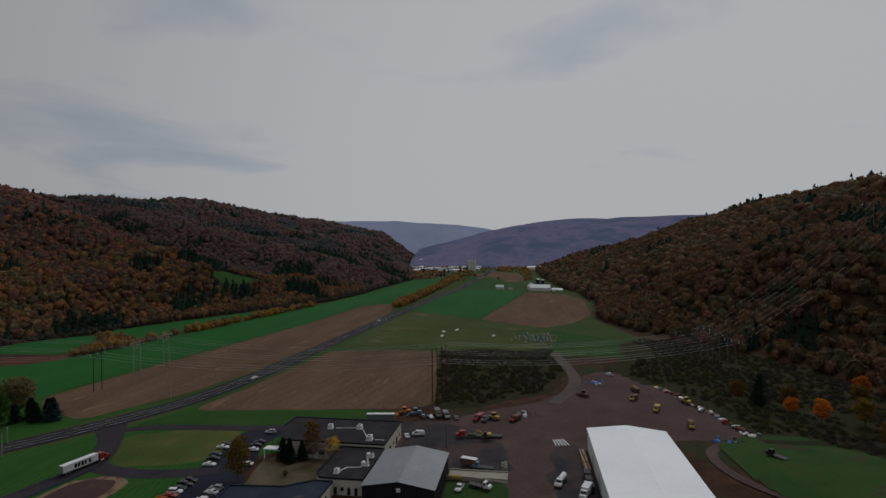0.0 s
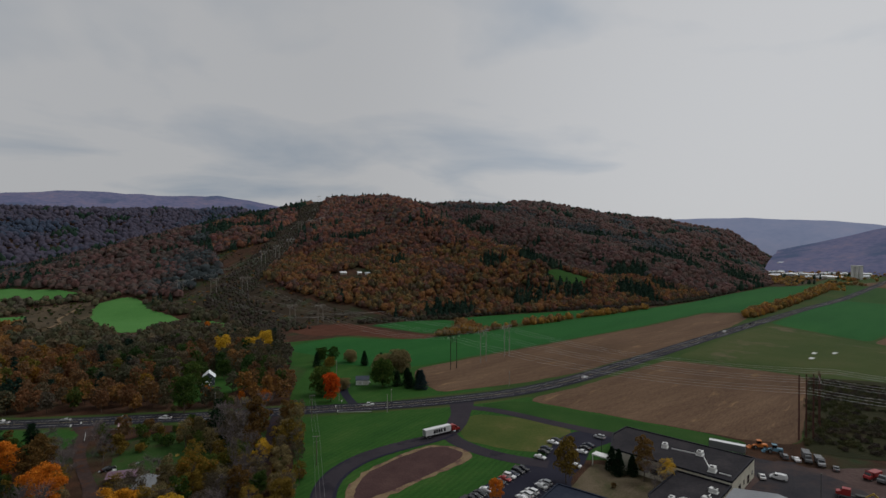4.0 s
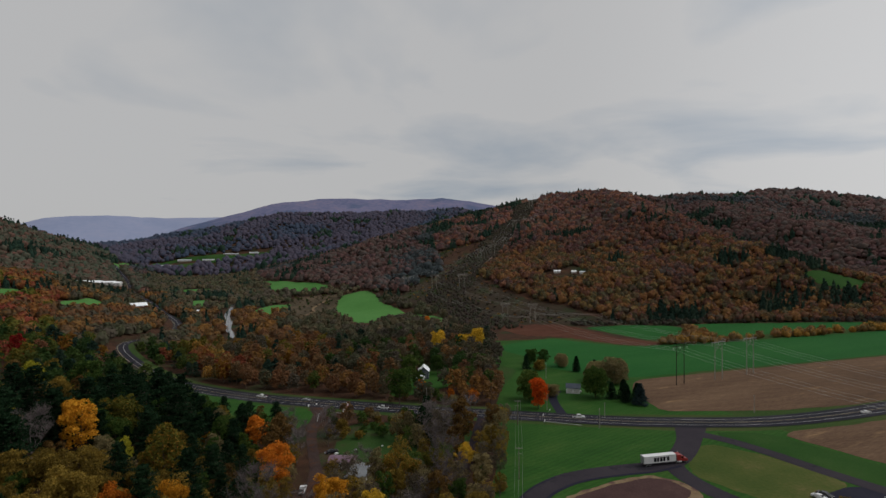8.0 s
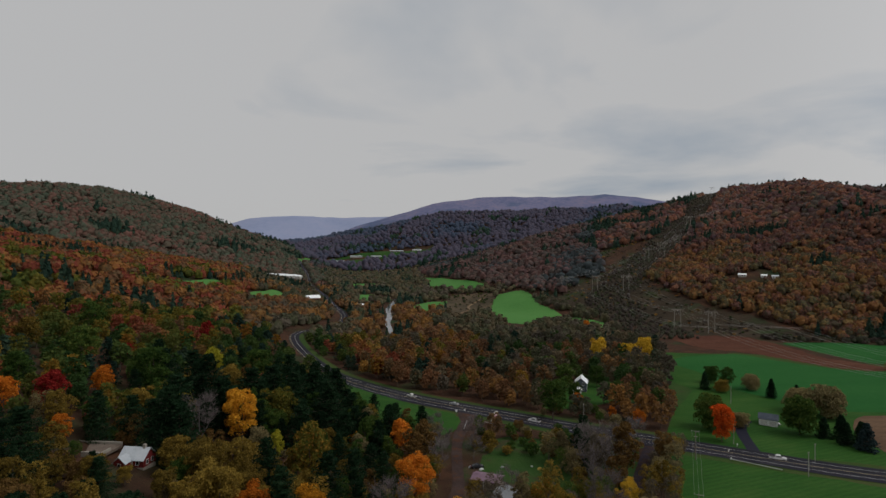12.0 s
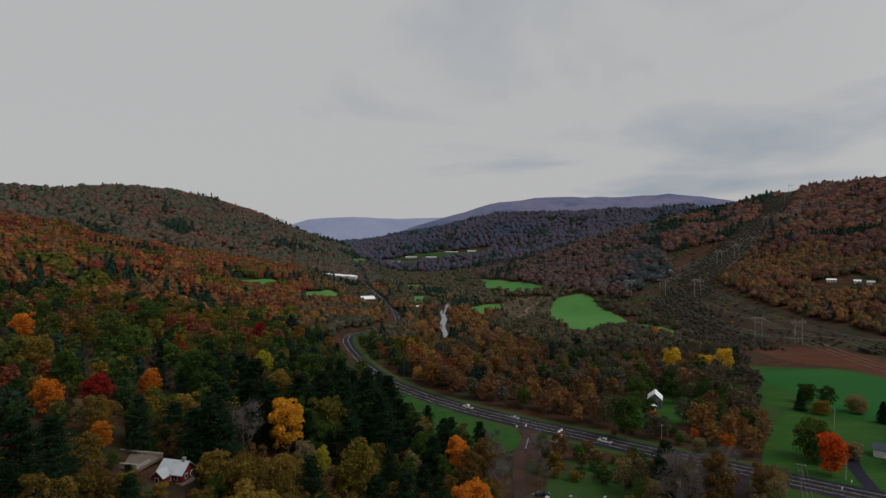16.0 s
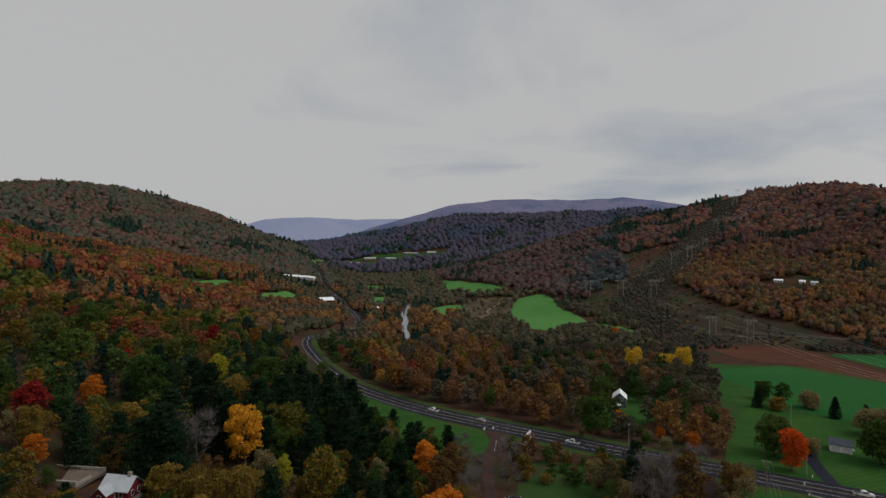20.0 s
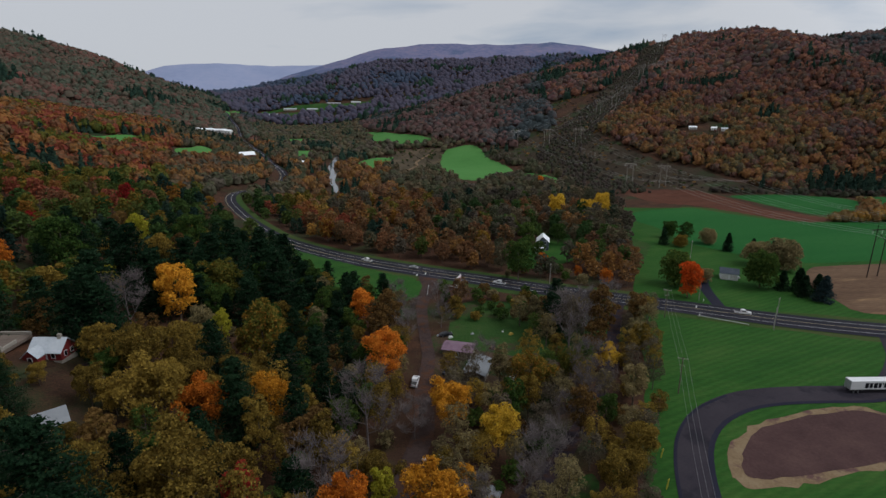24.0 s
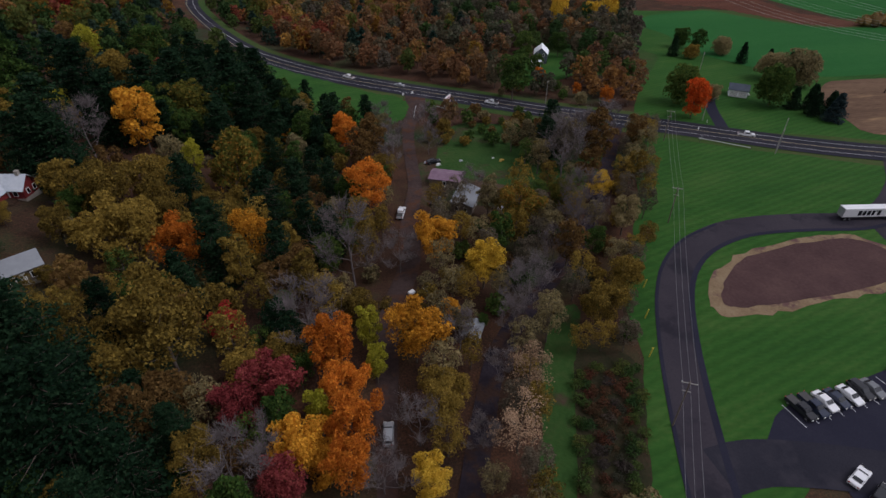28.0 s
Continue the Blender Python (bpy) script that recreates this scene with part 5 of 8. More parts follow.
def bare_tree(key, seed, tall, wide):
    rng = np.random.RandomState(seed)
    tv, tf, tips = limbs(rng, tall, wide * 0.5, 0.22, 11, 2, tall * 0.014)
    # fine twigs make the crown
    wv, wf = [], []
    for tip in tips:
        for _ in range(7):
            d = Vector((rng.normal(0, 0.5), rng.normal(0, 0.5), rng.uniform(0.3, 1))).normalized()
            tube(wv, wf, tip, tip + d * rng.uniform(0.9, 2.4), 0.030, 0.012, 3)
    TREE_MESH[key] = (link_mesh(key + "_trunk", tv, tf, M["pale_bark"]), link_mesh(key + "_twigs", wv, wf, M["pale_bark"]))


for i in range(4):
    broadleaf(f"near_{i}", 30 + i, 13.5 + i % 3 * 1.6, 10.8, 9600, 0.31, 0.05 + 0.04 * i, 0.86, 2)
for i in range(4):
    broadleaf(f"broad_{i}", 40 + i, 12.5 + i % 2 * 1.6, 10.5, 3700, 0.43, 0.06 + 0.03 * i, 0.92)
for i in range(3):
    broadleaf(f"tall_{i}", 60 + i, 16 + i, 9.0, 3400, 0.43, 0.12, 0.9)
for i in range(3):
    broadleaf(f"half_{i}", 70 + i, 13 + i, 9.6, 1900, 0.34, 0.16, 0.8, 1)
for i in range(2):
    broadleaf(f"wispy_{i}", 36 + i, 12 + i, 9.6, 3000, 0.20, 0.10, 0.8, 2)
for i in range(2):
    broadleaf(f"bramble_{i}", 38 + i, 1.5, 3.4, 260, 0.26, 0.0, 1.0, 0)
for i in range(2):
    broadleaf(f"round_{i}", 75 + i, 8.6, 10.0, 5200, 0.44, -0.04, 1.1)
broadleaf("egg_0", 78, 13.0, 9.4, 6000, 0.44, -0.02, 1.1)
for i in range(3):
    broadleaf(f"mid_{i}", 80 + i, 12.5 + 1.5 * i, 10.0, 370, 1.18, 0.06)
for i in range(2):
    broadleaf(f"shrub_{i}", 90 + i, 3.4, 4.2, 420, 0.40, 0.0)
for i in range(2):
    broadleaf(f"scrub_{i}", 95 + i, 1.5, 4.6, 120, 0.52, 0.0)
for i in range(2):
    conifer(f"greatpine_{i}", 104 + i, 18 + 1.5 * i, 11.5, 15000, 0.27, 0.30, 0.05, 0.55)
for i in range(3):
    conifer(f"pine_{i}", 100 + i, 15.5 + 1.5 * i, 11.0, 5200, 0.44, 0.34, 0.05, 0.48)
for i in range(2):
    conifer(f"spruce_{i}", 110 + i, 9 + i, 6.6, 3600, 0.40, 0.10, 0.02, 0.7)
conifer("midpine_0", 120, 13, 10.5, 420, 1.3, 0.3, 0.05, 0.5)
conifer("midpine_1", 121, 15, 10.0, 420, 1.15, 0.3, 0.05, 0.55)
for i in range(3):
    bare_tree(f"bare_{i}", 130 + i, 13 + i, 9.0)

LABELS = {
    "gold": "golden-yellow autumn maple", "orange": "orange autumn maple", "bright_orange": "vivid orange autumn maple", "red": "deep red autumn maple", "crimson": "crimson and pink autumn maple",
    "yellow": "bright yellow autumn tree", "lime": "yellow-green young tree", "olive": "olive-yellow broadleaf tree", "rust": "rust-brown autumn oak", "tan": "grey-brown half-bare tree", "blush": "pale pinkish-tan autumn tree", "green": "green broadleaf tree",
    "turning": "green maple turning orange", "pine": "dark green pine", "spruce": "blue-green spruce", "brush": "grey-brown leafless brushy tree",
}


KINDS = {"turning": "maple_tree", "gold": "maple_tree", "orange": "maple_tree", "bright_orange": "maple_tree", "red": "maple_tree", "crimson": "maple_tree", "rust": "oak_tree", "pine": "pine_tree", "spruce": "spruce_tree", "tan": "ash_tree", "brush": "ash_tree", "blush": "ash_tree"}


def plant(mesh, tone, x, y, scale=1.0, turn=None, tall=1.0, where="", rng=random):
    """A tree or bush with its trunk and crown, standing on the land."""
    bush = mesh.startswith("shrub")
    bare = mesh.startswith("bare")
    root = new("bush" if bush else "bare_tree" if bare else KINDS.get(tone, "broadleaf_tree"))
    root.matrix_basis = pose(x, y, ground_z(x, y), 0, 0, rng.uniform(0, 360) if turn is None else turn) @ Matrix.Diagonal((scale, scale, scale * tall, 1))
    what = "bare grey-brown leafless tree" if bare else (LABELS[tone].replace("tree", "bush").replace("maple", "bush").replace("oak", "bush") if bush else LABELS[tone])
    tagged(root, what + " " + (where or "standing in the valley woods"), "bush" if bush else "tree")
    tm, cm = TREE_MESH[mesh]
    trunk, crown = new("trunk", tm), new("bare_crown" if bare else "crown", cm)
    for o in (trunk, crown):
        o.parent = root
    if bare:
        crown["kind"] = "stuff"
    if not bare:
        crown.material_slots[0].link = "OBJECT"
        crown.material_slots[0].material = LEAF[tone]
    return root


def grove(tone_mat, meshes, places, label, seed):
    """Many middle-distance trees joined into one mesh, trunks in another."""
    rng = np.random.RandomState(seed)
    vs, fs, tones, base = [], [], [], 0
    tv, tf = [], []
    data = []
    for k in meshes:
        me = TREE_MESH[k][1]
        co = np.empty(len(me.vertices) * 3, np.float32)
        me.vertices.foreach_get("co", co)
        li = np.empty(len(me.loops), np.int32)
        me.loops.foreach_get("vertex_index", li)
        data.append((co.reshape(-1, 3), li.reshape(-1, 3)))
    for x, y in places:
        co, li = data[rng.randint(len(data))]
        a, s, tall = rng.uniform(0, 6.283), rng.uniform(0.62, 0.98), rng.uniform(0.9, 1.12)
        z = ground_z(x, y)
        c, n = math.cos(a) * s, math.sin(a) * s
        vs.append(np.stack([co[:, 0] * c - co[:, 1] * n + x, co[:, 0] * n + co[:, 1] * c + y, co[:, 2] * s * tall + z], 1))
        fs.append(li + base)
        base += len(co)
        tones.append(np.full(len(co), rng.rand()))
        top = float(co[:, 2].max()) * s
        tube(tv, tf, (x, y, z - 0.4), (x, y, z + 0.65 * top), 0.018 * top, 0.008 * top, 4)
    me = link_mesh("grove", np.vstack(vs), np.vstack(fs), tone_mat)
    me.attributes.new("tone", "FLOAT", "POINT").data.foreach_set("value", np.concatenate(tones).astype(np.float32))
    root = tagged(new("grove"), label, "woods", kind="stuff")
    for ob in (new("crowns", me), new("trunks", link_mesh("trunks", tv, tf, M["bark"]))):
        ob.parent = root
        ob["kind"] = "stuff"
    return root

# plan places and crown widths of the trees that stand out
SPECIMENS = {
    "gold": ((-48, 175, 14.4), (-8, 181, 6.9), (24, 113, 10.7), (13, 84, 11.3), (22, 93, 5.2), (-17, 119, 9.5), (-9, 64.5, 9.0), (-4.6, 62, 6.5)),
    "turning": ((-21, 149, 15.0), (-38, 192, 15.1), (61, 127, 8.0), (47, 121, 11.0)),
    "orange": ((9, 181, 10.0), (11, 137, 11.1), (-2.6, 82, 9.5), (-1, 74, 8.0), (-0.6, 66.5, 8.6), (-1.5, 59.5, 7.0), (-29, 114, 11.1), (-116, 160, 10.5), (-102, 191, 9.1), (-167, 217, 10.3), (-92, 147, 7.0), (95, 225, 6.7), (105, 209, 4.4), (112, 197, 6.3), (182, 433, 6.4)),
    "olive": ((-64, 217, 13.8), (-28, 85, 15.1), (-43, 88, 10.0), (-38, 114, 14.0), (15, 69, 8.4), (4, 94, 8.4), (-22, 65, 6.8), (-48, 133, 11.3), (51, 84, 9.0), (59, 90, 9.0), (-143, 192, 12.2), (-148, 225, 11.9), (-34, 128, 9.0), (-26, 132, 8.5), (-24, 122, 8.0)),
    "lime": ((-33, 158, 6.9), (-5.2, 70.5, 6.0), (4.8, 88.5, 6.5), (5.2, 80.5, 5.6)),
    "red": ((-20, 93, 6.8), (-108, 170, 11.7), (-101, 308, 9.1), (-118, 251, 6.4), (-104, 132, 5.6)),
    "crimson": ((-12.5, 77, 9.6), (-17.6, 73, 7.8), (-11, 59, 7.1)),
    "yellow": ((32, 102, 9.3), (10, 57, 6.3), (75, 131, 6.3), (144, 317, 14.5), (162, 312, 12.0), (178, 322, 13.5)),
    "green": ((61, 107, 6.1), (28, 90, 3.2), (-88, 200, 16.0), (-122, 216, 16.0), (-124, 180, 11.4), (-89, 181, 7.7), (78, 211, 14.0), (100, 257, 12.0), (-144, 270, 15.0), (-61, 256, 15.0), (188, 249, 9.0), (93, 244, 9.0), (97, 235, 8.0), (87, 236, 8.0), (120, 262, 9.0)),
    "rust": ((53, 104, 9.1), (83, 149, 12.0), (74, 137, 9.7), (12, 161, 10.5), (17, 170, 10.0), (100, 156, 9.0)),
    "blush": ((30.5, 71, 10.5), (25, 61, 10.0)),
    "tan": ((100, 150, 10.0), (19, 55, 5.9), (90, 140, 8.0), (66, 116, 8.0)),
}
DARK_A = ((-36, 66, 15.0), (-43, 78, 14.5), (-53, 92, 9.0), (-23, 113, 10.6), (-14, 132, 10.1), (-38, 223, 14.1), (-27, 211, 14.6), (-19, 190, 13.4), (-20, 236, 12.9), (-66, 164, 14.4), (-65, 193, 13.3), (-25, 68, 6.8), (70, 159, 8.7), (-7, 143, 8.9), (-51, 204, 14.4), (-56, 178, 12.4), (-68, 150, 9.4), (-12, 182, 10.0), (-28, 178, 10.1))
DARK_B = ((-63.5, 147, 8.5), (-46, 226, 12.2), (-31, 56, 8.4), (-44, 66, 9.0), (-31, 76, 5.9), (-59, 147, 11.4), (75, 167, 8.9), (-58, 190, 12.0), (-20, 200, 12.0), (-34, 202, 12.6), (-43, 248, 13.2), (-44, 214, 12.6), (-29, 232, 12.3), (-85, 118, 11.3), (-84, 107, 12.4), (-74, 205, 12.0), (-24, 222, 11.0), (-52, 62, 12.0), (-60, 76, 12.0))
LEAFLESS = ((24, 176, 7.0), (37, 186, 7.0), (21, 160, 7.0), (35, 172, 6.0), (22, 192, 7.0), (33, 86, 6.0), (27, 76, 5.0), (41, 97, 6.0), (50, 105, 6.5), (20, 63, 5.0), (36, 93.5, 4.5), (60, 115, 6.0), (-6, 92, 10.6), (-17, 61, 8.4), (4, 110, 11.7), (3, 59, 6.8), (-59, 165, 10.5), (10, 66, 6.6), (-13, 66, 6.9), (38, 92, 8.2), (70, 145, 11.6), (15, 112, 7.1), (22, 85, 5.9), (62, 117, 9.9), (80, 156, 10.0), (41, 140, 6.0), (92, 162, 9.0), (151, 19, 7.0))
TAKEN = []
rngp = random.Random(7)
k_ = 0
for tone, rows in SPECIMENS.items():
    for x, y, w in rows:
        k_ += 1
        mesh = f"round_{k_ % 2}" if tone == "yellow" and y > 300 else f"wispy_{k_ % 2}" if tone == "blush" else f"half_{k_ % 3}" if tone == "tan" else f"tall_{k_ % 3}" if tone in ("lime", "rust") else f"near_{k_ % 4}" if y < 140 and w > 6 else f"broad_{k_ % 4}"
        plant(mesh, tone, x, y, w / 10.3, None, 1.25 if tone == "lime" or tone == "orange" and abs(x) < 4 else 1.3 if y > 300 else 1.0, "", rngp)
        TAKEN.append((x, y, w * 0.42))
for x, y, w in DARK_A + DARK_B:
    k_ += 1
    plant(f"greatpine_{k_ % 2}" if y < 120 and x < -20 else f"pine_{k_ % 3}", "pine", x, y, w / 9.0, None, 0.85 if w > 14 else 0.92, "", rngp)
    TAKEN.append((x, y, w * 0.38))
for x, y, w in LEAFLESS:
    k_ += 1
    plant(f"bare_{k_ % 3}", "tan", x, y, w / 8.0, None, 1.0, "", rngp)
    TAKEN.append((x, y, w * 0.3))
plant("egg_0", "bright_orange", 137, 178, 1.0, 20, 1.2, "beside the farmhouse lawn", rngp)
TAKEN.append((137, 178, 6))
for x, y, s in ((186, 162.5, 1.2), (183.5, 169, 1.0), (187, 175, 1.1), (181, 177, 0.95), (190, 169, 1.0)):
    plant("spruce_0", "spruce" if y < 166 else "pine", x, y, s, None, 1.0, "in a clump by the field", rngp)
for x, y, s in ((200.6, 231.5, 0.9), (206, 221, 0.85), (213, 216, 0.8), (176, 250, 0.9)):
    plant("spruce_1", "pine", x, y, s, None, 1.1, "at the edge of the crop field", rngp)
for x, y, s, tone, mesh in ((158, 37, 0.75, "pine", "spruce_1"), (156, 33.5, 0.8, "pine", "spruce_1"), (159.2, 30, 0.7, "pine", "spruce_0"), (157, 25, 0.85, "rust", "tall_1"), (156.5, 17.5, 0.72, "yellow", "half_0"), (138, 43.5, 0.95, "olive", "broad_1"), (110, 51.5, 0.5, "orange", "broad_3"), (145, 30, 0.5, "rust", "shrub_0")):
    plant(mesh, tone, x, y, s, None, 1.15, "beside the office building", rngp)

WORKS = [(60, 20), (60, 70), (150, 125), (215, 110), (225, 0), (330, -90), (250, -150), (90, -150)]
YARD = [(-96, 134), (-90, 152), (-60, 150), (-58, 136), (-54, 124), (-50, 108), (-60, 106), (-70, 122)]
SHED = [(26, 140), (32, 176), (60, 172), (64, 140), (48, 132)]
PATCH_ = [(44, 79), (55, 74), (45, 55), (38, 44), (30, 46), (34, 58)]


def free(x, y):
    return not any(bool(inside(p, np.array([x]), np.array([y]))[0]) for p in (WORKS, YARD, SHED, PATCH_)) and not cleared(np.array([x]), np.array([y]), 2.0)[0]


def fill(count, box, tones, kinds, test, seed, gap=5.0, scale=(0.75, 1.15), where=""):
    rng = random.Random(seed)
    made = 0
    for _ in range(count * 40):
        if made >= count:
            break
        x, y = rng.uniform(box[0], box[1]), rng.uniform(box[2], box[3])
        if not test(x, y) or any((x - a) ** 2 + (y - b) ** 2 < (r * 0.75 + gap * 0.5) ** 2 for a, b, r in TAKEN) or not free(x, y):
            continue
        tone = rng.choice(tones)
        mesh = rng.choice(kinds)
        s = rng.uniform(*scale)
        TAKEN.append((x, y, gap * s * 0.8))
        if tone == "pine":
            mesh = "pine_%d" % rng.randint(0, 2)
        plant(mesh, tone, x, y, s, None, rng.uniform(0.9, 1.15), where, rng)
        made += 1


NEAR = ["broad_0", "broad_1", "broad_2", "broad_3", "tall_0", "tall_1", "half_0", "half_1"]
for x, y, w, tone, mesh in ((141, 192, 14, "green", "round_0"), (174, 181, 15, "green", "round_1"), (203, 200, 17, "tan", "round_0"), (196, 208, 14, "tan", "round_1"), (200, 246, 10, "tan", "round_0"), (155, 192, 8, "tan", "round_1"), (188, 262, 9, "green", "round_1"), (182, 244, 8, "olive", "round_0")):
    plant(mesh, tone, x, y, w / 10.0, None, 1.15 if tone == "green" else 0.9, "beside the farmhouse lawn", rngp)
    TAKEN.append((x, y, 0.45 * w))
for x, y, w, tone in ((238, -172, 7, "orange"), (228, -180, 8, "orange"), (226, -196, 10, "olive"), (214, -204, 11, "gold"), (262, -158, 8, "rust"), (248, -176, 8, "rust"), (190, -196, 10, "green"), (262, -214, 10, "orange"), (176, -206, 10, "rust"), (150, -192, 10, "orange"), (254, -210, 9, "olive"), (200, -190, 8, "rust")):
    k_ += 1
    plant(f"broad_{k_ % 4}", tone, x, y, w / 10.3, None, 1.05, "on the scrub slope", rngp)
    TAKEN.append((x, y, 0.4 * w))
for x, y, w in ((258, -166, 7), (266, -170, 7), (252, -164, 6)):
    k_ += 1
    plant(f"pine_{k_ % 3}", "pine", x, y, w / 9.0, None, 0.9, "on the scrub slope", rngp)
fill(125, (-85, 10, 36, 150), ["olive", "olive", "olive", "olive", "rust", "olive", "green", "pine"], NEAR, lambda x, y: x < 12, 1, 4.6, (0.65, 1.0))
fill(40, (10, 75, 40, 170), ["tan", "olive", "brush", "green", "tan"], ["half_0", "half_1", "half_2", "tall_0"], lambda x, y: x < 0.58 * y + 10, 11, 5.0, (0.6, 0.95))
fill(26, (80, 112, 125, 168), ["tan", "olive", "brush"], ["half_0", "half_2", "half_1", "tall_0"], lambda x, y: abs((x - 62) * 0.83 - (y - 104) * 0.56) < 16, 12, 4.5, (0.6, 0.9))
fill(70, (30, 110, 60, 190), ["olive", "rust", "green", "green"], ["shrub_0", "shrub_1"], lambda x, y: x < 0.62 * y + 14, 13, 3.0, (0.8, 1.4))
fill(55, (-85, 12, 36, 150), ["olive", "rust", "tan", "green"], ["half_0", "half_1", "half_2"], lambda x, y: True, 15, 3.2, (0.5, 0.75))
fill(50, (12, 100, 45, 170), ["tan", "olive", "olive", "brush", "brush"], ["half_0", "half_1", "half_2"], lambda x, y: x < 0.58 * y + 14, 16, 3.4, (0.5, 0.8))
fill(110, (-85, 28, 36, 170), ["olive", "rust", "green", "tan"], ["shrub_0", "shrub_1"], lambda x, y: True, 14, 1.8, (0.7, 1.3))
rngy = random.Random(19)
for x, y, w, tone, mesh in ((-66, 115, 7, "pine", "greatpine_0"), (-64, 107, 4, "pine", "greatpine_1"), (-52.5, 108, 4, "olive", "near_1"), (-66, 128, 4.5, "olive", "near_0"), (-54, 122, 7.5, "olive", "near_3"), (-75, 130, 4, "pine", "pine_1"), (-79, 126, 4.5, "olive", "near_2"), (-53, 133, 7, "green", "near_0"), (-62, 149, 12, "pine", "pine_2"), (-84, 139, 4, "green", "broad_1"), (-90, 133, 5, "olive", "broad_2"), (-88, 158, 10, "green", "broad_3"), (-78, 160, 9, "pine", "pine_0")):
    plant(mesh, tone, x, y, w / (9.0 if tone == "pine" else 10.3), None, 0.95, "near the red house", rngy)


fill(40, (-100, -34, 148, 262), ["green", "green", "olive", "lime", "pine", "olive", "rust"], ["tall_0", "tall_1", "tall_2", "broad_1", "broad_2", "broad_3"], lambda x, y: True, 45, 3.8, (0.65, 1.05))
fill(44, (-52, 14, 170, 268), ["green", "pine", "pine"], ["tall_0", "tall_1", "tall_2", "broad_1"], lambda x, y: x < 8 - 0.5 * (y - 200) * (y > 200), 46, 3.6, (0.7, 1.05))
fill(34, (-40, 30, 150, 226), ["green", "pine", "tan", "rust", "olive"], ["tall_0", "tall_1", "half_0", "half_1", "broad_1"], lambda x, y: y > 150 and x < 0.2 * (230 - y) + 14, 41, 3.6, (0.55, 0.85))
fill(46, (-40, 104, 150, 228), ["green", "tan", "olive", "rust"], ["shrub_0", "shrub_1"], lambda x, y: True, 42, 2.4, (0.8, 1.5))
fill(26, (-104, -64, 112, 166), ["olive", "tan", "green", "rust"], ["half_0", "half_1", "shrub_0", "shrub_1"], lambda x, y: True, 43, 3.0, (0.6, 0.9))


def spread(box, step, seed, test, margin=6.0):
    x, y, rng = scatter(*box, step, seed)
    ok = test(x, y)
    x, y = x[ok], y[ok]
    ok = ~cleared(x, y, margin) if margin >= 0 else np.ones(len(x), bool)
    for p in (YARD, SHED) if margin < 2 else (WORKS, YARD, SHED):
        ok &= ~inside(p, x, y)
    x, y = x[ok], y[ok]
    near_ = np.zeros(len(x), bool)
    for a, b, r in TAKEN:
        near_ |= (x - a) ** 2 + (y - b) ** 2 < (r + 2.2) ** 2
    return x[~near_], y[~near_], rng


def groves(box, step, seed, test, shares, wide=45.0, margin=6.0):
    """Sorts scattered places into groves of one kind of growth each."""
    x, y, rng = spread(box, step, seed, test, margin)
    v = patchy(x, y, wide) + rng.normal(0, 0.35, len(x))
    order = v.argsort().argsort() / max(1, len(v) - 1)
    low_ = 0.0
    for mat, meshes, share, label in shares:
        pick = (order >= low_) & (order < low_ + share)
        low_ += share
        if pick.sum() > 2:
            grove(WOODS[mat], meshes, list(zip(x[pick], y[pick])), label, seed + len(label))


MIDS, PINES = ["mid_0", "mid_1", "mid_2"], ["midpine_0", "midpine_1"]
groves((-360, 0, 60, 420), 8.8, 21, lambda x, y: WEST(x, y) & (dist(x, y) <= 402) & ((x < -70) | (y > 150)),
       (("dark_conifer", PINES, 0.20, "dark pine grove on the slope"), ("slope_green", MIDS, 0.40, "green broadleaf wood on the slope"), ("slope_mix", MIDS, 0.28, "green and gold mixed wood on the slope"), ("red_slope", MIDS, 0.13, "red and orange maple wood on the slope")))
RIVER_WOOD = lambda x, y: ~WEST(x, y) & (dist(x, y) <= 400) & (x < np.interp(y, (240, 300, 330, 420), (152, 184, 198, 240))) & (y > 240 - 0.72 * x - 20)
ORANGE_END = lambda x, y: x < 4 + 16 * patchy(x, y, 30.0)
GREY_END = lambda x, y: x > 84 + 34 * patchy(x, y, 36.0)
groves((-60, 230, 190, 420), 7.8, 22, lambda x, y: RIVER_WOOD(x, y) & ORANGE_END(x, y),
       (("red_slope", MIDS, 0.40, "red and orange maples beside the road bend"), ("valley", MIDS, 0.42, "orange and gold trees beside the road bend"), ("slope_mix", MIDS, 0.19, "yellow-green trees beside the road bend")), 35.0)
groves((-60, 230, 190, 420), 7.8, 33, lambda x, y: RIVER_WOOD(x, y) & ~ORANGE_END(x, y) & ~GREY_END(x, y),
       (("dark_conifer", PINES, 0.05, "few dark evergreens in the river wood"), ("river_rust", MIDS, 0.62, "rust-brown wood along the river"), ("slope_mix", MIDS, 0.13, "yellow-green trees along the river"), ("river_grey", MIDS, 0.21, "grey-brown half-bare trees along the river")), 35.0)
groves((-60, 230, 190, 420), 7.8, 34, lambda x, y: RIVER_WOOD(x, y) & GREY_END(x, y),
       (("dark_conifer", PINES, 0.05, "few dark evergreens east of the river"), ("river_grey", MIDS, 0.60, "grey-brown half-bare trees east of the river"), ("slope_green", MIDS, 0.18, "dark green trees east of the river"), ("river_rust", MIDS, 0.18, "rust-brown trees east of the river")), 35.0)
groves((60, 340, -420, -120), 8.5, 23, lambda x, y: SOUTH(x, y) & (dist(x, y) <= 330),
       (("dark_conifer", PINES, 0.15, "dark evergreens on the steep slope"), ("olive_hill", MIDS, 0.86, "olive and gold wood on the steep slope")))
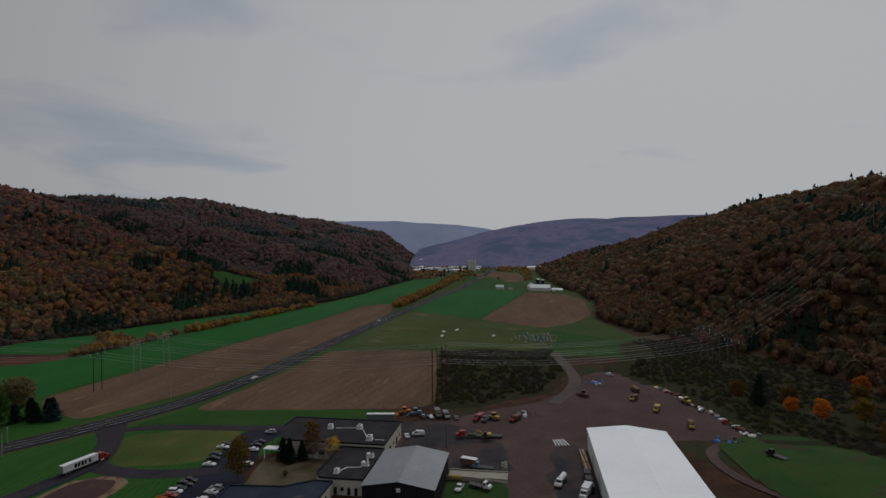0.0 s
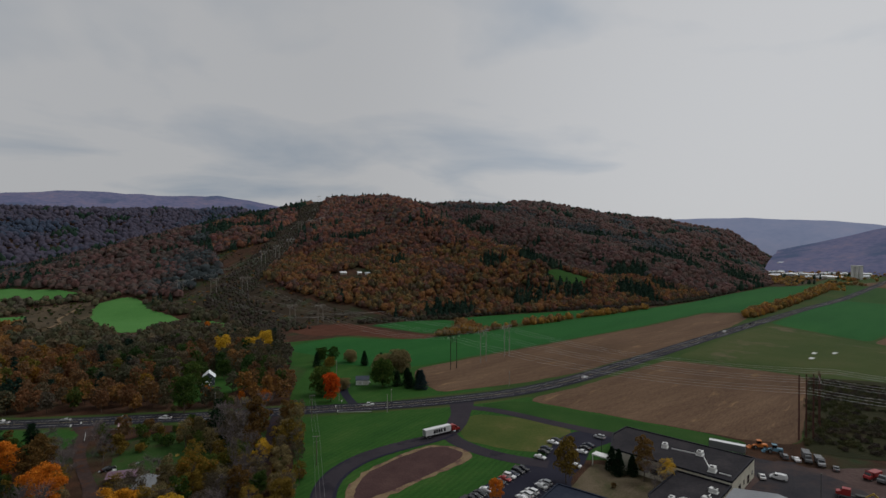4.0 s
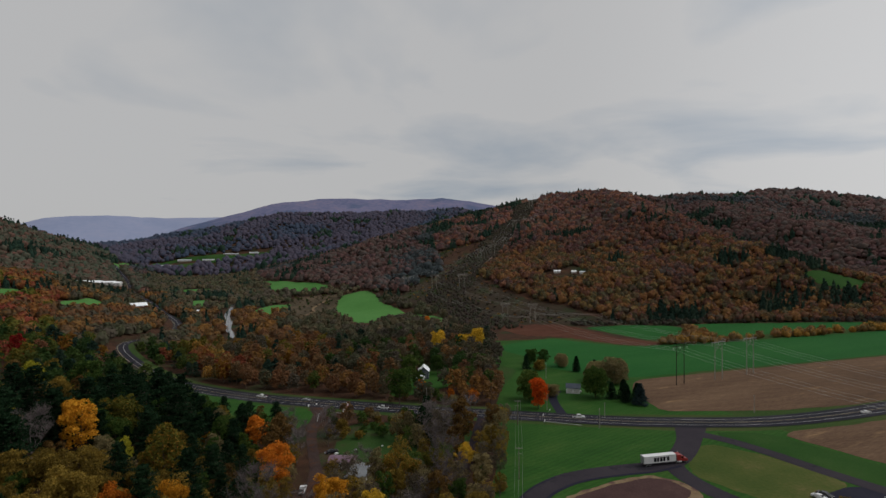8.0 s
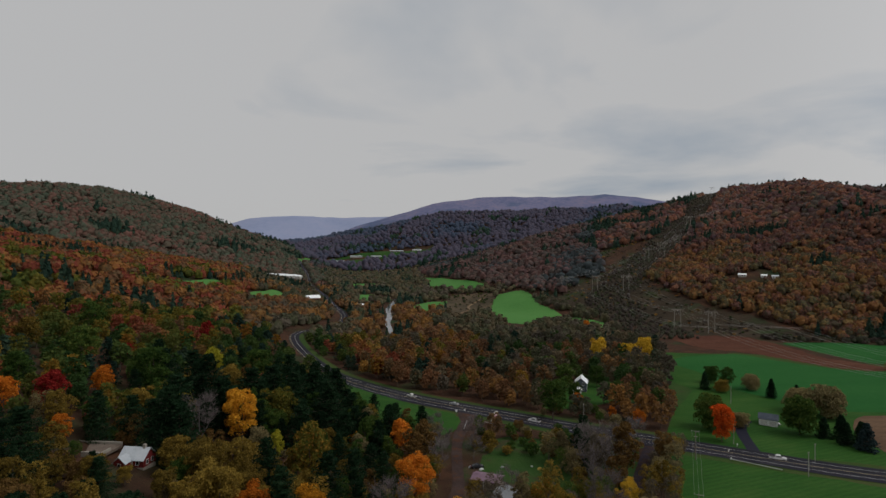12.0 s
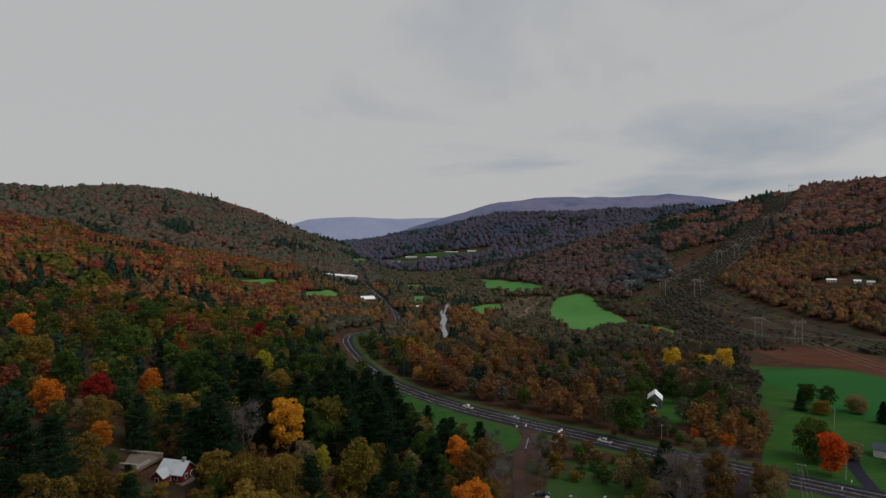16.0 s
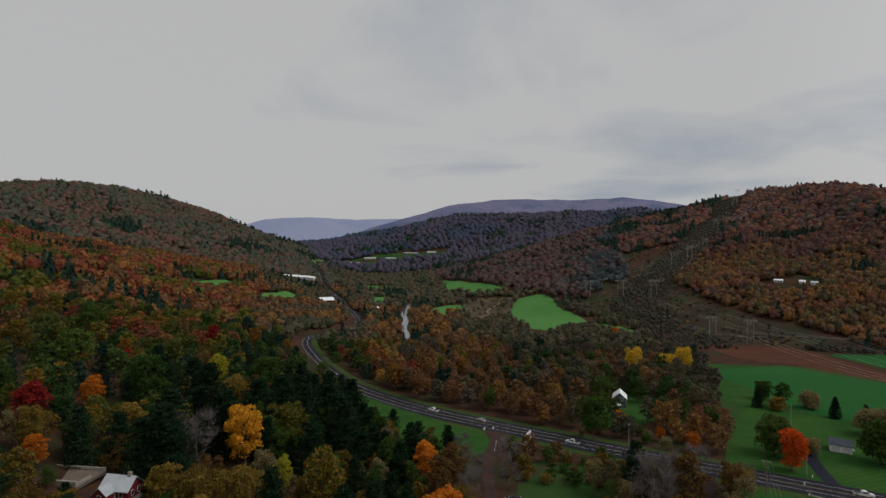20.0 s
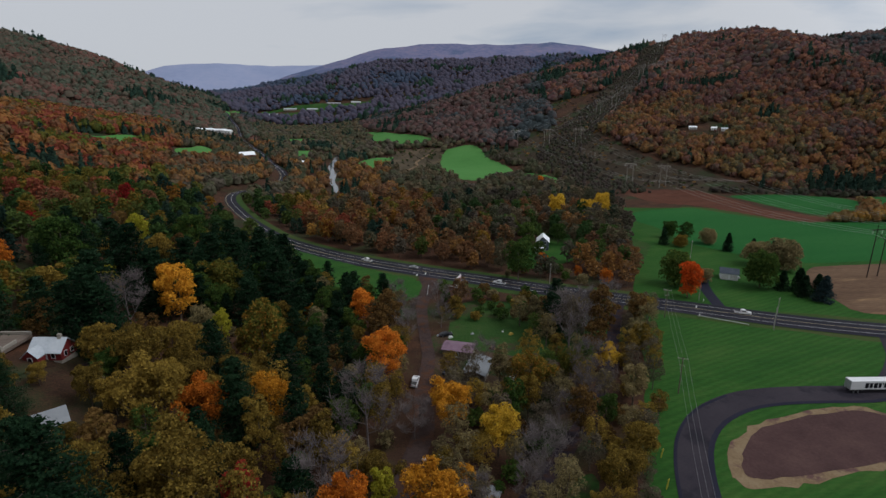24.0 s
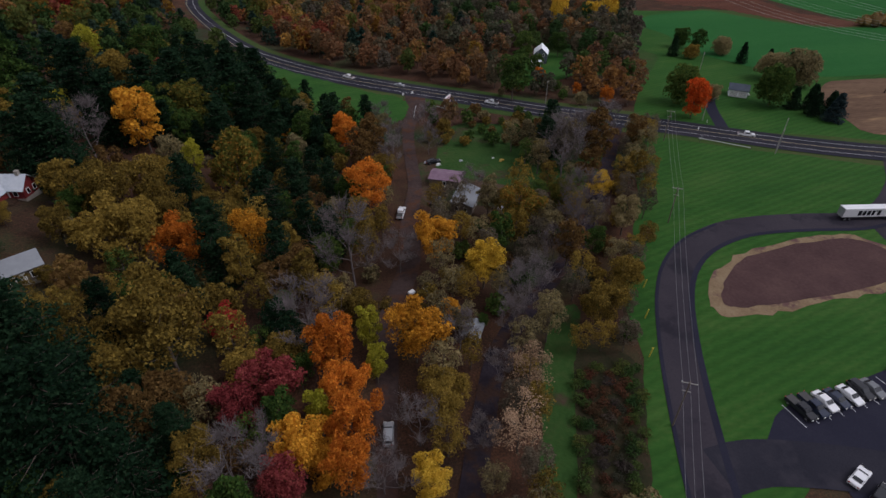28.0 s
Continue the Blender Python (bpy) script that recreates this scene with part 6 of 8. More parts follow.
groves((232, 374, -100, 14), 3.6, 24, lambda x, y: inside([(364, 12), (374, -70), (315, -76), (262, -58), (240, -30), (234, -8)], x, y) & (patchy(x, y, 14.0) > -0.5),
       (("brush", ["scrub_0", "scrub_1"], 0.5, "low brown scrub bushes beside the yard"), ("scrub_green", ["scrub_0", "scrub_1"], 0.51, "low dark olive scrub beside the yard")), 12.0, 1.5)
HEART = [(43.5, 74), (50.5, 71.5), (42.5, 55), (37, 46.5), (33.5, 48), (37, 58)]
groves((28, 62, 36, 88), 1.9, 25, lambda x, y: inside(PATCH_, x, y) & ~inside(HEART, x, y),
       (("slope_green", ["bramble_0", "bramble_1"], 1.01, "low green bramble rim of a thicket"),), 6.0, 0.3)
groves((28, 62, 36, 88), 1.9, 28, lambda x, y: inside(HEART, x, y),
       (("brush", ["bramble_0"], 0.3, "low brown brambles in a thicket"), ("bramble", ["bramble_1"], 0.71, "low dark reddish brambles in a thicket")), 6.0, 0.3)
groves((70, 165, 520, 750), 8.0, 35, lambda x, y: inside([(103, 743), (160, 698), (126, 590), (82, 528), (75, 667)], x, y) & (patchy(x, y, 18.0) > -0.1),
       (("river_grey", ["scrub_0", "scrub_1"], 0.7, "low grey-brown bushes in the dry meadow"), ("slope_green", ["shrub_0"], 0.31, "dark green bushes in the dry meadow")), 18.0, -1.0)
strip("road", [(84, 560), (104, 600), (112, 640), (138, 680)], 1.6, M["straw"], 0.4, "pale dirt track through the dry meadow", step=5, keep=False)
groves((200, 640, 330, 900), 7.5, 26, lambda x, y: inside([(262, 420), (216, 600), (240, 760), (330, 860), (420, 780), (350, 640), (326, 480), (362, 370), (330, 392)], x, y) & (patchy(x, y, 20.0) > -0.25),
       (("brush", ["scrub_0", "scrub_1"], 0.6, "low brush under the power lines"), ("valley", ["scrub_0", "scrub_1"], 0.2, "rust-brown bushes under the power lines"), ("slope_green", ["scrub_0", "scrub_1"], 0.21, "dark green bushes under the power lines")), 20.0, -1.0)
SLOPE = [(260, -232), (304, -236), (350, -224), (400, -198), (436, -170), (430, -140), (345, -125), (312, -112), (262, -140), (205, -150), (150, -152), (100, -156), (90, -240)]
groves((90, 440, -240, -110), 4.0, 27, lambda x, y: inside(SLOPE, x, y) & (patchy(x, y, 16.0) > -0.45),
       (("brush", ["scrub_0", "scrub_1"], 0.6, "low brown scrub on the slope"), ("scrub_green", ["scrub_0", "scrub_1"], 0.41, "low dark olive scrub on the slope")), 12.0, 1.0)

# ---------------------------------------------------------------- building blocks
def part(name, bm, material, parent=None, label="", bevel=0.0):
    """Links a bmesh as one mesh object under a thing or a part."""
    if bevel:
        bmesh.ops.bevel(bm, geom=bm.edges[:], offset=bevel, segments=1, affect="EDGES", clamp_overlap=True)
    me = bpy.data.meshes.new(name)
    bm.to_mesh(me)
    bm.free()
    me.materials.append(material)
    ob = new(name, me)
    ob.parent = parent
    if label:
        ob["label"] = label
    return ob


def thing(name, m, label, category, group="", kind=""):
    ob = new(name)
    ob.matrix_basis = m
    return tagged(ob, label, category, group, kind)


def box(bm, x0, x1, y0, y1, z0, z1):
    v = [bm.verts.new((x, y, z)) for z in (z0, z1) for x, y in ((x0, y0), (x1, y0), (x1, y1), (x0, y1))]
    for f in ((3, 2, 1, 0), (4, 5, 6, 7), (0, 1, 5, 4), (1, 2, 6, 5), (2, 3, 7, 6), (3, 0, 4, 7)):
        bm.faces.new([v[i] for i in f])
    return bm


def cube(*b):
    return box(bmesh.new(), *b)


def rod(a, b, r0, r1=None, sides=6):
    bm = bmesh.new()
    vs, fs = [], []
    tube(vs, fs, a, b, r0, r0 if r1 is None else r1, sides)
    bv = [bm.verts.new(v) for v in vs]
    for f in fs:
        bm.faces.new([bv[i] for i in f])
    n = sides
    bm.faces.new(bv[:n][::-1])
    bm.faces.new(bv[n:2 * n])
    return bm


def prism(profile, y0, y1, pinch_above=None, pinch=0.0):
    """A side outline (x, z) given width; above a height the sides lean in."""
    bm = bmesh.new()
    mid = (y0 + y1) / 2
    rows = []
    for y in (y0, y1):
        row = []
        for x, z in profile:
            k = 1.0 if pinch_above is None or z <= pinch_above else 1 - pinch
            row.append(bm.verts.new((x, mid + (y - mid) * k, z)))
        rows.append(row)
    n = len(profile)
    bm.faces.new(rows[0])
    bm.faces.new(rows[1][::-1])
    for i in range(n):
        j = (i + 1) % n
        bm.faces.new((rows[0][j], rows[0][i], rows[1][i], rows[1][j]))
    bmesh.ops.recalc_face_normals(bm, faces=bm.faces[:])
    return bm


def slab(poly, z0, z1):
    """A plan outline given height."""
    bm = bmesh.new()
    lo = [bm.verts.new((x, y, z0)) for x, y in poly]
    hi = [bm.verts.new((x, y, z1)) for x, y in poly]
    bm.faces.new(hi)
    bm.faces.new(lo[::-1])
    for i in range(len(poly)):
        j = (i + 1) % len(poly)
        bm.faces.new((lo[i], lo[j], hi[j], hi[i]))
    bmesh.ops.recalc_face_normals(bm, faces=bm.faces[:])
    return bm


PAINT = {
    "white": plain("car_white", (0.62, 0.62, 0.62), 0.3), "black": plain("car_black", (0.016, 0.017, 0.020), 0.25), "navy": plain("car_navy", (0.020, 0.026, 0.045), 0.25), "grey": plain("car_grey", (0.12, 0.125, 0.13), 0.3),
    "silver": plain("car_silver", (0.36, 0.37, 0.38), 0.3, 0.4), "red": plain("truck_red", (0.26, 0.022, 0.022), 0.35), "blue": plain("truck_blue", (0.10, 0.22, 0.30), 0.4), "yellow": plain("machine_yellow", (0.36, 0.24, 0.04), 0.6),
    "orange": plain("machine_orange", (0.55, 0.16, 0.02), 0.5), "tarp": plain("tarp_blue", (0.04, 0.14, 0.42), 0.6), "rust": plain("rusty_steel", (0.13, 0.065, 0.045), 0.85), "green": plain("dark_green", (0.03, 0.06, 0.03), 0.5),
}
B = {
    "glass": surface("dark_glass", ((0.010, 0.012, 0.015), (0.016, 0.018, 0.022)), 0.5, 4.0, 0.08, 0.0, spec=0.6),
    "tyre": plain("tyre_rubber", (0.018, 0.018, 0.018), 0.9), "rim": plain("rim_metal", (0.30, 0.30, 0.31), 0.4, 0.8), "lamp": plain("lamp_lens", (0.60, 0.58, 0.52), 0.2), "tail": plain("tail_lens", (0.30, 0.02, 0.02), 0.3),
    "steel": plain("dark_steel", (0.050, 0.048, 0.046), 0.7, 0.3), "cream": surface("cream_wall", ((0.40, 0.38, 0.30), (0.52, 0.50, 0.41), (0.60, 0.57, 0.48)), 0.3, 3.0, 0.85, 0.1), "white_wall": surface("white_siding", ((0.50, 0.50, 0.49), (0.62, 0.62, 0.60), (0.70, 0.70, 0.68)), 0.3, 3.0, 0.75, 0.1),
    "black_wall": surface("black_cladding", ((0.012, 0.012, 0.016), (0.020, 0.020, 0.025), (0.030, 0.030, 0.034)), 0.2, 3.0, 0.6, 0.1, stretch=(0, (6, 1, 0.2))),
    "roof_black": surface("black_membrane", ((0.016, 0.015, 0.018), (0.026, 0.024, 0.027), (0.045, 0.040, 0.042)), 0.12, 1.2, 0.85, 0.15), "roof_blue": surface("blue_black_membrane", ((0.012, 0.016, 0.028), (0.020, 0.026, 0.042), (0.036, 0.042, 0.056)), 0.10, 1.0, 0.6, 0.1),
    "roof_grey": surface("grey_metal_roof", ((0.17, 0.18, 0.19), (0.21, 0.22, 0.23), (0.25, 0.26, 0.27)), 0.06, 1.0, 0.5, 0.1, 0.3), "roof_white": surface("white_metal_roof", ((0.74, 0.76, 0.77), (0.80, 0.82, 0.83), (0.84, 0.85, 0.86)), 0.05, 1.0, 0.45, 0.02),
    "roof_silver": surface("silver_sheet_roof", ((0.36, 0.39, 0.42), (0.46, 0.49, 0.52), (0.54, 0.56, 0.58)), 0.3, 2.0, 0.5, 0.1, 0.3), "roof_plum": surface("plum_sheet_roof", ((0.12, 0.075, 0.10), (0.17, 0.11, 0.145), (0.21, 0.15, 0.18)), 0.5, 3.0, 0.6, 0.1),
    "shingle": surface("grey_shingles", ((0.10, 0.10, 0.105), (0.15, 0.15, 0.155), (0.20, 0.20, 0.20)), 0.5, 5.0, 0.9, 0.3), "red_wall": surface("barn_red_boards", ((0.10, 0.014, 0.014), (0.15, 0.022, 0.022), (0.19, 0.034, 0.030)), 0.5, 4.0, 0.8, 0.2), "slate_wall": surface("slate_blue_siding", ((0.060, 0.075, 0.090), (0.085, 0.100, 0.120), (0.11, 0.125, 0.14)), 0.5, 4.0, 0.8, 0.1),
    "roof_slate": surface("slate_grey_shingles", ((0.040, 0.048, 0.064), (0.058, 0.068, 0.086), (0.080, 0.092, 0.110)), 0.5, 5.0, 0.85, 0.3),
    "trim": plain("white_trim", (0.66, 0.66, 0.64), 0.6), "concrete": surface("concrete", ((0.20, 0.18, 0.15), (0.28, 0.255, 0.215), (0.34, 0.31, 0.27)), 0.3, 3.0, 0.9, 0.2), "wood": surface("weathered_wood", ((0.10, 0.080, 0.062), (0.15, 0.125, 0.10), (0.20, 0.17, 0.14)), 0.6, 5.0, 0.9, 0.3), "lumber": plain("fresh_lumber", (0.36, 0.24, 0.12), 0.8),
    "pole": surface("pole_wood", ((0.10, 0.075, 0.060), (0.14, 0.11, 0.09), (0.18, 0.15, 0.125)), 0.6, 5.0, 0.9, 0.3), "pole_dark": surface("tarred_pole", ((0.022, 0.018, 0.016), (0.036, 0.028, 0.025), (0.050, 0.040, 0.034)), 0.6, 5.0, 0.9, 0.3), "pole_red": surface("red_brown_pole", ((0.060, 0.030, 0.026), (0.085, 0.042, 0.036), (0.11, 0.056, 0.046)), 0.6, 5.0, 0.9, 0.3), "pole_pale": surface("silvered_pole", ((0.22, 0.20, 0.18), (0.30, 0.28, 0.25), (0.36, 0.34, 0.31)), 0.6, 5.0, 0.9, 0.3),
    "wire": plain("aluminium_wire", (0.42, 0.42, 0.41), 0.5, 0.5), "wire_dark": plain("dark_wire", (0.20, 0.20, 0.20), 0.6, 0.3),
}

# ---------------------------------------------------------------- vehicles
WHEEL = {}


def wheel(parent, x, y, r, wide=0.22):
    key = (round(r, 2), round(wide, 2))
    if key not in WHEEL:
        a = rod((0, -wide / 2, 0), (0, wide / 2, 0), r, r, 12)
        me = bpy.data.meshes.new("tyre")
        a.to_mesh(me)
        a.free()
        me.materials.append(B["tyre"])
        b = rod((0, -wide / 2 - 0.015, 0), (0, wide / 2 + 0.015, 0), r * 0.58, r * 0.58, 10)
        mr = bpy.data.meshes.new("rim")
        b.to_mesh(mr)
        b.free()
        mr.materials.append(B["rim"])
        WHEEL[key] = (me, mr)
    t = new("wheel", WHEEL[key][0])
    t.parent = parent
    t.location = (x, y, r)
    h = new("rim", WHEEL[key][1])
    h.parent = t


CARS = {
    "sedan": (((-2.3, 0.32), (-2.32, 0.78), (-2.2, 0.92), (-1.55, 0.98), (-0.95, 1.40), (0.30, 1.44), (1.05, 0.98), (2.05, 0.84), (2.28, 0.66), (2.3, 0.32)), 0.90, ((-1.42, 1.02), (-0.98, 1.33), (0.26, 1.37), (0.92, 1.02))),
    "suv": (((-2.3, 0.38), (-2.34, 0.95), (-2.2, 1.10), (-2.0, 1.62), (-1.7, 1.70), (0.35, 1.70), (1.05, 1.10), (2.05, 0.98), (2.3, 0.78), (2.3, 0.38)), 0.92, ((-1.95, 1.14), (-1.80, 1.58), (0.28, 1.60), (0.86, 1.14))),
    "pickup": (((-2.75, 0.45), (-2.78, 1.08), (-0.75, 1.10), (-0.62, 1.76), (0.75, 1.78), (1.35, 1.15), (2.55, 1.04), (2.75, 0.82), (2.75, 0.45)), 0.95, ((-0.55, 1.20), (-0.48, 1.66), (0.68, 1.68), (1.15, 1.20))),
    "van": (((-2.6, 0.38), (-2.64, 1.0), (-2.5, 1.95), (-2.2, 2.05), (1.1, 2.05), (1.9, 1.25), (2.55, 1.0), (2.65, 0.7), (2.65, 0.38)), 0.98, ((0.15, 1.30), (0.15, 1.85), (1.0, 1.88), (1.55, 1.30))),
}
CAR_MESH = {}


def car_meshes(kind):
    if kind in CAR_MESH:
        return CAR_MESH[kind]
    prof, hw, win = CARS[kind]
    out_ = {}

    def keep(key, bm, mat):
        me = bpy.data.meshes.new(key)
        bm.to_mesh(me)
        bm.free()
        me.materials.append(mat)
        out_[key] = me

    bm = prism(prof, -hw, hw, 1.05, 0.18)
    bmesh.ops.bevel(bm, geom=bm.edges[:], offset=0.06, segments=2, affect="EDGES", clamp_overlap=True)
    keep("body", bm, PAINT["white"])
    keep("side_glass", prism(win, -hw * 0.885, hw * 0.885, 1.25, 0.05), B["glass"])
    front = [p for p in prof if p[1] > 1.25][-1], [p for p in prof if p[0] > 0.9][0]
    (ax, az), (bx, bz) = front
    keep("windscreen", prism(((ax + 0.10, az - 0.05), (ax + 0.18, az - 0.04), (bx + 0.02, bz + 0.09), (bx - 0.06, bz + 0.06)), -hw * 0.74, hw * 0.74), B["glass"])
    if kind in ("sedan", "suv", "van"):
        (cx, cz), (dx_, dz) = prof[3] if kind == "sedan" else prof[2], prof[4] if kind == "sedan" else prof[3]
        keep("rear_window", prism(((cx + 0.06, cz + 0.10), (cx - 0.02, cz + 0.09), (dx_ - 0.08, dz - 0.05), (dx_ + 0.02, dz - 0.08)), -hw * 0.70, hw * 0.70), B["glass"])
    else:
        keep("load_bed", cube(-2.66, -0.82, -hw * 0.84, hw * 0.84, 1.085, 1.125), B["steel"])
    keep("headlight", cube(0, 0.07, -0.20, 0.20, -0.08, 0.08), B["lamp"])
    keep("tail_light", cube(-0.07, 0, -0.16, 0.16, -0.10, 0.10), B["tail"])
    CAR_MESH[kind] = out_
    return out_


def car(kind, paint, x, y, heading, label, group="", name="car"):
    prof, hw, _ = CARS[kind]
    root = thing(name, pose(x, y, ground_z(x, y) + 0.1, 0, 0, heading), label, "car" if kind != "pickup" else "pickup truck", group)
    for key, me in car_meshes(kind).items():
        spots = [(0, 0, 0)]
        if key == "headlight":
            spots = [(prof[-2][0] - 0.06, s * hw * 0.68, prof[-2][1] + 0.02) for s in (-1, 1)]
        if key == "tail_light":
            spots = [(prof[1][0] + 0.05, s * hw * 0.72, prof[1][1] - 0.05) for s in (-1, 1)]
        for spot in spots:
            ob = new(key, me)
            ob.parent = root
            ob.location = spot
            if key == "body":
                ob.material_slots[0].link = "OBJECT"
                ob.material_slots[0].material = PAINT[paint]
    r = 0.34 if kind == "sedan" else 0.38
    for wx in (prof[0][0] + 0.95, prof[-1][0] - 0.90):
        for s in (-1, 1):
            wheel(root, wx, s * (hw - 0.10), r)
    return root


TONES = {"white": "white", "black": "black", "navy": "dark navy", "grey": "dark grey", "silver": "silver", "red": "red"}


def semi_truck(x, y, heading):
    root = thing("semi_truck", pose(x, y, 0.14, 0, 0, heading) @ Matrix.Scale(0.9, 4), "red truck with a long white box trailer", "truck")
    part("trailer_box", cube(-14.2, 0, -1.28, 1.28, 1.15, 4.05), PAINT["white"], root, "white box trailer with dark lettering", 0.04)
    for s in (-1, 1):
        # lettering stands as plain dark bars
        for i, (u, w) in enumerate(((-9.9, 1.15), (-8.5, 0.95), (-7.2, 1.1), (-5.8, 0.9), (-4.6, 0.3), (-4.1, 1.0))):
            yy = s * 1.285
            part("lettering_bar", cube(u, u + w, min(yy, yy + s * 0.012), max(yy, yy + s * 0.012), 1.75 if i != 4 else 2.9, 3.4), PAINT["black"], root)
        part("side_rail", cube(-14.1, -0.1, min(s * 1.27, s * 1.31), max(s * 1.27, s * 1.31), 1.12, 1.28), B["steel"], root)
    for s in (-1, 1):
        part("rear_door", cube(-14.26, -14.19, min(0.02 * s, 1.22 * s), max(0.02 * s, 1.22 * s), 1.25, 3.95), PAINT["silver"], root)
        part("landing_leg", rod((-3.2, s * 0.9, 0.0), (-3.2, s * 0.9, 1.15), 0.07), B["steel"], root)
    part("chassis", cube(-13.8, 4.6, -0.5, 0.5, 0.75, 1.05), B["steel"], root)
    part("sleeper", cube(0.7, 2.4, -1.2, 1.2, 1.1, 3.7), PAINT["red"], root, "red sleeper cab", 0.12)
    part("cab", prism(((2.38, 0.9), (2.38, 3.2), (3.4, 3.1), (3.9, 2.1), (5.3, 1.85), (5.5, 0.9)), -1.12, 1.12, 2.2, 0.1), PAINT["red"], root, "red cab with a long bonnet", 0.05)
    part("windscreen", prism(((3.46, 3.02), (3.54, 3.02), (3.98, 2.16), (3.90, 2.14)), -0.92, 0.92), B["glass"], root)
    for s in (-1, 1):
        part("exhaust_stack", rod((2.30, s * 1.1, 1.2), (2.30, s * 1.1, 4.1), 0.07), B["rim"], root)
        part("side_window", cube(2.6, 3.35, min(s * 1.04, s * 1.13), max(s * 1.04, s * 1.13), 2.2, 2.9), B["glass"], root)
        part("fuel_tank", rod((0.9, s * 1.0, 0.75), (2.5, s * 1.0, 0.75), 0.32, 0.32, 10), B["rim"], root)
    for wx in (-13.0, -11.7, 0.1, 1.4, 4.7):
        for s in (-1, 1):
            wheel(root, wx, s * 1.1, 0.5, 0.3)
    return root


semi_truck(146.0, 104.2, -11.5)

rngv = random.Random(11)
# car park rows: the bays run north to south
ROW_A = ["black", "navy", "white", "navy", "white", "black", "grey", "", "", "navy", "black", "black", "black", "black", "white", "", "", "black", "red", "white", "navy", "black", "black"]
for i, tone in enumerate(ROW_A):
    if tone:
        x = 76 + 2.72 * i
        kind = rngv.choice(["sedan", "suv", "sedan", "pickup" if tone in ("navy", "black") else "sedan"])
        car(kind, tone, x + rngv.uniform(-0.2, 0.2), 56.6 + 3.6 * i / 23 + rngv.uniform(-0.3, 0.3), -83 + rngv.uniform(-2, 2), f"{TONES[tone]} parked {kind} in the car park", "cars in the car park")
for i, tone in enumerate(["white", "", "white", "white", "white", "", "white", "silver"]):
    if tone:
        car(rngv.choice(["sedan", "suv"]), tone, 112.4 + 2.8 * i, 47 + 0.1 * i, 84 + rngv.uniform(-3, 3), f"{TONES[tone]} parked car in the car park", "cars in the car park")
for x, y, tone in ((149.3, 61.1, "white"), (154.7, 63, "black"), (158.3, 64.2, "navy"), (165.5, 65.6, "white"), (168.6, 66, "black")):
    car("sedan", tone, x, y, -86, f"{TONES[tone]} parked car beside the grass island", "cars in the car park")
for x, y, tone in ((164.7, 52.6, "white"), (169.1, 53.6, "black"), (172.8, 53.9, "navy"), (184, 55, "silver"), (151.5, 47.8, "white")):
    car("sedan" if tone != "silver" else "suv", tone, x, y, 92, f"{TONES[tone]} parked car by the offices", "cars in the car park")
car("sedan", "white", 75.2, 43.8, 22, "white saloon parked at the bay ends", "cars in the car park")
car("suv", "black", 75.9, 40.6, 22, "black car parked beside a white saloon", "cars in the car park")
car("suv", "navy", 78.6, 38.2, 22, "navy car parked in the car park", "cars in the car park")
car("sedan", "white", 187.7, -3.3, 20, "white car parked behind the offices")
car("van", "white", 190.2, -7.6, 95, "white van parked behind the offices")
for x, y, h, tone, kind in ((17, 254.5, 133, "white", "pickup"), (37, 238.5, 139, "silver", "sedan"), (69, 209.5, 142, "white", "pickup"), (146, 158.8, -33, "white", "pickup"), (518, 101.5, 176, "white", "sedan"), (552, 95.4, -4, "grey", "suv"), (590, 97.4, 176, "black", "sedan"), (271, 109.2, -10, "white", "sedan")):
    car(kind, tone, x, y, h, f"{TONES[tone]} {kind} driving on the main road", "traffic on the road")
for x, y, h, tone, kind in ((5.2, 69, 80, "silver", "suv"), (19.5, 137, 70, "white", "pickup"), (35, 165, 5, "black", "sedan"), (30, 141, 50, "navy", "sedan"), (40, 143, 10, "grey", "suv"), (143.5, -30.8, 170, "white", "pickup"), (213, -5, 30, "grey", "suv"), (213.3, -8.6, 30, "white", "sedan"), (213.3, -20.7, 10, "grey", "sedan"), (306, -101.5, 40, "white", "pickup"), (172, 193.5, 160, "white", "sedan")):
    car(kind, tone, x, y, h, f"{TONES[tone]} {kind} standing on the ground among clutter")


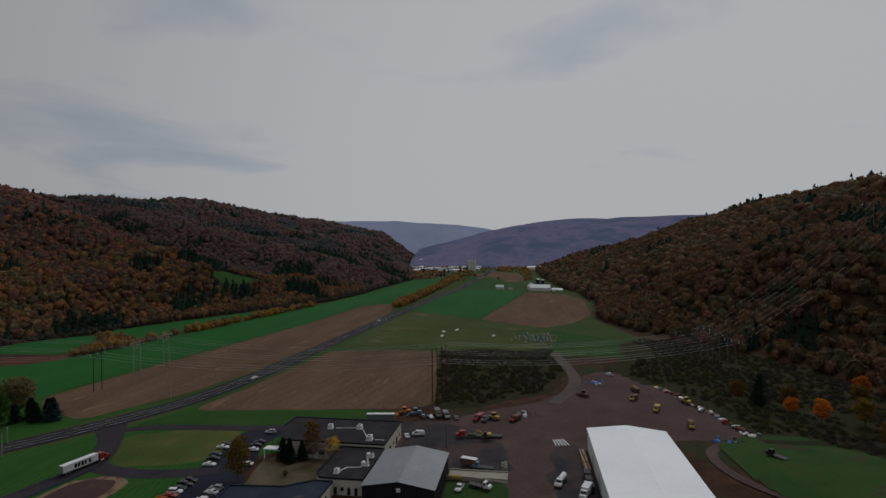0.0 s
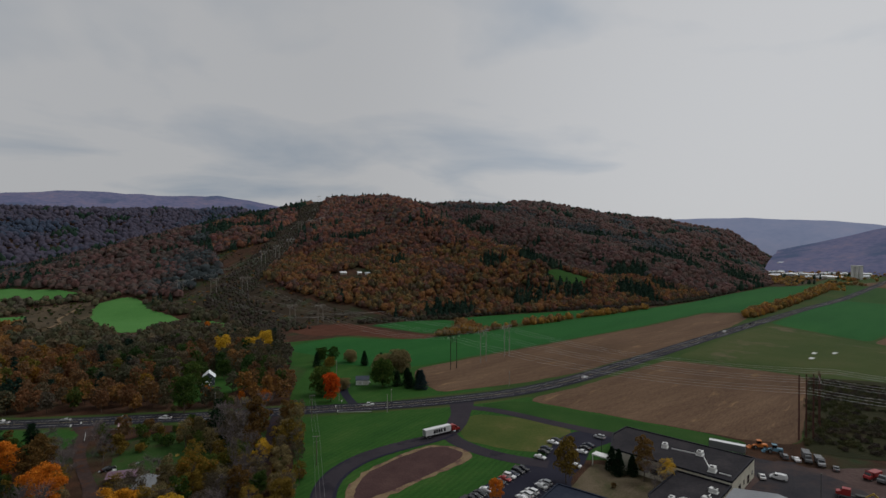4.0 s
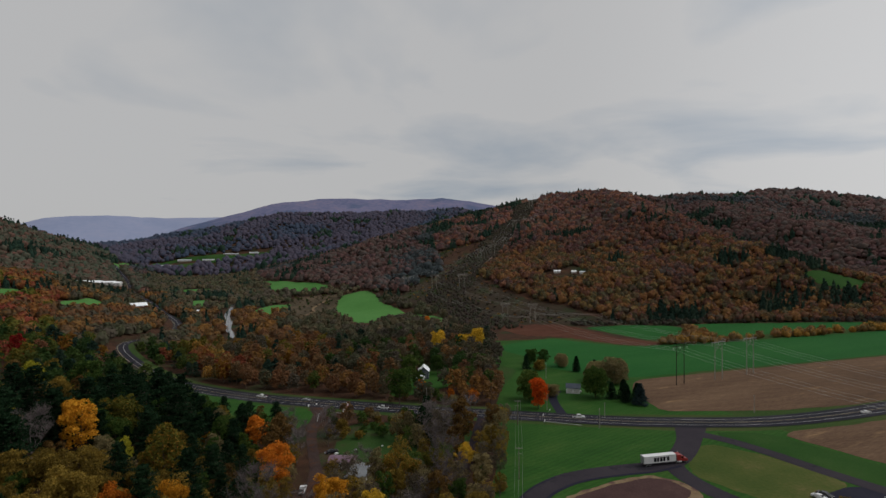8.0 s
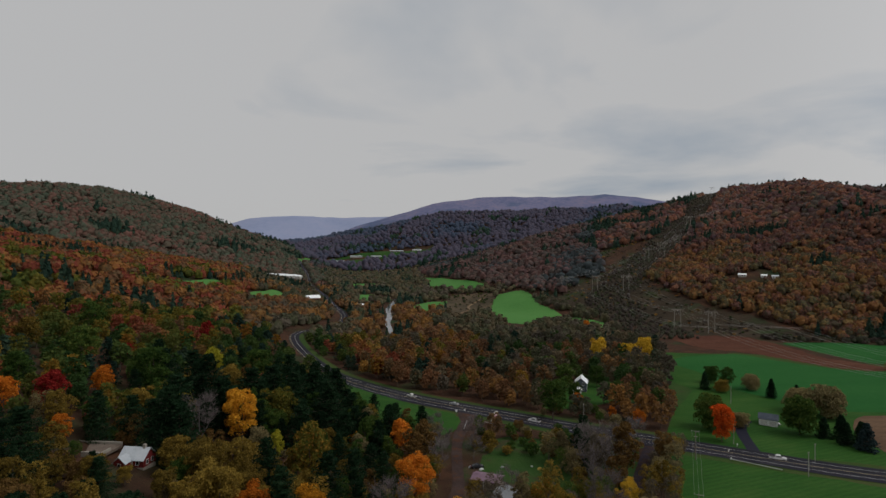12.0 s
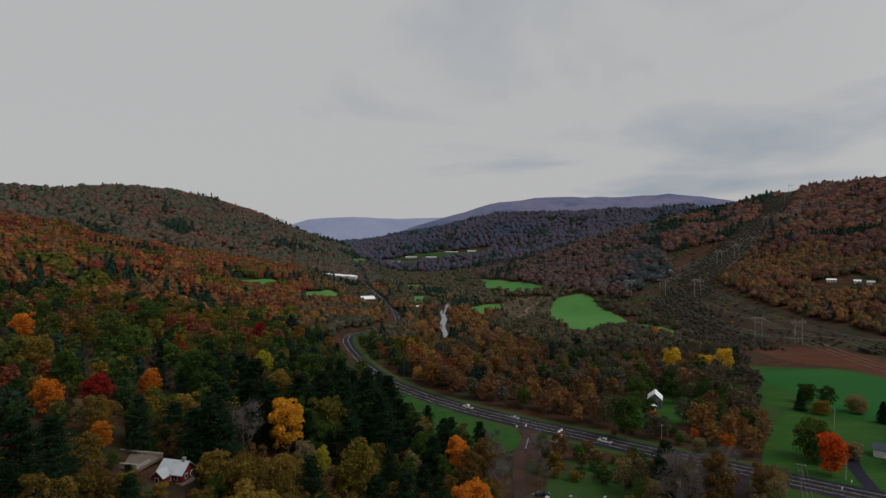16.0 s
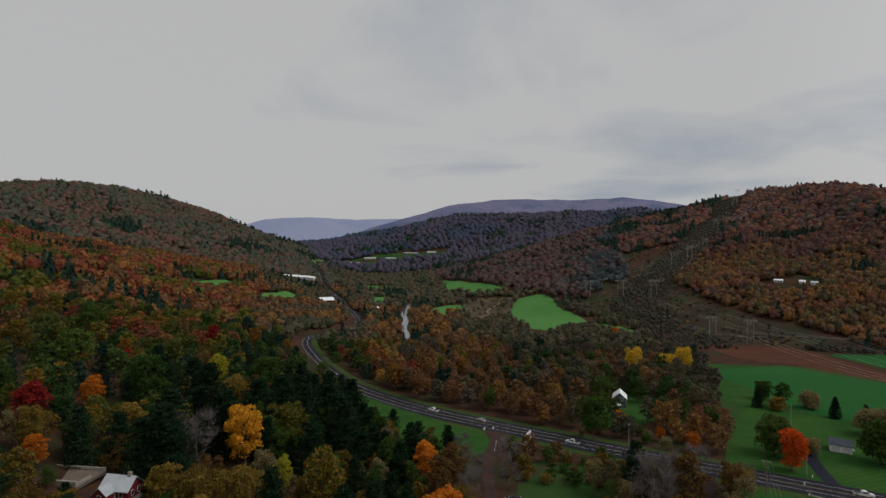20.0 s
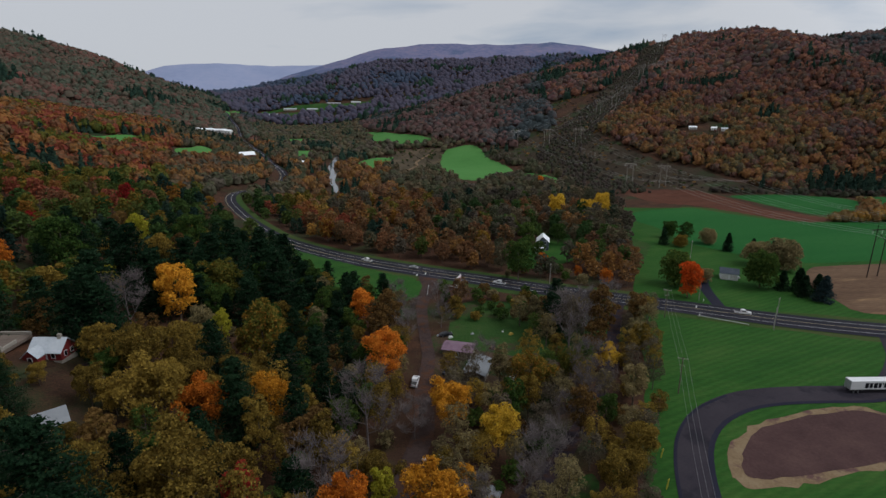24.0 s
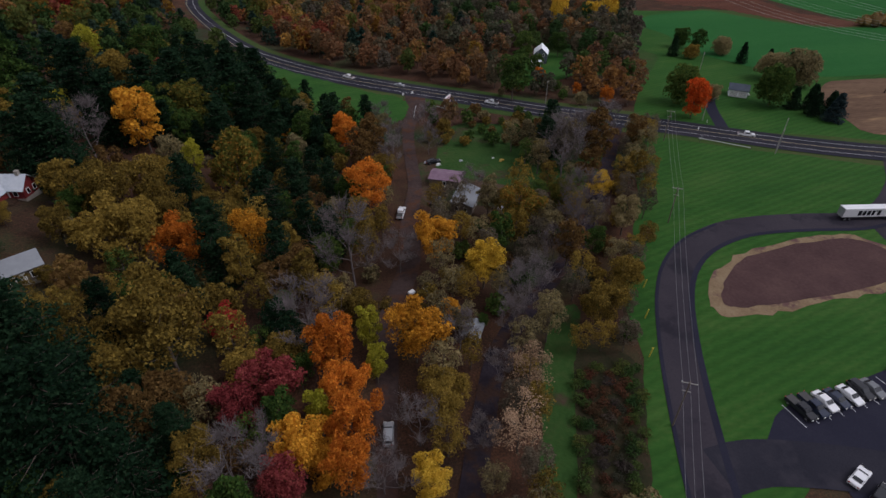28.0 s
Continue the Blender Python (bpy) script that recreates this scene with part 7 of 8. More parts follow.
def work_truck(x, y, heading, paint, bed, label, load=None, scale=1.0):
    """A heavy truck: cab, chassis and a body or load behind."""
    root = thing("work_truck", pose(x, y, ground_z(x, y) + 0.06, 0, 0, heading) @ Matrix.Scale(scale, 4), label, "truck")
    part("chassis", cube(-4.2, 3.0, -0.45, 0.45, 0.7, 0.95), B["steel"], root)
    part("cab", prism(((0.9, 0.8), (0.9, 2.7), (1.9, 2.65), (2.3, 1.75), (3.2, 1.6), (3.3, 0.8)), -1.1, 1.1, 1.8, 0.1), PAINT[paint], root, "", 0.05)
    part("windscreen", prism(((1.94, 2.58), (2.02, 2.58), (2.38, 1.80), (2.30, 1.78)), -0.9, 0.9), B["glass"], root)
    for s in (-1, 1):
        part("side_window", cube(1.05, 1.75, min(s * 1.0, s * 1.10), max(s * 1.0, s * 1.10), 1.85, 2.45), B["glass"], root)
    if bed == "dump":
        part("dump_body", prism(((-4.4, 1.0), (-4.7, 2.3), (0.6, 2.5), (1.6, 2.95), (1.6, 2.85), (0.7, 2.3), (0.6, 1.0)), -1.2, 1.2), PAINT[load or paint], root, "", 0.03)
    elif bed == "flat":
        part("flat_bed", cube(-4.4, 0.7, -1.2, 1.2, 0.96, 1.15), B["steel"], root)
    elif bed == "tank":
        part("tank", rod((-4.3, 0, 1.9), (0.6, 0, 1.9), 0.95, 0.95, 14), PAINT[load or paint], root)
    elif bed == "box":
        part("box_body", cube(-4.4, 0.7, -1.2, 1.2, 1.0, 3.2), PAINT[load or paint], root, "", 0.04)
    for wx in (-3.4, -2.3, 2.2):
        for s in (-1, 1):
            wheel(root, wx, s * 1.0, 0.5, 0.3)
    return root


def loader(x, y, heading, label, paint="yellow"):
    """A wheel loader with cab, arm and bucket."""
    root = thing("wheel_loader", pose(x, y, ground_z(x, y) + 0.06, 0, 0, heading), label, "loader")
    part("engine_body", cube(-3.0, 0.2, -0.9, 0.9, 0.8, 2.0), PAINT[paint], root, "", 0.1)
    part("front_frame", cube(0.2, 2.0, -0.6, 0.6, 0.7, 1.4), PAINT[paint], root, "", 0.05)
    part("cab", cube(-0.9, 0.6, -0.75, 0.75, 2.0, 3.2), B["glass"], root, "", 0.05)
    part("cab_roof", cube(-1.0, 0.7, -0.85, 0.85, 3.2, 3.32), PAINT[paint], root)
    for s in (-1, 1):
        part("lift_arm", rod((0.6, s * 0.5, 1.7), (3.2, s * 0.5, 0.6), 0.14), PAINT[paint], root)
    part("bucket", prism(((3.1, 0.15), (3.0, 0.5), (3.2, 1.1), (3.35, 1.1), (3.3, 0.5), (4.1, 0.15)), -1.3, 1.3), PAINT[paint], root)
    for wx in (-2.0, 1.4):
        for s in (-1, 1):
            wheel(root, wx, s * 1.05, 0.75, 0.5)
    return root


# low-loader with an excavator on its deck
low = thing("low_loader", pose(190, -26.5, 0.15, 0, 0, 98), "red truck tractor with a low-loader trailer in the yard", "truck")
part("deck", cube(-16, -5.5, -1.3, 1.3, 0.75, 1.0), B["steel"], low)
part("gooseneck", prism(((-5.6, 0.8), (-5.6, 1.1), (-4.4, 1.6), (-2.0, 1.6), (-2.0, 1.3), (-4.2, 1.25)), -0.8, 0.8), B["steel"], low)
part("chassis", cube(-4.4, 3.0, -0.45, 0.45, 0.75, 1.0), B["steel"], low)
part("cab", prism(((-0.8, 0.9), (-0.8, 3.0), (1.4, 2.95), (1.8, 2.0), (3.0, 1.8), (3.1, 0.9)), -1.1, 1.1, 2.0, 0.1), PAINT["red"], low, "red tractor cab", 0.05)
part("windscreen", prism(((1.44, 2.85), (1.52, 2.85), (1.88, 2.06), (1.80, 2.04)), -0.9, 0.9), B["glass"], low)
for wx in (-15.2, -14.0, -12.8, -3.4, -2.2, 2.2):
    for s in (-1, 1):
        wheel(low, wx, s * 1.05, 0.48, 0.3)
exc = thing("excavator", pose(188.6, -36.2, 1.15, 0, 0, 98), "yellow excavator loaded on the trailer", "excavator")
for s in (-1, 1):
    part("track", prism(((-1.9, 0.35), (-1.6, 0.0), (1.6, 0.0), (1.9, 0.35), (1.6, 0.75), (-1.6, 0.75)), s * 0.8 - 0.25, s * 0.8 + 0.25), B["steel"], exc)
part("house_body", cube(-2.0, 0.6, -1.2, 1.2, 0.85, 1.8), PAINT["yellow"], exc, "", 0.1)
part("cab", cube(-0.2, 1.3, 0.2, 1.2, 0.9, 2.5), B["glass"], exc, "", 0.05)
part("boom", prism(((1.0, 1.2), (3.0, 3.0), (3.4, 2.9), (5.2, 1.3), (5.0, 1.1), (3.2, 2.5), (1.4, 1.0)), -0.3, 0.1), PAINT["yellow"], exc)
part("bucket", prism(((5.0, 1.2), (5.4, 0.4), (4.7, 0.2), (4.5, 0.8)), -0.5, 0.3), B["steel"], exc)

for x, y, h, paint, bed, load, lab in (
        (212.8, -30.5, 160, "red", "dump", "red", "red dump truck parked at the yard edge"), (212.5, -34, 165, "grey", "flat", None, "grey flatbed truck parked at the yard edge"), (214, -47, 150, "red", "dump", "rust", "red truck beside a heap of rubble"),
        (215.4, -11.7, 200, "grey", "box", "grey", "grey box truck parked at the yard edge"), (214.6, -15.8, 200, "silver", "dump", "grey", "silver dump truck parked at the yard edge"), (160, -36.4, 80, "blue", "flat", None, "pale blue flatbed truck by the ramp"),
        (145, -37.8, 250, "white", "flat", None, "white flatbed truck on the grass"), (151.3, -63.3, 160, "white", "tank", "white", "white tank truck beside the storage hall"), (272.8, -110, 10, "yellow", "dump", "rust", "old yellow dump truck in the yard"),
        (254.7, -106, 150, "yellow", "dump", "rust", "yellow dump truck with a rusty body"), (237.3, -113.2, 160, "yellow", "dump", "yellow", "yellow articulated hauler in the yard"), (215.6, -122.5, 170, "yellow", "dump", "rust", "yellow dump truck with a long rusty body"),
        (144.0, -70.5, 160, "white", "box", "white", "white service truck beside the storage hall"), (180.3, -141, 30, "black", "flat", None, "black derelict truck on the grass")):
    work_truck(x, y, h, paint, bed, lab, load)
loader(252.1, -130.4, 20, "yellow wheel loader among the scrap at the yard edge")
loader(214.7, -37.5, 60, "tan wheel loader parked beside trucks")
loader(217.3, 4.6, 120, "orange wheel loader parked on the verge", "orange")
loader(216.4, -0.8, 110, "pale blue loader parked on the verge", "blue")
loader(258, -81.4, 40, "rusty machine standing by the gravel track", "rust")


def trailer(x, y, heading, long, tall, mat, label):
    root = thing("box_trailer", pose(x, y, 0.1, 0, 0, heading), label, "trailer")
    part("box_body", cube(-long / 2, long / 2, -1.25, 1.25, 1.0, 1.0 + tall), mat, root, "", 0.04)
    part("roof", cube(-long / 2, long / 2, -1.22, 1.22, 1.003 + tall, 1.03 + tall), PAINT["white"], root, "pale trailer roof")
    for wx in (-long / 2 + 1.2, -long / 2 + 2.4):
        for s in (-1, 1):
            wheel(root, wx, s * 1.05, 0.48, 0.3)
    for s in (-1, 1):
        part("landing_leg", rod((long / 2 - 2.2, s * 0.9, 0), (long / 2 - 2.2, s * 0.9, 1.0), 0.08), B["steel"], root)


trailer(204.8, 12.5, 98, 12.5, 2.7, PAINT["grey"], "long grey-blue box trailer parked behind the offices")
trailer(162, -32, 75, 6.0, 2.0, PAINT["rust"], "rust-coloured trailer standing by the ramp")

# ---------------------------------------------------------------- the works
office = thing("office_building", pose(0, 0, 0.05), "low cream office block with flat black roofs", "building")


def flat_block(poly, tall, wall_mat, roof_mat, parapet_mat, names=("wall", "roof", "parapet")):
    """Outer walls with thickness, a roof and an edge rim piece by piece."""
    n = len(poly)
    cx, cy = sum(p[0] for p in poly) / n, sum(p[1] for p in poly) / n
    for (ax, ay), (bx, by) in zip(poly, poly[1:] + poly[:1]):
        d = Vector((bx - ax, by - ay)).normalized()
        nrm = Vector((-d.y, d.x))
        inner = [(ax + d.x * 0.001, ay + d.y * 0.001), (bx - d.x * 0.001, by - d.y * 0.001), (bx + nrm.x * 0.3 - d.x * 0.3, by + nrm.y * 0.3 - d.y * 0.3), (ax + nrm.x * 0.3 + d.x * 0.3, ay + nrm.y * 0.3 + d.y * 0.3)]
        part(names[0], slab(inner, 0, tall), wall_mat, office)
        rim = [(ax - nrm.x * 0.12, ay - nrm.y * 0.12), (bx - nrm.x * 0.12, by - nrm.y * 0.12), (bx + nrm.x * 0.42, by + nrm.y * 0.42), (ax + nrm.x * 0.42, ay + nrm.y * 0.42)]
        part(names[2], slab(rim, tall - 0.25, tall + 0.38), parapet_mat, office)
    part(names[1], slab([(p[0] + 0.3 * (1 if p[0] < cx else -1), p[1] + 0.3 * (1 if p[1] < cy else -1)) for p in poly], tall - 0.15, tall + 0.02), roof_mat, office)


flat_block([(161, -1), (187, -1), (187, 45), (175, 45), (161, 39)], 6.4, B["cream"], B["roof_black"], B["black_wall"])
flat_block([(134.2, -1), (160.6, -1), (160.6, 15.5), (137.5, 15.5), (134.2, 13.5)], 5.2, B["cream"], B["roof_black"], B["black_wall"])
flat_block([(92, 8.6), (133.6, 8.6), (133.6, 14.8), (128.2, 22.4), (126.6, 39.8), (92, 35.2)], 4.4, B["cream"], B["roof_blue"], B["roof_blue"])
for x, w in ((163.5, 1.2), (168, 2.6), (173.5, 1.2), (178, 2.6), (183.5, 1.2)):
    part("window", cube(x, x + w, -1.07, -0.98, 0.4 if w > 2 else 1.6, 3.0), B["glass"], office)
for y, tall in ((0.6, 2.4), (3.0, 2.4), (5.2, 1.4), (7.4, 2.4)):
    part("door" if tall > 2 else "window", cube(134.1, 134.22, y, y + 0.95, 0.15 if tall > 2 else 1.4, 0.15 + tall if tall > 2 else 2.6), B["glass"], office)
for x in (97, 102, 107, 112, 117, 122, 127):
    part("window", cube(x, x + 1.1, 8.5, 8.62, 0.2, 2.6), B["glass"], office)
for y in (18, 22, 26, 30, 34):
    part("window", cube(160.9, 161.02, y, y + 2.4, 1.6, 3.4), B["glass"], office)
part("canopy", cube(157.6, 161.0, 38.0, 44.6, 3.6, 4.0), B["trim"], office, "white entrance canopy")
for y in (38.4, 44.2):
    part("canopy_post", cube(157.8, 158.05, y, y + 0.25, 0, 3.6), B["trim"], office)


def roof_unit(x, y, z, s, turn):
    root = thing("roof_unit", pose(x, y, z, 0, 0, turn), "white metal air handling unit standing on the flat roof", "roof unit", "roof units")
    part("curb", cube(-1.3 * s, 1.3 * s, -1.0 * s, 1.0 * s, 0, 0.25), B["trim"], root)
    part("housing", cube(-1.1 * s, 1.1 * s, -0.8 * s, 0.8 * s, 0.25, 1.35 * s), B["white_wall"], root, "", 0.05)
    part("hood", prism(((1.1 * s, 0.5), (1.1 * s, 1.2 * s), (1.7 * s, 0.8 * s), (1.7 * s, 0.5)), -0.6 * s, 0.6 * s), B["rim"], root)
    part("fan_guard", rod((-0.4 * s, 0, 1.35 * s), (-0.4 * s, 0, 1.5 * s), 0.5 * s, 0.5 * s, 12), B["steel"], root)


for x, y, z, s, t in ((175.8, 25.2, 6.47, 1.1, 10), (177, 13.5, 6.47, 1.1, 0), (165.5, 6.0, 6.47, 1.2, 5), (152.5, 1.8, 5.27, 1.0, 90), (145.2, 1.4, 5.27, 1.0, 90), (138.6, 9.0, 5.27, 0.9, 0)):
    roof_unit(x, y, z, s, t)
for a, b, z in (((175.8, 23), (177, 15), 6.6), ((176, 12), (167.5, 7.5), 6.6), ((165.5, 4.0), (165.5, 0.4), 6.6), ((150.5, 2), (147, 2), 5.4), ((143.4, 2.2), (142.6, 7), 5.4), ((142.6, 7), (139.8, 8.4), 5.4)):
    duct = thing("roof_duct", pose(0, 0, 0), "white duct lying on the flat roof", "duct")
    part("duct_run", rod((*a, z), (*b, z), 0.16, 0.16, 8), B["trim"], duct)
vent = thing("roof_vent", pose(120, 14.7, 4.47, 0, 0, 40), "dark long ventilator box on the blue-black roof", "vent")
part("housing", cube(-0.6, 0.6, -2.2, 2.2, 0, 0.9), B["steel"], vent, "", 0.05)
for x, y in ((104, 30), (112, 24)):
    v2 = thing("skylight", pose(x, y, 4.43), "pale domed skylight on the flat roof", "skylight")
    part("curb", cube(-0.9, 0.9, -0.9, 0.9, 0, 0.3), B["trim"], v2)
    part("dome", cube(-0.75, 0.75, -0.75, 0.75, 0.3, 0.55), B["roof_silver"], v2, "", 0.12)


def hall(name, x0, x1, y0, y1, eave, ridge, wall_mat, roof_mat, label, ribs=0):
    """A pitched metal hall, its ridge along x, roof sheet by sheet."""
    root = thing(name, pose(0, 0, 0.04), label, "building")
    ym = (y0 + y1) / 2
    part("wall", cube(x0, x1, y0, y0 + 0.25, 0, eave), wall_mat, root)
    part("wall", cube(x0, x1, y1 - 0.25, y1, 0, eave), wall_mat, root)
    for xa, xb in ((x0, x0 + 0.25), (x1 - 0.25, x1)):
        bm = bmesh.new()
        prof = [(y0 + 0.25, 0), (y1 - 0.25, 0), (y1 - 0.25, eave), (ym, ridge - 0.05), (y0 + 0.25, eave)]
        lo = [bm.verts.new((xa, y, z)) for y, z in prof]
        hi = [bm.verts.new((xb, y, z)) for y, z in prof]
        bm.faces.new(lo)
        bm.faces.new(hi[::-1])
        for i in range(5):
            j = (i + 1) % 5
            bm.faces.new((lo[i], lo[j], hi[j], hi[i]))
        bmesh.ops.recalc_face_normals(bm, faces=bm.faces[:])
        part("gable", bm, wall_mat, root)
    n = max(4, int((x1 - x0) / 3.0))
    for k in range(n):
        a, b = x0 - 0.3 + (x1 - x0 + 0.6) * k / n, x0 - 0.3 + (x1 - x0 + 0.6) * (k + 1) / n
        for s, ye in ((-1, y0 - 0.35), (1, y1 + 0.35)):
            drop = (ridge - eave) * 0.35 / abs(ym - y0)
            bm = bmesh.new()
            vs = [bm.verts.new(v) for v in ((a + 0.012, ym, ridge), (b - 0.012, ym, ridge), (b - 0.012, ye, eave - drop), (a + 0.012, ye, eave - drop))]
            us = [bm.verts.new((v.co.x, v.co.y, v.co.z + 0.10)) for v in vs]
            bm.faces.new(us)
            bm.faces.new(vs[::-1])
            for i in range(4):
                j = (i + 1) % 4
                bm.faces.new((vs[i], vs[j], us[j], us[i]))
            bmesh.ops.recalc_face_normals(bm, faces=bm.faces[:])
            part("roof_sheet", bm, roof_mat, root)
    part("ridge_cap", cube(x0 - 0.3, x1 + 0.3, ym - 0.25, ym + 0.25, ridge + 0.085, ridge + 0.13), roof_mat, root)
    return root


grey_hall = hall("workshop_hall", 125.4, 154, -25.6, -3.6, 7.6, 9.4, B["black_wall"], B["roof_grey"], "workshop hall with black walls and grey metal roof")
part("gable_sign", cube(125.28, 125.42, -15.4, -14.2, 6.3, 7.5), B["trim"], grey_hall, "small white sign panel")
part("roller_door", cube(125.30, 125.42, -19.5, -14.5, 0, 4.6), B["steel"], grey_hall)
white_hall = hall("storage_hall", 92, 184.2, -104.2, -75.6, 8.2, 9.9, B["white_wall"], B["roof_white"], "large storage hall with white metal roof and walls")
for x in (110, 128, 146, 164):
    part("roller_door", cube(x, x + 4.5, -75.62, -75.5, 0, 4.8), B["roof_silver"], white_hall)

ramp = thing("loading_ramp", pose(0, 0, 0.05), "long concrete loading ramp beside the workshop hall", "ramp")
part("ramp_wall", prism(((0, 0), (0, 1.5), (9, 1.5), (21, 0.3), (21, 0)), -0.3, 0.0), B["concrete"], ramp).matrix_basis = pose(150.2, -25.2, 0, 0, 0, -90)
part("ramp_deck", cube(150.6, 155.6, -46, -26, 0, 1.1), B["concrete"], ramp)
part("ramp_wall", cube(155.6, 156.0, -46, -26, 0, 1.5), B["concrete"], ramp)
block = thing("concrete_block_stack", pose(161.5, -44.5, 0.05), "grey stack of concrete blocks at the ramp end", "blocks")
for i in range(3):
    for j in range(2):
        part("block", cube(-1.5 + i * 1.02, -0.5 + i * 1.02, -1.0 + j * 1.02, j * 1.02, 0, 1.2 + 0.5 * ((i + j) % 3)), B["concrete"], block, "", 0.04)
tank = thing("fuel_tank", pose(150.2, -28.8, 0.06, 0, 0, 90), "yellow cylindrical fuel tank on cradles", "tank")
part("shell", rod((-2, 0, 1.0), (2, 0, 1.0), 0.75, 0.75, 14), PAINT["yellow"], tank)
for u in (-1.2, 1.2):
    part("cradle", cube(u - 0.15, u + 0.15, -0.7, 0.7, 0, 0.45), B["steel"], tank)
for i in range(5):
    pile = thing("pipe", pose(188.4 + 0.3 * i, -63.4 - 1.1 * i, 0.36, 0, 0, 8 + 3 * i), "long white pipe lying on the dirt yard", "pipe", "white pipes in the yard")
    part("pipe_body", rod((-3.2, 0, 0), (3.2, 0, 0), 0.30, 0.30, 10), PAINT["white"], pile)
for k in range(3):
    st = thing("lumber_stack", pose(178 - 6.5 * k, -73.2, 0.1), "stack of timber on bearers beside the storage hall", "timber", "timber stacks")
    for i in range(5):
        part("plank_bundle", cube(-2.8, 2.8, -1.0 + 0.42 * i, -0.62 + 0.42 * i, 0.15, 0.9 + 0.25 * ((i + k) % 3)), B["lumber"] if (i + k) % 3 else PAINT["black"], st)
    for u in (-2, 2):
        part("bearer", cube(u - 0.1, u + 0.1, -1.1, 1.1, 0, 0.15), B["wood"], st)
for k in range(3):
    rk = thing("steel_rack", pose(158 - 5.0 * k, -72.6, 0.1), "black steel rack with stored parts beside the hall", "rack", "steel racks")
    for sx in (-1.8, 1.8):
        for sy in (-1.0, 1.0):
            part("upright", cube(sx - 0.08, sx + 0.08, sy - 0.08, sy + 0.08, 0, 2.4), B["steel"], rk)
    for z in (0.6, 1.5, 2.3):
        part("shelf", cube(-1.9, 1.9, -1.1, 1.1, z, z + 0.1), B["steel"], rk)
    part("crate", cube(-1.5, 0.9, -0.8, 0.8, 0.7, 1.4), PAINT["black"], rk)

# scrap along the yard edge
rngj = random.Random(5)
for i in range(46):
    u = i / 45
    x, y = 282 - 76 * u + rngj.uniform(-1.5, 1.5), -124 - 21 * u + rngj.uniform(-1.6, 1.6)
    tone = rngj.choice(["white", "rust", "rust", "black", "silver", "red", "rust", "grey", "yellow"])
    names_ = {"white": "white appliance shell", "rust": "rusty scrap beam", "black": "black scrap drum", "silver": "bent silver sheet", "red": "red scrap part", "grey": "grey scrap box", "yellow": "yellow machine part"}
    jk = thing("scrap_piece", pose(x, y, ground_z(x, y) + 0.04, rngj.uniform(-12, 12), rngj.uniform(-12, 12), rngj.uniform(0, 360)), names_[tone] + " dumped along the yard edge", "scrap", "scrap along the yard edge")
    a, b, c = rngj.uniform(0.5, 2.2), rngj.uniform(0.4, 1.1), rngj.uniform(0.3, 1.0)
    if rngj.random() < 0.35:
        part("drum", rod((-a, 0, c), (a, 0, c), c, c, 9), PAINT[tone], jk)
    else:
        part("panel", prism(((-a, 0), (-a * 0.9, c), (a * 0.3, c * 1.4), (a, c * 0.5), (a * 0.9, 0)), -b, b), PAINT[tone], jk, "", 0.05)
for cx, cy, n, tones in ((286, -91.4, 12, ("tarp", "white", "tarp")), (208, -144.5, 9, ("white", "white", "silver")), (199.1, -131, 4, ("tarp",)), (224, -51, 10, ("rust", "silver", "grey")), (201, -136.2, 3, ("black",))):
    for i in range(n):
        x, y = cx + rngj.gauss(0, 2.0), cy + rngj.gauss(0, 1.6)
        tone = rngj.choice(tones)
        jk = thing("tarp_bundle" if tone == "tarp" else "debris_piece", pose(x, y, ground_z(x, y) + 0.05, 0, 0, rngj.uniform(0, 360)), {"tarp": "crumpled blue tarpaulin over a heap", "white": "white broken panel on the ground", "silver": "silver sheet scrap on the ground", "rust": "rusty debris on the ground", "grey": "grey rubble lump on the ground", "black": "black scrap lump on the ground"}[tone], "debris", "debris heaps in the yard")
        a = rngj.uniform(0.7, 1.8)
        part("lump", prism(((-a, 0), (-a * 0.6, rngj.uniform(0.3, 0.9)), (0.1, rngj.uniform(0.5, 1.2)), (a * 0.7, rngj.uniform(0.2, 0.7)), (a, 0)), -a * 0.6, a * 0.6, 0.2, 0.3), PAINT[tone], jk, "", 0.08)
# pale heap beyond the gravel track
hv, hf = [], []
for i in range(240):
    x, y = 428 + rngj.gauss(0, 12), -62 + rngj.gauss(0, 8)
    a = rngj.uniform(0.4, 1.2)
    tube(hv, hf, (x - a, y, 0.1), (x + a, y + rngj.uniform(-1, 1), rngj.uniform(0.4, 1.4)), rngj.uniform(0.3, 0.8), rngj.uniform(0.1, 0.5), 5)
tagged(new("debris_heap", link_mesh("debris_heap", hv, hf, surface("pale_debris", ((0.03, 0.05, 0.035), (0.08, 0.115, 0.09), (0.30, 0.34, 0.32)), 0.3, 1.0, 0.8, 0.2, per="island"))), "pale grey-green heap of broken debris in the meadow", "debris", kind="stuff")

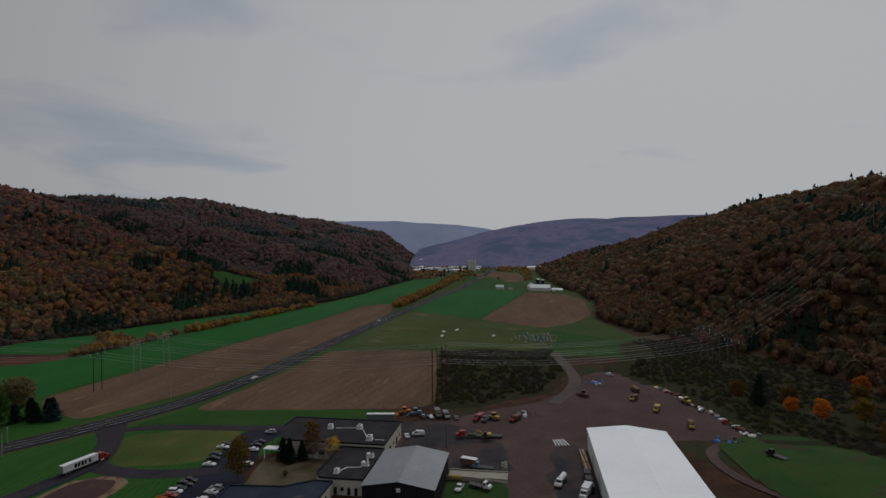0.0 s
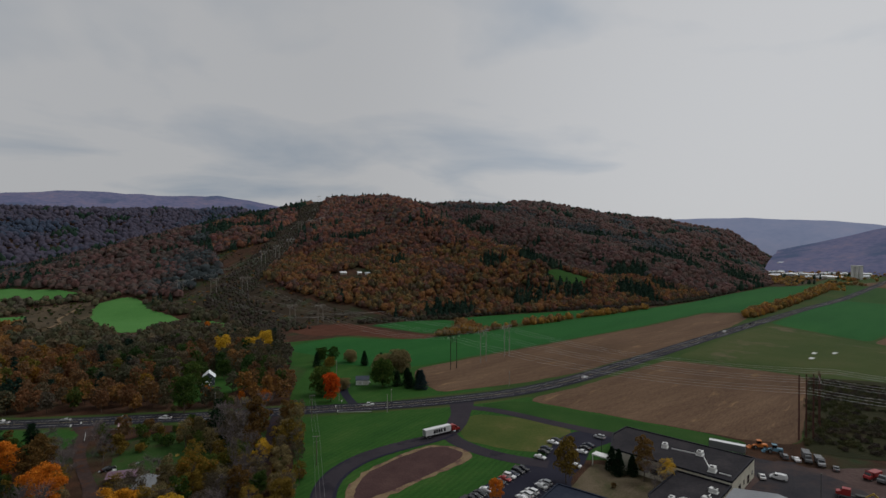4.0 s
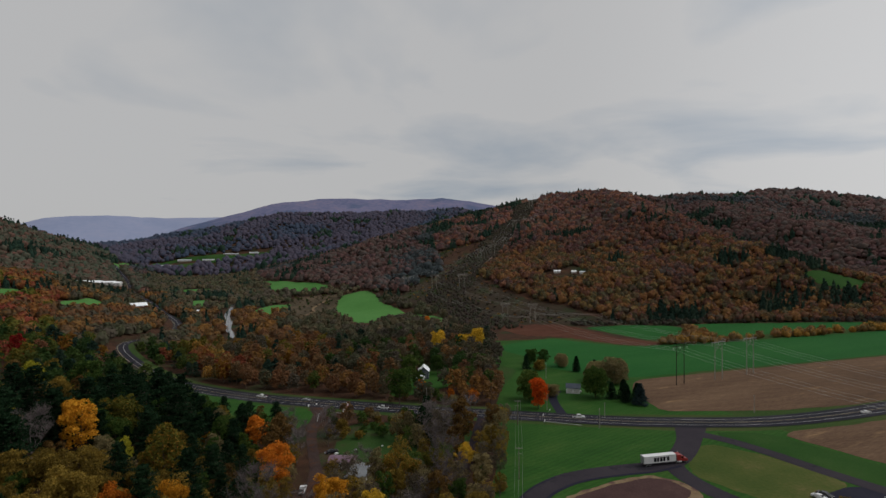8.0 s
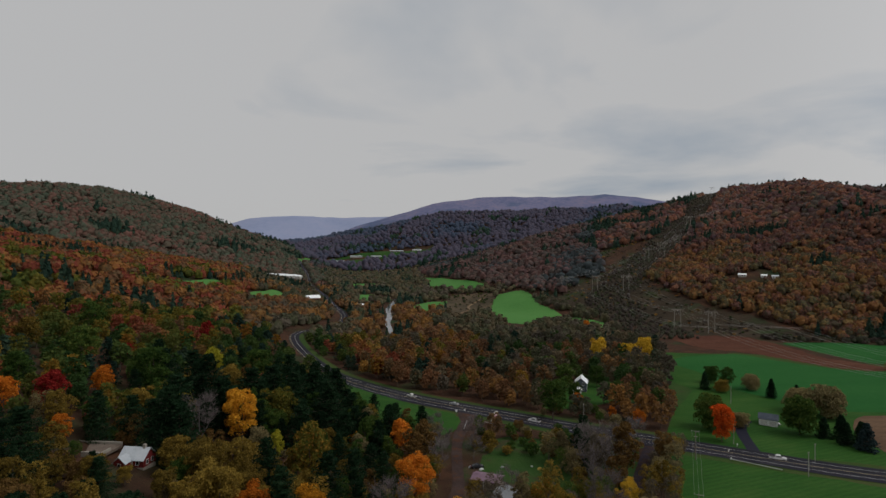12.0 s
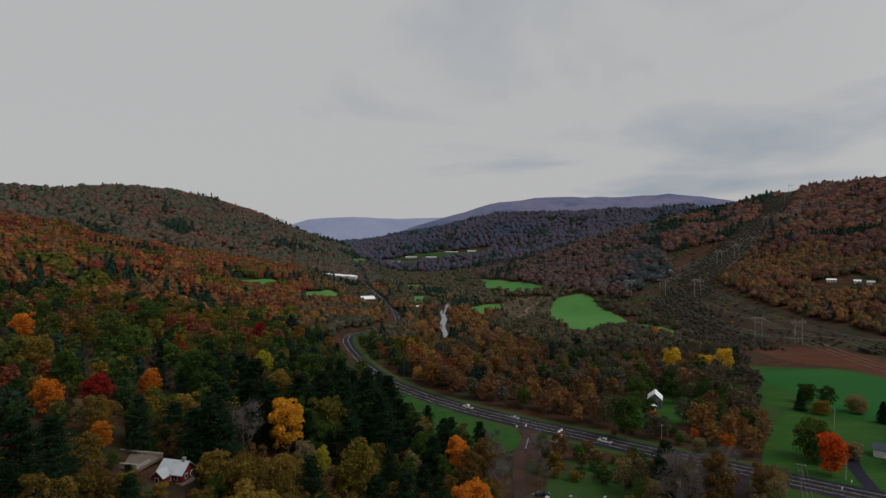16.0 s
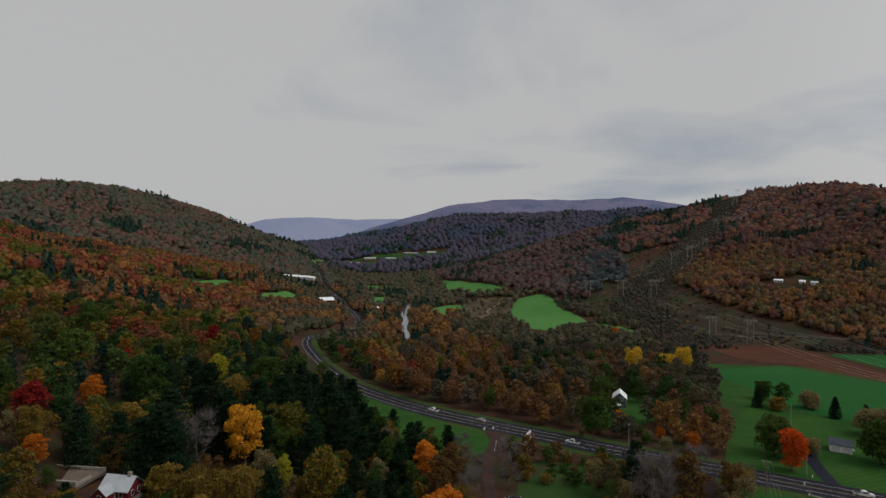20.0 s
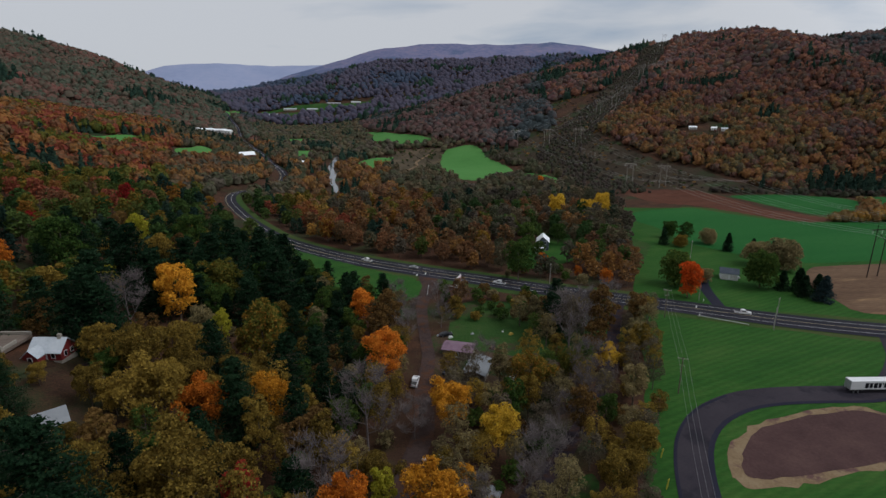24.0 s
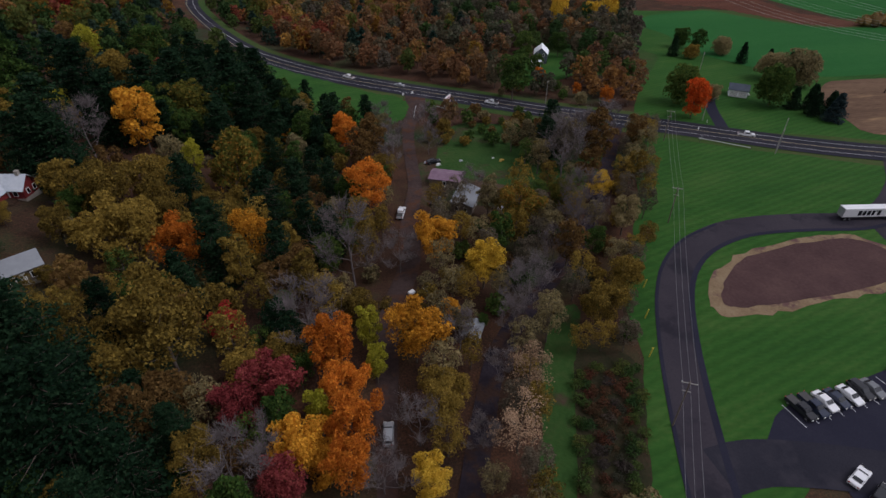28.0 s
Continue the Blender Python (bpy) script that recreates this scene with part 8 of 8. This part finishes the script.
# ---------------------------------------------------------------- houses
def gable_house(name, x, y, turn, long, wide, eave, ridge, wall_mat, roof_mat, label, windows=((0.25, 1), (0.75, 1)), wing=None, chimney=False, category="house", floors=1, z=None, door=True):
    """A house with its ridge along its length; windows on the long sides, and in the gables."""
    root = thing(name, pose(x, y, ground_z(x, y) if z is None else z, 0, 0, turn), label, category)
    hl, hw = long / 2, wide / 2
    part("foundation", cube(-hl, hl, -hw, hw, -2.0, 0.25), B["concrete"], root)
    part("wall", prism(((-hw, 0.25), (-hw, eave), (0, ridge - 0.12), (hw, eave), (hw, 0.25)), -hl, hl), wall_mat, root).matrix_basis = pose(0, 0, 0, 0, 0, 90)
    for s in (-1, 1):
        k = (ridge - eave) / hw
        o = 0.45
        prof = ((0, ridge), (0, ridge + 0.16), (s * (hw + o), eave - k * o + 0.16), (s * (hw + o), eave - k * o))
        part("roof", prism(prof, -hl - 0.4, hl + 0.4), roof_mat, root).matrix_basis = pose(0, 0, 0, 0, 0, 90)
    for f in range(floors):
        zc = 1.5 + 2.7 * f
        for s in (-1, 1):
            for u, w in windows:
                xx = -hl + long * u
                w1 = part("window", cube(xx - 0.55 * w, xx + 0.55 * w, min(s * hw, s * (hw + 0.06)), max(s * hw, s * (hw + 0.06)), zc - 0.7, zc + 0.7), B["trim"], root)
                part("pane", cube(xx - 0.42 * w, xx + 0.42 * w, min(s * (hw + 0.04), s * (hw + 0.08)), max(s * (hw + 0.04), s * (hw + 0.08)), zc - 0.57, zc + 0.57), B["glass"], w1)
            for yy in (-wide * 0.2, wide * 0.2):
                w1 = part("window", cube(min(s * hl, s * (hl + 0.06)), max(s * hl, s * (hl + 0.06)), yy - 0.5, yy + 0.5, zc - 0.7, zc + 0.7), B["trim"], root)
                part("pane", cube(min(s * (hl + 0.04), s * (hl + 0.08)), max(s * (hl + 0.04), s * (hl + 0.08)), yy - 0.38, yy + 0.38, zc - 0.57, zc + 0.57), B["glass"], w1)
    if door:
        part("door", cube(-0.5, 0.5, -hw - 0.07, -hw, 0.25, 2.3), B["trim"], root)
    if chimney:
        part("chimney", cube(hl * 0.5, hl * 0.5 + 0.8, -0.4, 0.4, eave, ridge + 1.0), B["concrete"], root)
    if wing:
        wx, wl, ww, we, wr = wing
        part("wing_wall", prism(((wx - ww / 2, 0), (wx - ww / 2, we), (wx, wr - 0.1), (wx + ww / 2, we), (wx + ww / 2, 0)), -hw - wl, -hw), wall_mat, root)
        for s in (-1, 1):
            k = (wr - we) / (ww / 2)
            part("wing_roof", prism(((wx, wr), (wx, wr + 0.15), (wx + s * (ww / 2 + 0.35), we - 0.35 * k + 0.15), (wx + s * (ww / 2 + 0.35), we - 0.35 * k)), -hw - wl - 0.35, -hw + 0.6), roof_mat, root)
        w1 = part("window", cube(wx - 0.6, wx + 0.6, -hw - wl - 0.06, -hw - wl, 1.0, 2.2), B["trim"], root)
        part("pane", cube(wx - 0.45, wx + 0.45, -hw - wl - 0.09, -hw - wl - 0.04, 1.12, 2.08), B["glass"], w1)
    return root


gable_house("red_house", -69.2, 143, -14, 7.6, 5.4, 2.6, 5.0, B["red_wall"], B["roof_silver"], "barn-red house with a silver metal roof in the woods", wing=(-1.7, 2.6, 3.6, 2.4, 4.0), chimney=True)
gable_house("garden_shed", -58, 111, 30, 7, 5.5, 3.0, 4.8, B["wood"], B["roof_grey"], "small building with a grey sheet roof under trees", category="shed")
gable_house("white_house", 109, 257, 66, 8, 6, 4.8, 7.4, B["slate_wall"], B["roof_white"], "two-storey slate-blue house with a white roof", floors=2, windows=((0.3, 1), (0.7, 1)))
gable_house("porch_annex", 104, 250, 62, 4, 4, 2.4, 3.4, B["white_wall"], B["roof_white"], "small white annex beside the slate-blue house", windows=((0.5, 1),), category="annex", door=False)
garage = gable_house("garage", 170.5, 195, -38, 7, 6.5, 3.0, 4.5, B["roof_white"], B["roof_slate"], "white garage with a blue-grey shingle roof", windows=(), category="garage", door=False)
for u in (-1.7, 1.7):
    gd = part("garage_door", cube(u - 1.35, u + 1.35, -3.31, -3.25, 0.1, 2.35), B["trim"], garage, "white panelled garage door")
    for k in range(3):
        part("door_seam", cube(u - 1.33, u + 1.33, -3.325, -3.31, 0.62 + 0.55 * k, 0.66 + 0.55 * k), PAINT["grey"], gd)
gable_house("open_shed", 36, 151.5, -28, 9, 6, 2.6, 3.4, B["wood"], B["roof_plum"], "weathered shed with a plum-coloured metal roof", windows=((0.5, 1),), category="shed")
gable_house("workshop_shed", 38, 138, 60, 10, 6, 2.8, 3.8, B["wood"], B["roof_grey"], "grey-roofed shed half hidden by a golden maple", windows=((0.5, 1),), category="shed")
gable_house("hut", 25.5, 88, 60, 4, 3, 2.2, 3.0, B["wood"], B["roof_grey"], "small grey hut under golden trees", windows=(), category="shed")
gable_house("hill_house", 405, 536, -36, 8, 4.5, 2.3, 3.4, B["white_wall"], B["roof_white"], "long low white house on the wooded hillside", windows=((0.2, 2), (0.5, 2), (0.8, 2)))
gable_house("hill_house", 420, 521, -40, 5.5, 4.5, 2.4, 3.6, B["white_wall"], B["roof_white"], "white hillside house with a pale roof")
gable_house("hill_house", 427, 513, -44, 6, 5, 2.4, 3.6, B["white_wall"], B["roof_silver"], "small white house beside a hillside drive")
gable_house("barn", -80, 636, 20, 16, 10, 5.0, 8.0, B["red_wall"], B["roof_white"], "dark red barn with a white metal roof by the road", windows=((0.3, 1),), category="barn")
gable_house("long_shed", -24, 655, -40, 14, 5, 2.5, 3.6, B["wood"], B["roof_white"], "low shed with a white roof near the river", windows=(), category="shed")
for i, (x, y, l, w, e) in enumerate(((-208, 912, 26, 14, 4.5), (-186, 905, 20, 16, 6), (-168, 900, 24, 16, 5.5), (-150, 893, 26, 14, 4.5), (-136, 888, 14, 10, 3.5))):
    gable_house("commercial_building", x, y, -14, l, w, e, e + 1.6, B["white_wall"], B["roof_white"], "low white commercial building on a terrace above the road", windows=((0.2, 2.4), (0.5, 2.4), (0.8, 2.4)), category="building", z=ground_z(-162, 896) + 0.6)
for x, y, l, w, e, lab in ((-120, 1566, 40, 12, 3.0, "white"), (-70, 1590, 34, 14, 3.2, "white"), (-10, 1560, 30, 12, 3.0, "white"), (50, 1600, 40, 14, 3.0, "grey"), (110, 1585, 26, 10, 3.0, "white")):
    gable_house("distant_barn", x, y, -6, l, w, e, e + 1.5, B["white_wall"] if lab == "white" else B["wood"], B["roof_silver"], f"distant {lab} farm building in the far valley", windows=((0.2, 2), (0.5, 2), (0.8, 2)), category="barn")

# dairy farm beyond the fields
gable_house("farmhouse", 938, -5, 88, 14, 9, 5.0, 8.0, B["white_wall"], B["roof_silver"], "white farmhouse beyond the green field", floors=2)
gable_house("farm_garage", 936, -24, 88, 8, 7, 3.0, 5.0, B["white_wall"], B["shingle"], "small white farm garage", windows=((0.5, 1),), category="garage")
gable_house("dairy_barn", 912, -76, 80, 34, 14, 6, 11, B["white_wall"], B["roof_white"], "long white dairy barn beside silos", windows=tuple((0.1 + 0.2 * i, 1.4) for i in range(5)), category="barn")
gable_house("dairy_barn", 930, -62, 10, 24, 12, 7, 12, B["white_wall"], B["roof_silver"], "tall white barn with a silver roof", category="barn")
gable_house("farm_shed", 905, -104, 84, 18, 9, 3.5, 5.5, B["white_wall"], B["roof_white"], "low white farm shed", windows=((0.5, 2),), category="shed")
for i, (x, y, r, h) in enumerate(((922, -72, 3.2, 19), (922, -80, 3.2, 18), (930, -77, 2.8, 15))):
    silo = thing("silo", pose(x, y, 0), "dark blue-grey farm silo with a domed cap", "silo", "farm silos")
    part("shell", rod((0, 0, 0), (0, 0, h), r, r, 18), PAINT["navy"] if i < 2 else B["concrete"], silo)
    part("cap", rod((0, 0, h), (0, 0, h + 1.6), r, r * 0.3, 18), B["rim"], silo)
# village at the end of the valley
rngt = random.Random(3)
for i in range(34):
    x, y = 1560 + rngt.uniform(0, 260), 90 + rngt.uniform(0, 250)
    big = rngt.random() < 0.4
    l, w, e = (rngt.uniform(18, 38), rngt.uniform(11, 17), rngt.uniform(4.5, 8)) if big else (rngt.uniform(9, 15), rngt.uniform(7, 10), rngt.uniform(4, 7))
    gable_house("mill_building" if big else "village_house", x, y, rngt.choice((80, 90, 100)), l, w, e, e + (1.5 if big else 3), B["white_wall"] if rngt.random() < 0.55 else B["cream"], B["roof_white"] if big else rngt.choice((B["shingle"], B["roof_silver"])), "white mill building in the distant village" if big else "small white house in the distant village", windows=tuple((0.12 + 0.19 * k, 1.6) for k in range(5)), category="building" if big else "house", floors=2 if e > 6 else 1, door=False)
tower = thing("mill_tower", pose(1600, 112, 0, 0, 0, 5), "tall white mill tower with dark vertical bands", "building")
for i in range(3):
    part("bin", rod((0, i * 8 - 8, 0), (0, i * 8 - 8, 30), 3.8, 3.8, 14), B["white_wall"], tower)
part("head_house", cube(-4, 4, -12, 12, 30, 34), B["white_wall"], tower)
gable_house("mill_building", 2050, 330, 80, 70, 40, 26, 28, B["cream"], B["roof_silver"], "large cream mill block behind the village", windows=tuple((0.1 + 0.16 * k, 2.4) for k in range(6)), category="building", floors=5, door=False)
gable_house("warehouse", 1700, -85, 85, 60, 26, 9, 12, B["white_wall"], B["roof_white"], "wide white warehouse near the village", windows=((0.3, 3), (0.7, 3)), category="building")
# foundation ruin beside the red house
ruin = thing("stone_foundation", pose(-84, 146, ground_z(-84, 146) - 0.5, 0, 0, -12), "old grey stone foundation with a low broken wall", "ruin")
part("slab", cube(-7, 7, -5, 5, 0, 0.9), B["pole"], ruin, "", 0.1)
for a in ((-7, 7, 4.6, 5, 0.9, 1.7), (-7, -6.6, -5, 4.6, 0.9, 1.5), (1.5, 7, -5, -4.5, 0.9, 2.3), (6.6, 7, -4.5, 0, 0.9, 1.8)):
    part("low_wall", cube(*a), B["concrete"], ruin, "", 0.06)
# boulders and clutter in the shed yard
for i in range(10):
    x, y = rngj.uniform(28, 58), rngj.uniform(138, 172)
    jk = thing("yard_clutter", pose(x, y, 0.05, 0, 0, rngj.uniform(0, 360)), "pale piece of household clutter lying in the yard", "clutter", "clutter round the shed")
    a = rngj.uniform(0.4, 1.1)
    part("lump", prism(((-a, 0), (-a * 0.8, a * 0.5), (a * 0.4, a * 0.8), (a, 0.1), (a, 0)), -a * 0.5, a * 0.5), PAINT[rngj.choice(("white", "yellow", "silver", "rust"))], jk, "", 0.06)
for x, y in ((16, 104), (19.5, 104.5)):
    jk = thing("white_crate", pose(x, y, 0.2, 0, 0, 30), "white crate lying on the lane", "crate")
    part("crate_body", cube(-0.7, 0.7, -0.5, 0.5, 0, 0.6), PAINT["white"], jk, "", 0.05)
dumps = thing("portable_toilet", pose(46, 131, 0.05), "white box hut beside the shed", "hut")
part("cabin", cube(-0.8, 0.8, -0.6, 0.6, 0, 2.1), PAINT["white"], dumps, "", 0.05)

# ---------------------------------------------------------------- roadside things
bb = thing("billboard", pose(50.5, 208.5, 0.2, 0, 0, 55) @ Matrix.Scale(0.78, 4), "white roadside billboard with a red printed panel", "billboard")
for u in (-2.6, 0, 2.6):
    part("post", cube(u - 0.15, u + 0.15, -0.15, 0.15, 0, 3.2), B["pole"], bb)
part("frame", cube(-4.0, 4.0, -0.25, 0.25, 2.4, 6.4), B["trim"], bb, "white billboard frame", 0.04)
for s in (-1, 1):
    part("poster", cube(-3.7, 3.7, min(s * 0.255, s * 0.285), max(s * 0.255, s * 0.285), 2.6, 6.2), plain("poster_pink", (0.62, 0.46, 0.48), 0.6), bb, "pale pink poster")
    part("print_panel", cube(-1.6, 3.0, min(s * 0.29, s * 0.305), max(s * 0.29, s * 0.305), 3.2, 4.6), plain("print_red", (0.45, 0.16, 0.18), 0.6), bb, "red printed panel")
    part("print_bar", cube(-3.2, 2.4, min(s * 0.29, s * 0.305), max(s * 0.29, s * 0.305), 5.2, 5.5), PAINT["navy"], bb)
for x, y, h in ((52.7, 59.4, 11.5), (88, 116, 11), (116, 162.5, 11), (27, 18, 11.5)):
    p = thing("utility_pole", pose(x, y, 0, 0, 0, -32), "wooden utility pole with a crossarm beside the drive", "utility pole", "poles along the drive")
    part("mast", rod((0, 0, -0.5), (0, 0, h), 0.16, 0.11, 8), B["pole"], p)
    part("crossarm", cube(-1.3, 1.3, -0.06, 0.06, h - 0.5, h - 0.36), B["pole_pale"], p)
    for u in (-1.15, 0, 1.15):
        part("insulator", rod((u, 0, h - 0.36), (u, 0, h - 0.12), 0.06, 0.04), B["trim"], p)
    part("lower_arm", cube(-0.7, 0.7, -0.05, 0.05, h - 2.4, h - 2.28), B["pole_pale"], p)
for x, y, h, turn in ((146, 144.6, 8.5, 30), (158.5, 156, 6.5, 30), (173.5, 224.6, 9, 60), (140, 175, 9, 40), (90, 205, 9, 40), (225, 131, 8.5, 20)):
    p = thing("utility_pole", pose(x, y, 0, 0, 0, turn), "wooden roadside utility pole", "utility pole", "poles along the road")
    part("mast", rod((0, 0, -0.5), (0, 0, h), 0.14, 0.10, 8), B["pole_pale"], p)
    part("crossarm", cube(-1.0, 1.0, -0.05, 0.05, h - 0.4, h - 0.28), B["pole_pale"], p)


def wire_span(points, r, mat, label, sag=0.035):
    """Wires hung from support to support."""
    root = thing("power_line", pose(0, 0, 0), label, "power line")
    for a, b in zip(points, points[1:]):
        a, b = Vector(a), Vector(b)
        n = 10
        vs, fs = [], []
        drop = sag * (b - a).length
        pts = [a.lerp(b, k / n) - Vector((0, 0, drop * 4 * (k / n) * (1 - k / n))) for k in range(n + 1)]
        side_ = Vector((a.y - b.y, b.x - a.x, 0)).normalized() * r
        for p in pts:
            vs += [tuple(p + side_), tuple(p + Vector((0, 0, r))), tuple(p - side_), tuple(p - Vector((0, 0, r)))]
        fs = [(4 * k + i, 4 * k + (i + 1) % 4, 4 * k + 4 + (i + 1) % 4, 4 * k + 4 + i) for k in range(n) for i in range(4)]
        ob = new("wire", link_mesh("wire", vs, fs, mat))
        ob.parent = root


for u in (-1.15, 0, 1.15):
    c_, s_ = math.cos(radians(-32)), math.sin(radians(-32))
    wire_span([(x + u * c_, y + u * s_, h - 0.1) for x, y, h in ((27, 18, 11.5), (52.7, 59.4, 11.5), (88, 116, 11), (116, 162.5, 11))], 0.022, B["wire_dark"], "pale overhead wire along the drive", 0.02)


def h_frame(x, y, turn, h, mat, label, gap=6.0):
    """Two tall poles with a crossarm and diagonal braces."""
    z = ground_z(x, y)
    root = thing("transmission_tower", pose(x, y, z, 0, 0, turn), label, "transmission tower", "transmission towers")
    for s in (-1, 1):
        part("pole", rod((s * gap / 2, 0, -1), (s * gap / 2, 0, h), 0.24, 0.16, 8), mat, root)
    part("crossarm", cube(-gap * 0.95, gap * 0.95, -0.15, 0.15, h - 2.4, h - 2.0), mat, root)
    for s in (-1, 1):
        part("brace", rod((s * gap / 2, 0, h - 7.5), (-s * gap / 2, 0, h - 2.6), 0.10), mat, root)
    for u in (-gap * 0.9, 0, gap * 0.9):
        part("insulator_string", rod((u, 0, h - 2.4), (u, 0, h - 4.0), 0.10, 0.10), B["trim"], root)


LINES = (
    ("pole_dark", ((400, -330), (318, -175), (243, -7), (234, 182), (233, 330), (234, 452), (228, 620), (367, 680), (486, 775), (640, 960), (800, 1190))),
    ("pole_pale", ((420, -325), (342, -174), (266, -8), (263, 181), (262, 330), (268, 434), (256, 592), (395, 690), (520, 790), (670, 950), (830, 1180))),
    ("pole_pale", ((440, -320), (366, -174), (292, -10), (291, 182), (288, 320), (288, 414), (284, 569), (430, 712), (548, 800), (700, 940), (858, 1170))),
)
for li, (mat, sites) in enumerate(LINES):
    tops = []
    for k, (x, y) in enumerate(sites):
        a = sites[max(0, k - 1)]
        b = sites[min(len(sites) - 1, k + 1)]
        turn = math.degrees(math.atan2(b[1] - a[1], b[0] - a[0])) - 90
        h = 24 if k < 5 else 21
        tops.append((x, y, ground_z(x, y) + h - 4.0, radians(turn)))
        if k == 2 and li == 0:
            for q, (px, py) in enumerate(((239, -5), (242, -7), (245, -9))):
                tp = thing("transmission_tower", pose(px, py, 0), "tall red-brown timber pole in a group of three", "transmission tower", "transmission towers")
                part("pole", rod((0, 0, -1), (0, 0, 27), 0.36, 0.24, 8), B["pole_red"], tp)
                part("crossarm", cube(-1.6, 1.6, -0.12, 0.12, 25.4, 25.7), B["pole_red"], tp)
            continue
        if k == 2 and li == 2 or k == 4:
            continue
        m_ = B["pole"] if k < 2 else B["pole_dark"] if li == 0 and k in (3, 5) else B["pole_red"] if k == 2 else B["pole_pale"]
        h_frame(x, y, turn, h, m_, "dark timber H-frame transmission tower in the field" if m_ == B["pole_dark"] else "silvered timber H-frame transmission tower on the line")
    for u in (-5.4, 0, 5.4):
        wire_span([(x + u * math.cos(a), y + u * math.sin(a), z) for x, y, z, a in tops], 0.042, B["wire"], "high-voltage wires strung between timber towers", 0.03)
for x, y in ((180, -21), (165, 44.5), (156.5, -25.0)):
    lp = thing("lamp_post", pose(x, y, 0), "slim dark lamp post beside the buildings", "lamp post")
    part("mast", rod((0, 0, 0), (0, 0, 9), 0.10, 0.07, 8), B["steel"], lp)
    part("lamp_head", cube(-0.15, 0.9, -0.15, 0.15, 8.9, 9.1), B["steel"], lp)
# yellow marker posts along the drive, road signs, mailbox
for x, y in ((68.5, 93.5), (63.6, 84.5), (58.5, 74.5)):
    mk = thing("marker_post", pose(x - 1.2, y, 0.05, 0, 8, 0), "yellow marker post on the grass verge", "marker post", "yellow marker posts")
    part("post", rod((0, 0, 0), (0, 0, 2.4), 0.11, 0.11, 8), plain("marker_yellow", (0.62, 0.46, 0.05), 0.5), mk)
for x, y in ((40, 225), (36, 224), (138, 170), (127, 158), (131, 165)):
    sg = thing("road_sign", pose(x, y, 0.05, 0, 0, 40), "small pale road sign on a post", "road sign")
    part("post", rod((0, 0, 0), (0, 0, 2.0), 0.05), B["steel"], sg)
    part("plate", cube(-0.5, 0.5, -0.03, 0.03, 1.4, 2.2), B["trim"], sg)
# guard rail near the lane mouth
gr = thing("guard_rail", pose(0, 0, 0.1), "pale steel guard rail beside the road", "guard rail")
for a, b in (((44, 214), (50, 207)), ((39, 213), (36, 202)), ((128, 160), (140, 149))):
    part("rail", rod((*a, 0.7), (*b, 0.7), 0.13), B["wire"], gr)
    for k in range(4):
        px, py = a[0] + (b[0] - a[0]) * k / 3, a[1] + (b[1] - a[1]) * k / 3
        part("rail_post", rod((px, py, 0), (px, py, 0.75), 0.07), B["steel"], gr)
# bay lines
lot = bpy.data.objects["pavement"]
for i in range(24):
    x = 74.6 + 2.72 * i
    y = 53.6 + 3.6 * i / 23
    part("bay_line", slab([(x, y), (x + 0.12, y), (x - 0.48, y + 5.0), (x - 0.60, y + 5.0)], 0.10, 0.105), M["paint_white"], lot)
for i in range(9):
    x = 111 + 2.8 * i
    part("bay_line", slab([(x, 44.4), (x + 0.12, 44.4), (x + 0.6, 49.4), (x + 0.48, 49.4)], 0.10, 0.105), M["paint_white"], lot)
# pale sheets lying in the rough meadow
for x, y, l, w in ((458, 23, 3.2, 1.2), (469, 12, 4.0, 1.0), (435, 21, 3.4, 1.2), (441, -24, 2.6, 1.0)):
    sheet = thing("plastic_sheet", pose(x, y, 0.1, 0, 0, rngj.uniform(-20, 20)), "crumpled white plastic sheet lying in the meadow", "sheet", "sheets in the meadow")
    part("film", prism(((-l, 0), (-l * 0.8, 0.35), (-l * 0.2, 0.2), (l * 0.3, 0.5), (l * 0.9, 0.15), (l, 0)), -w, w), PAINT["white"], sheet, "", 0.08)
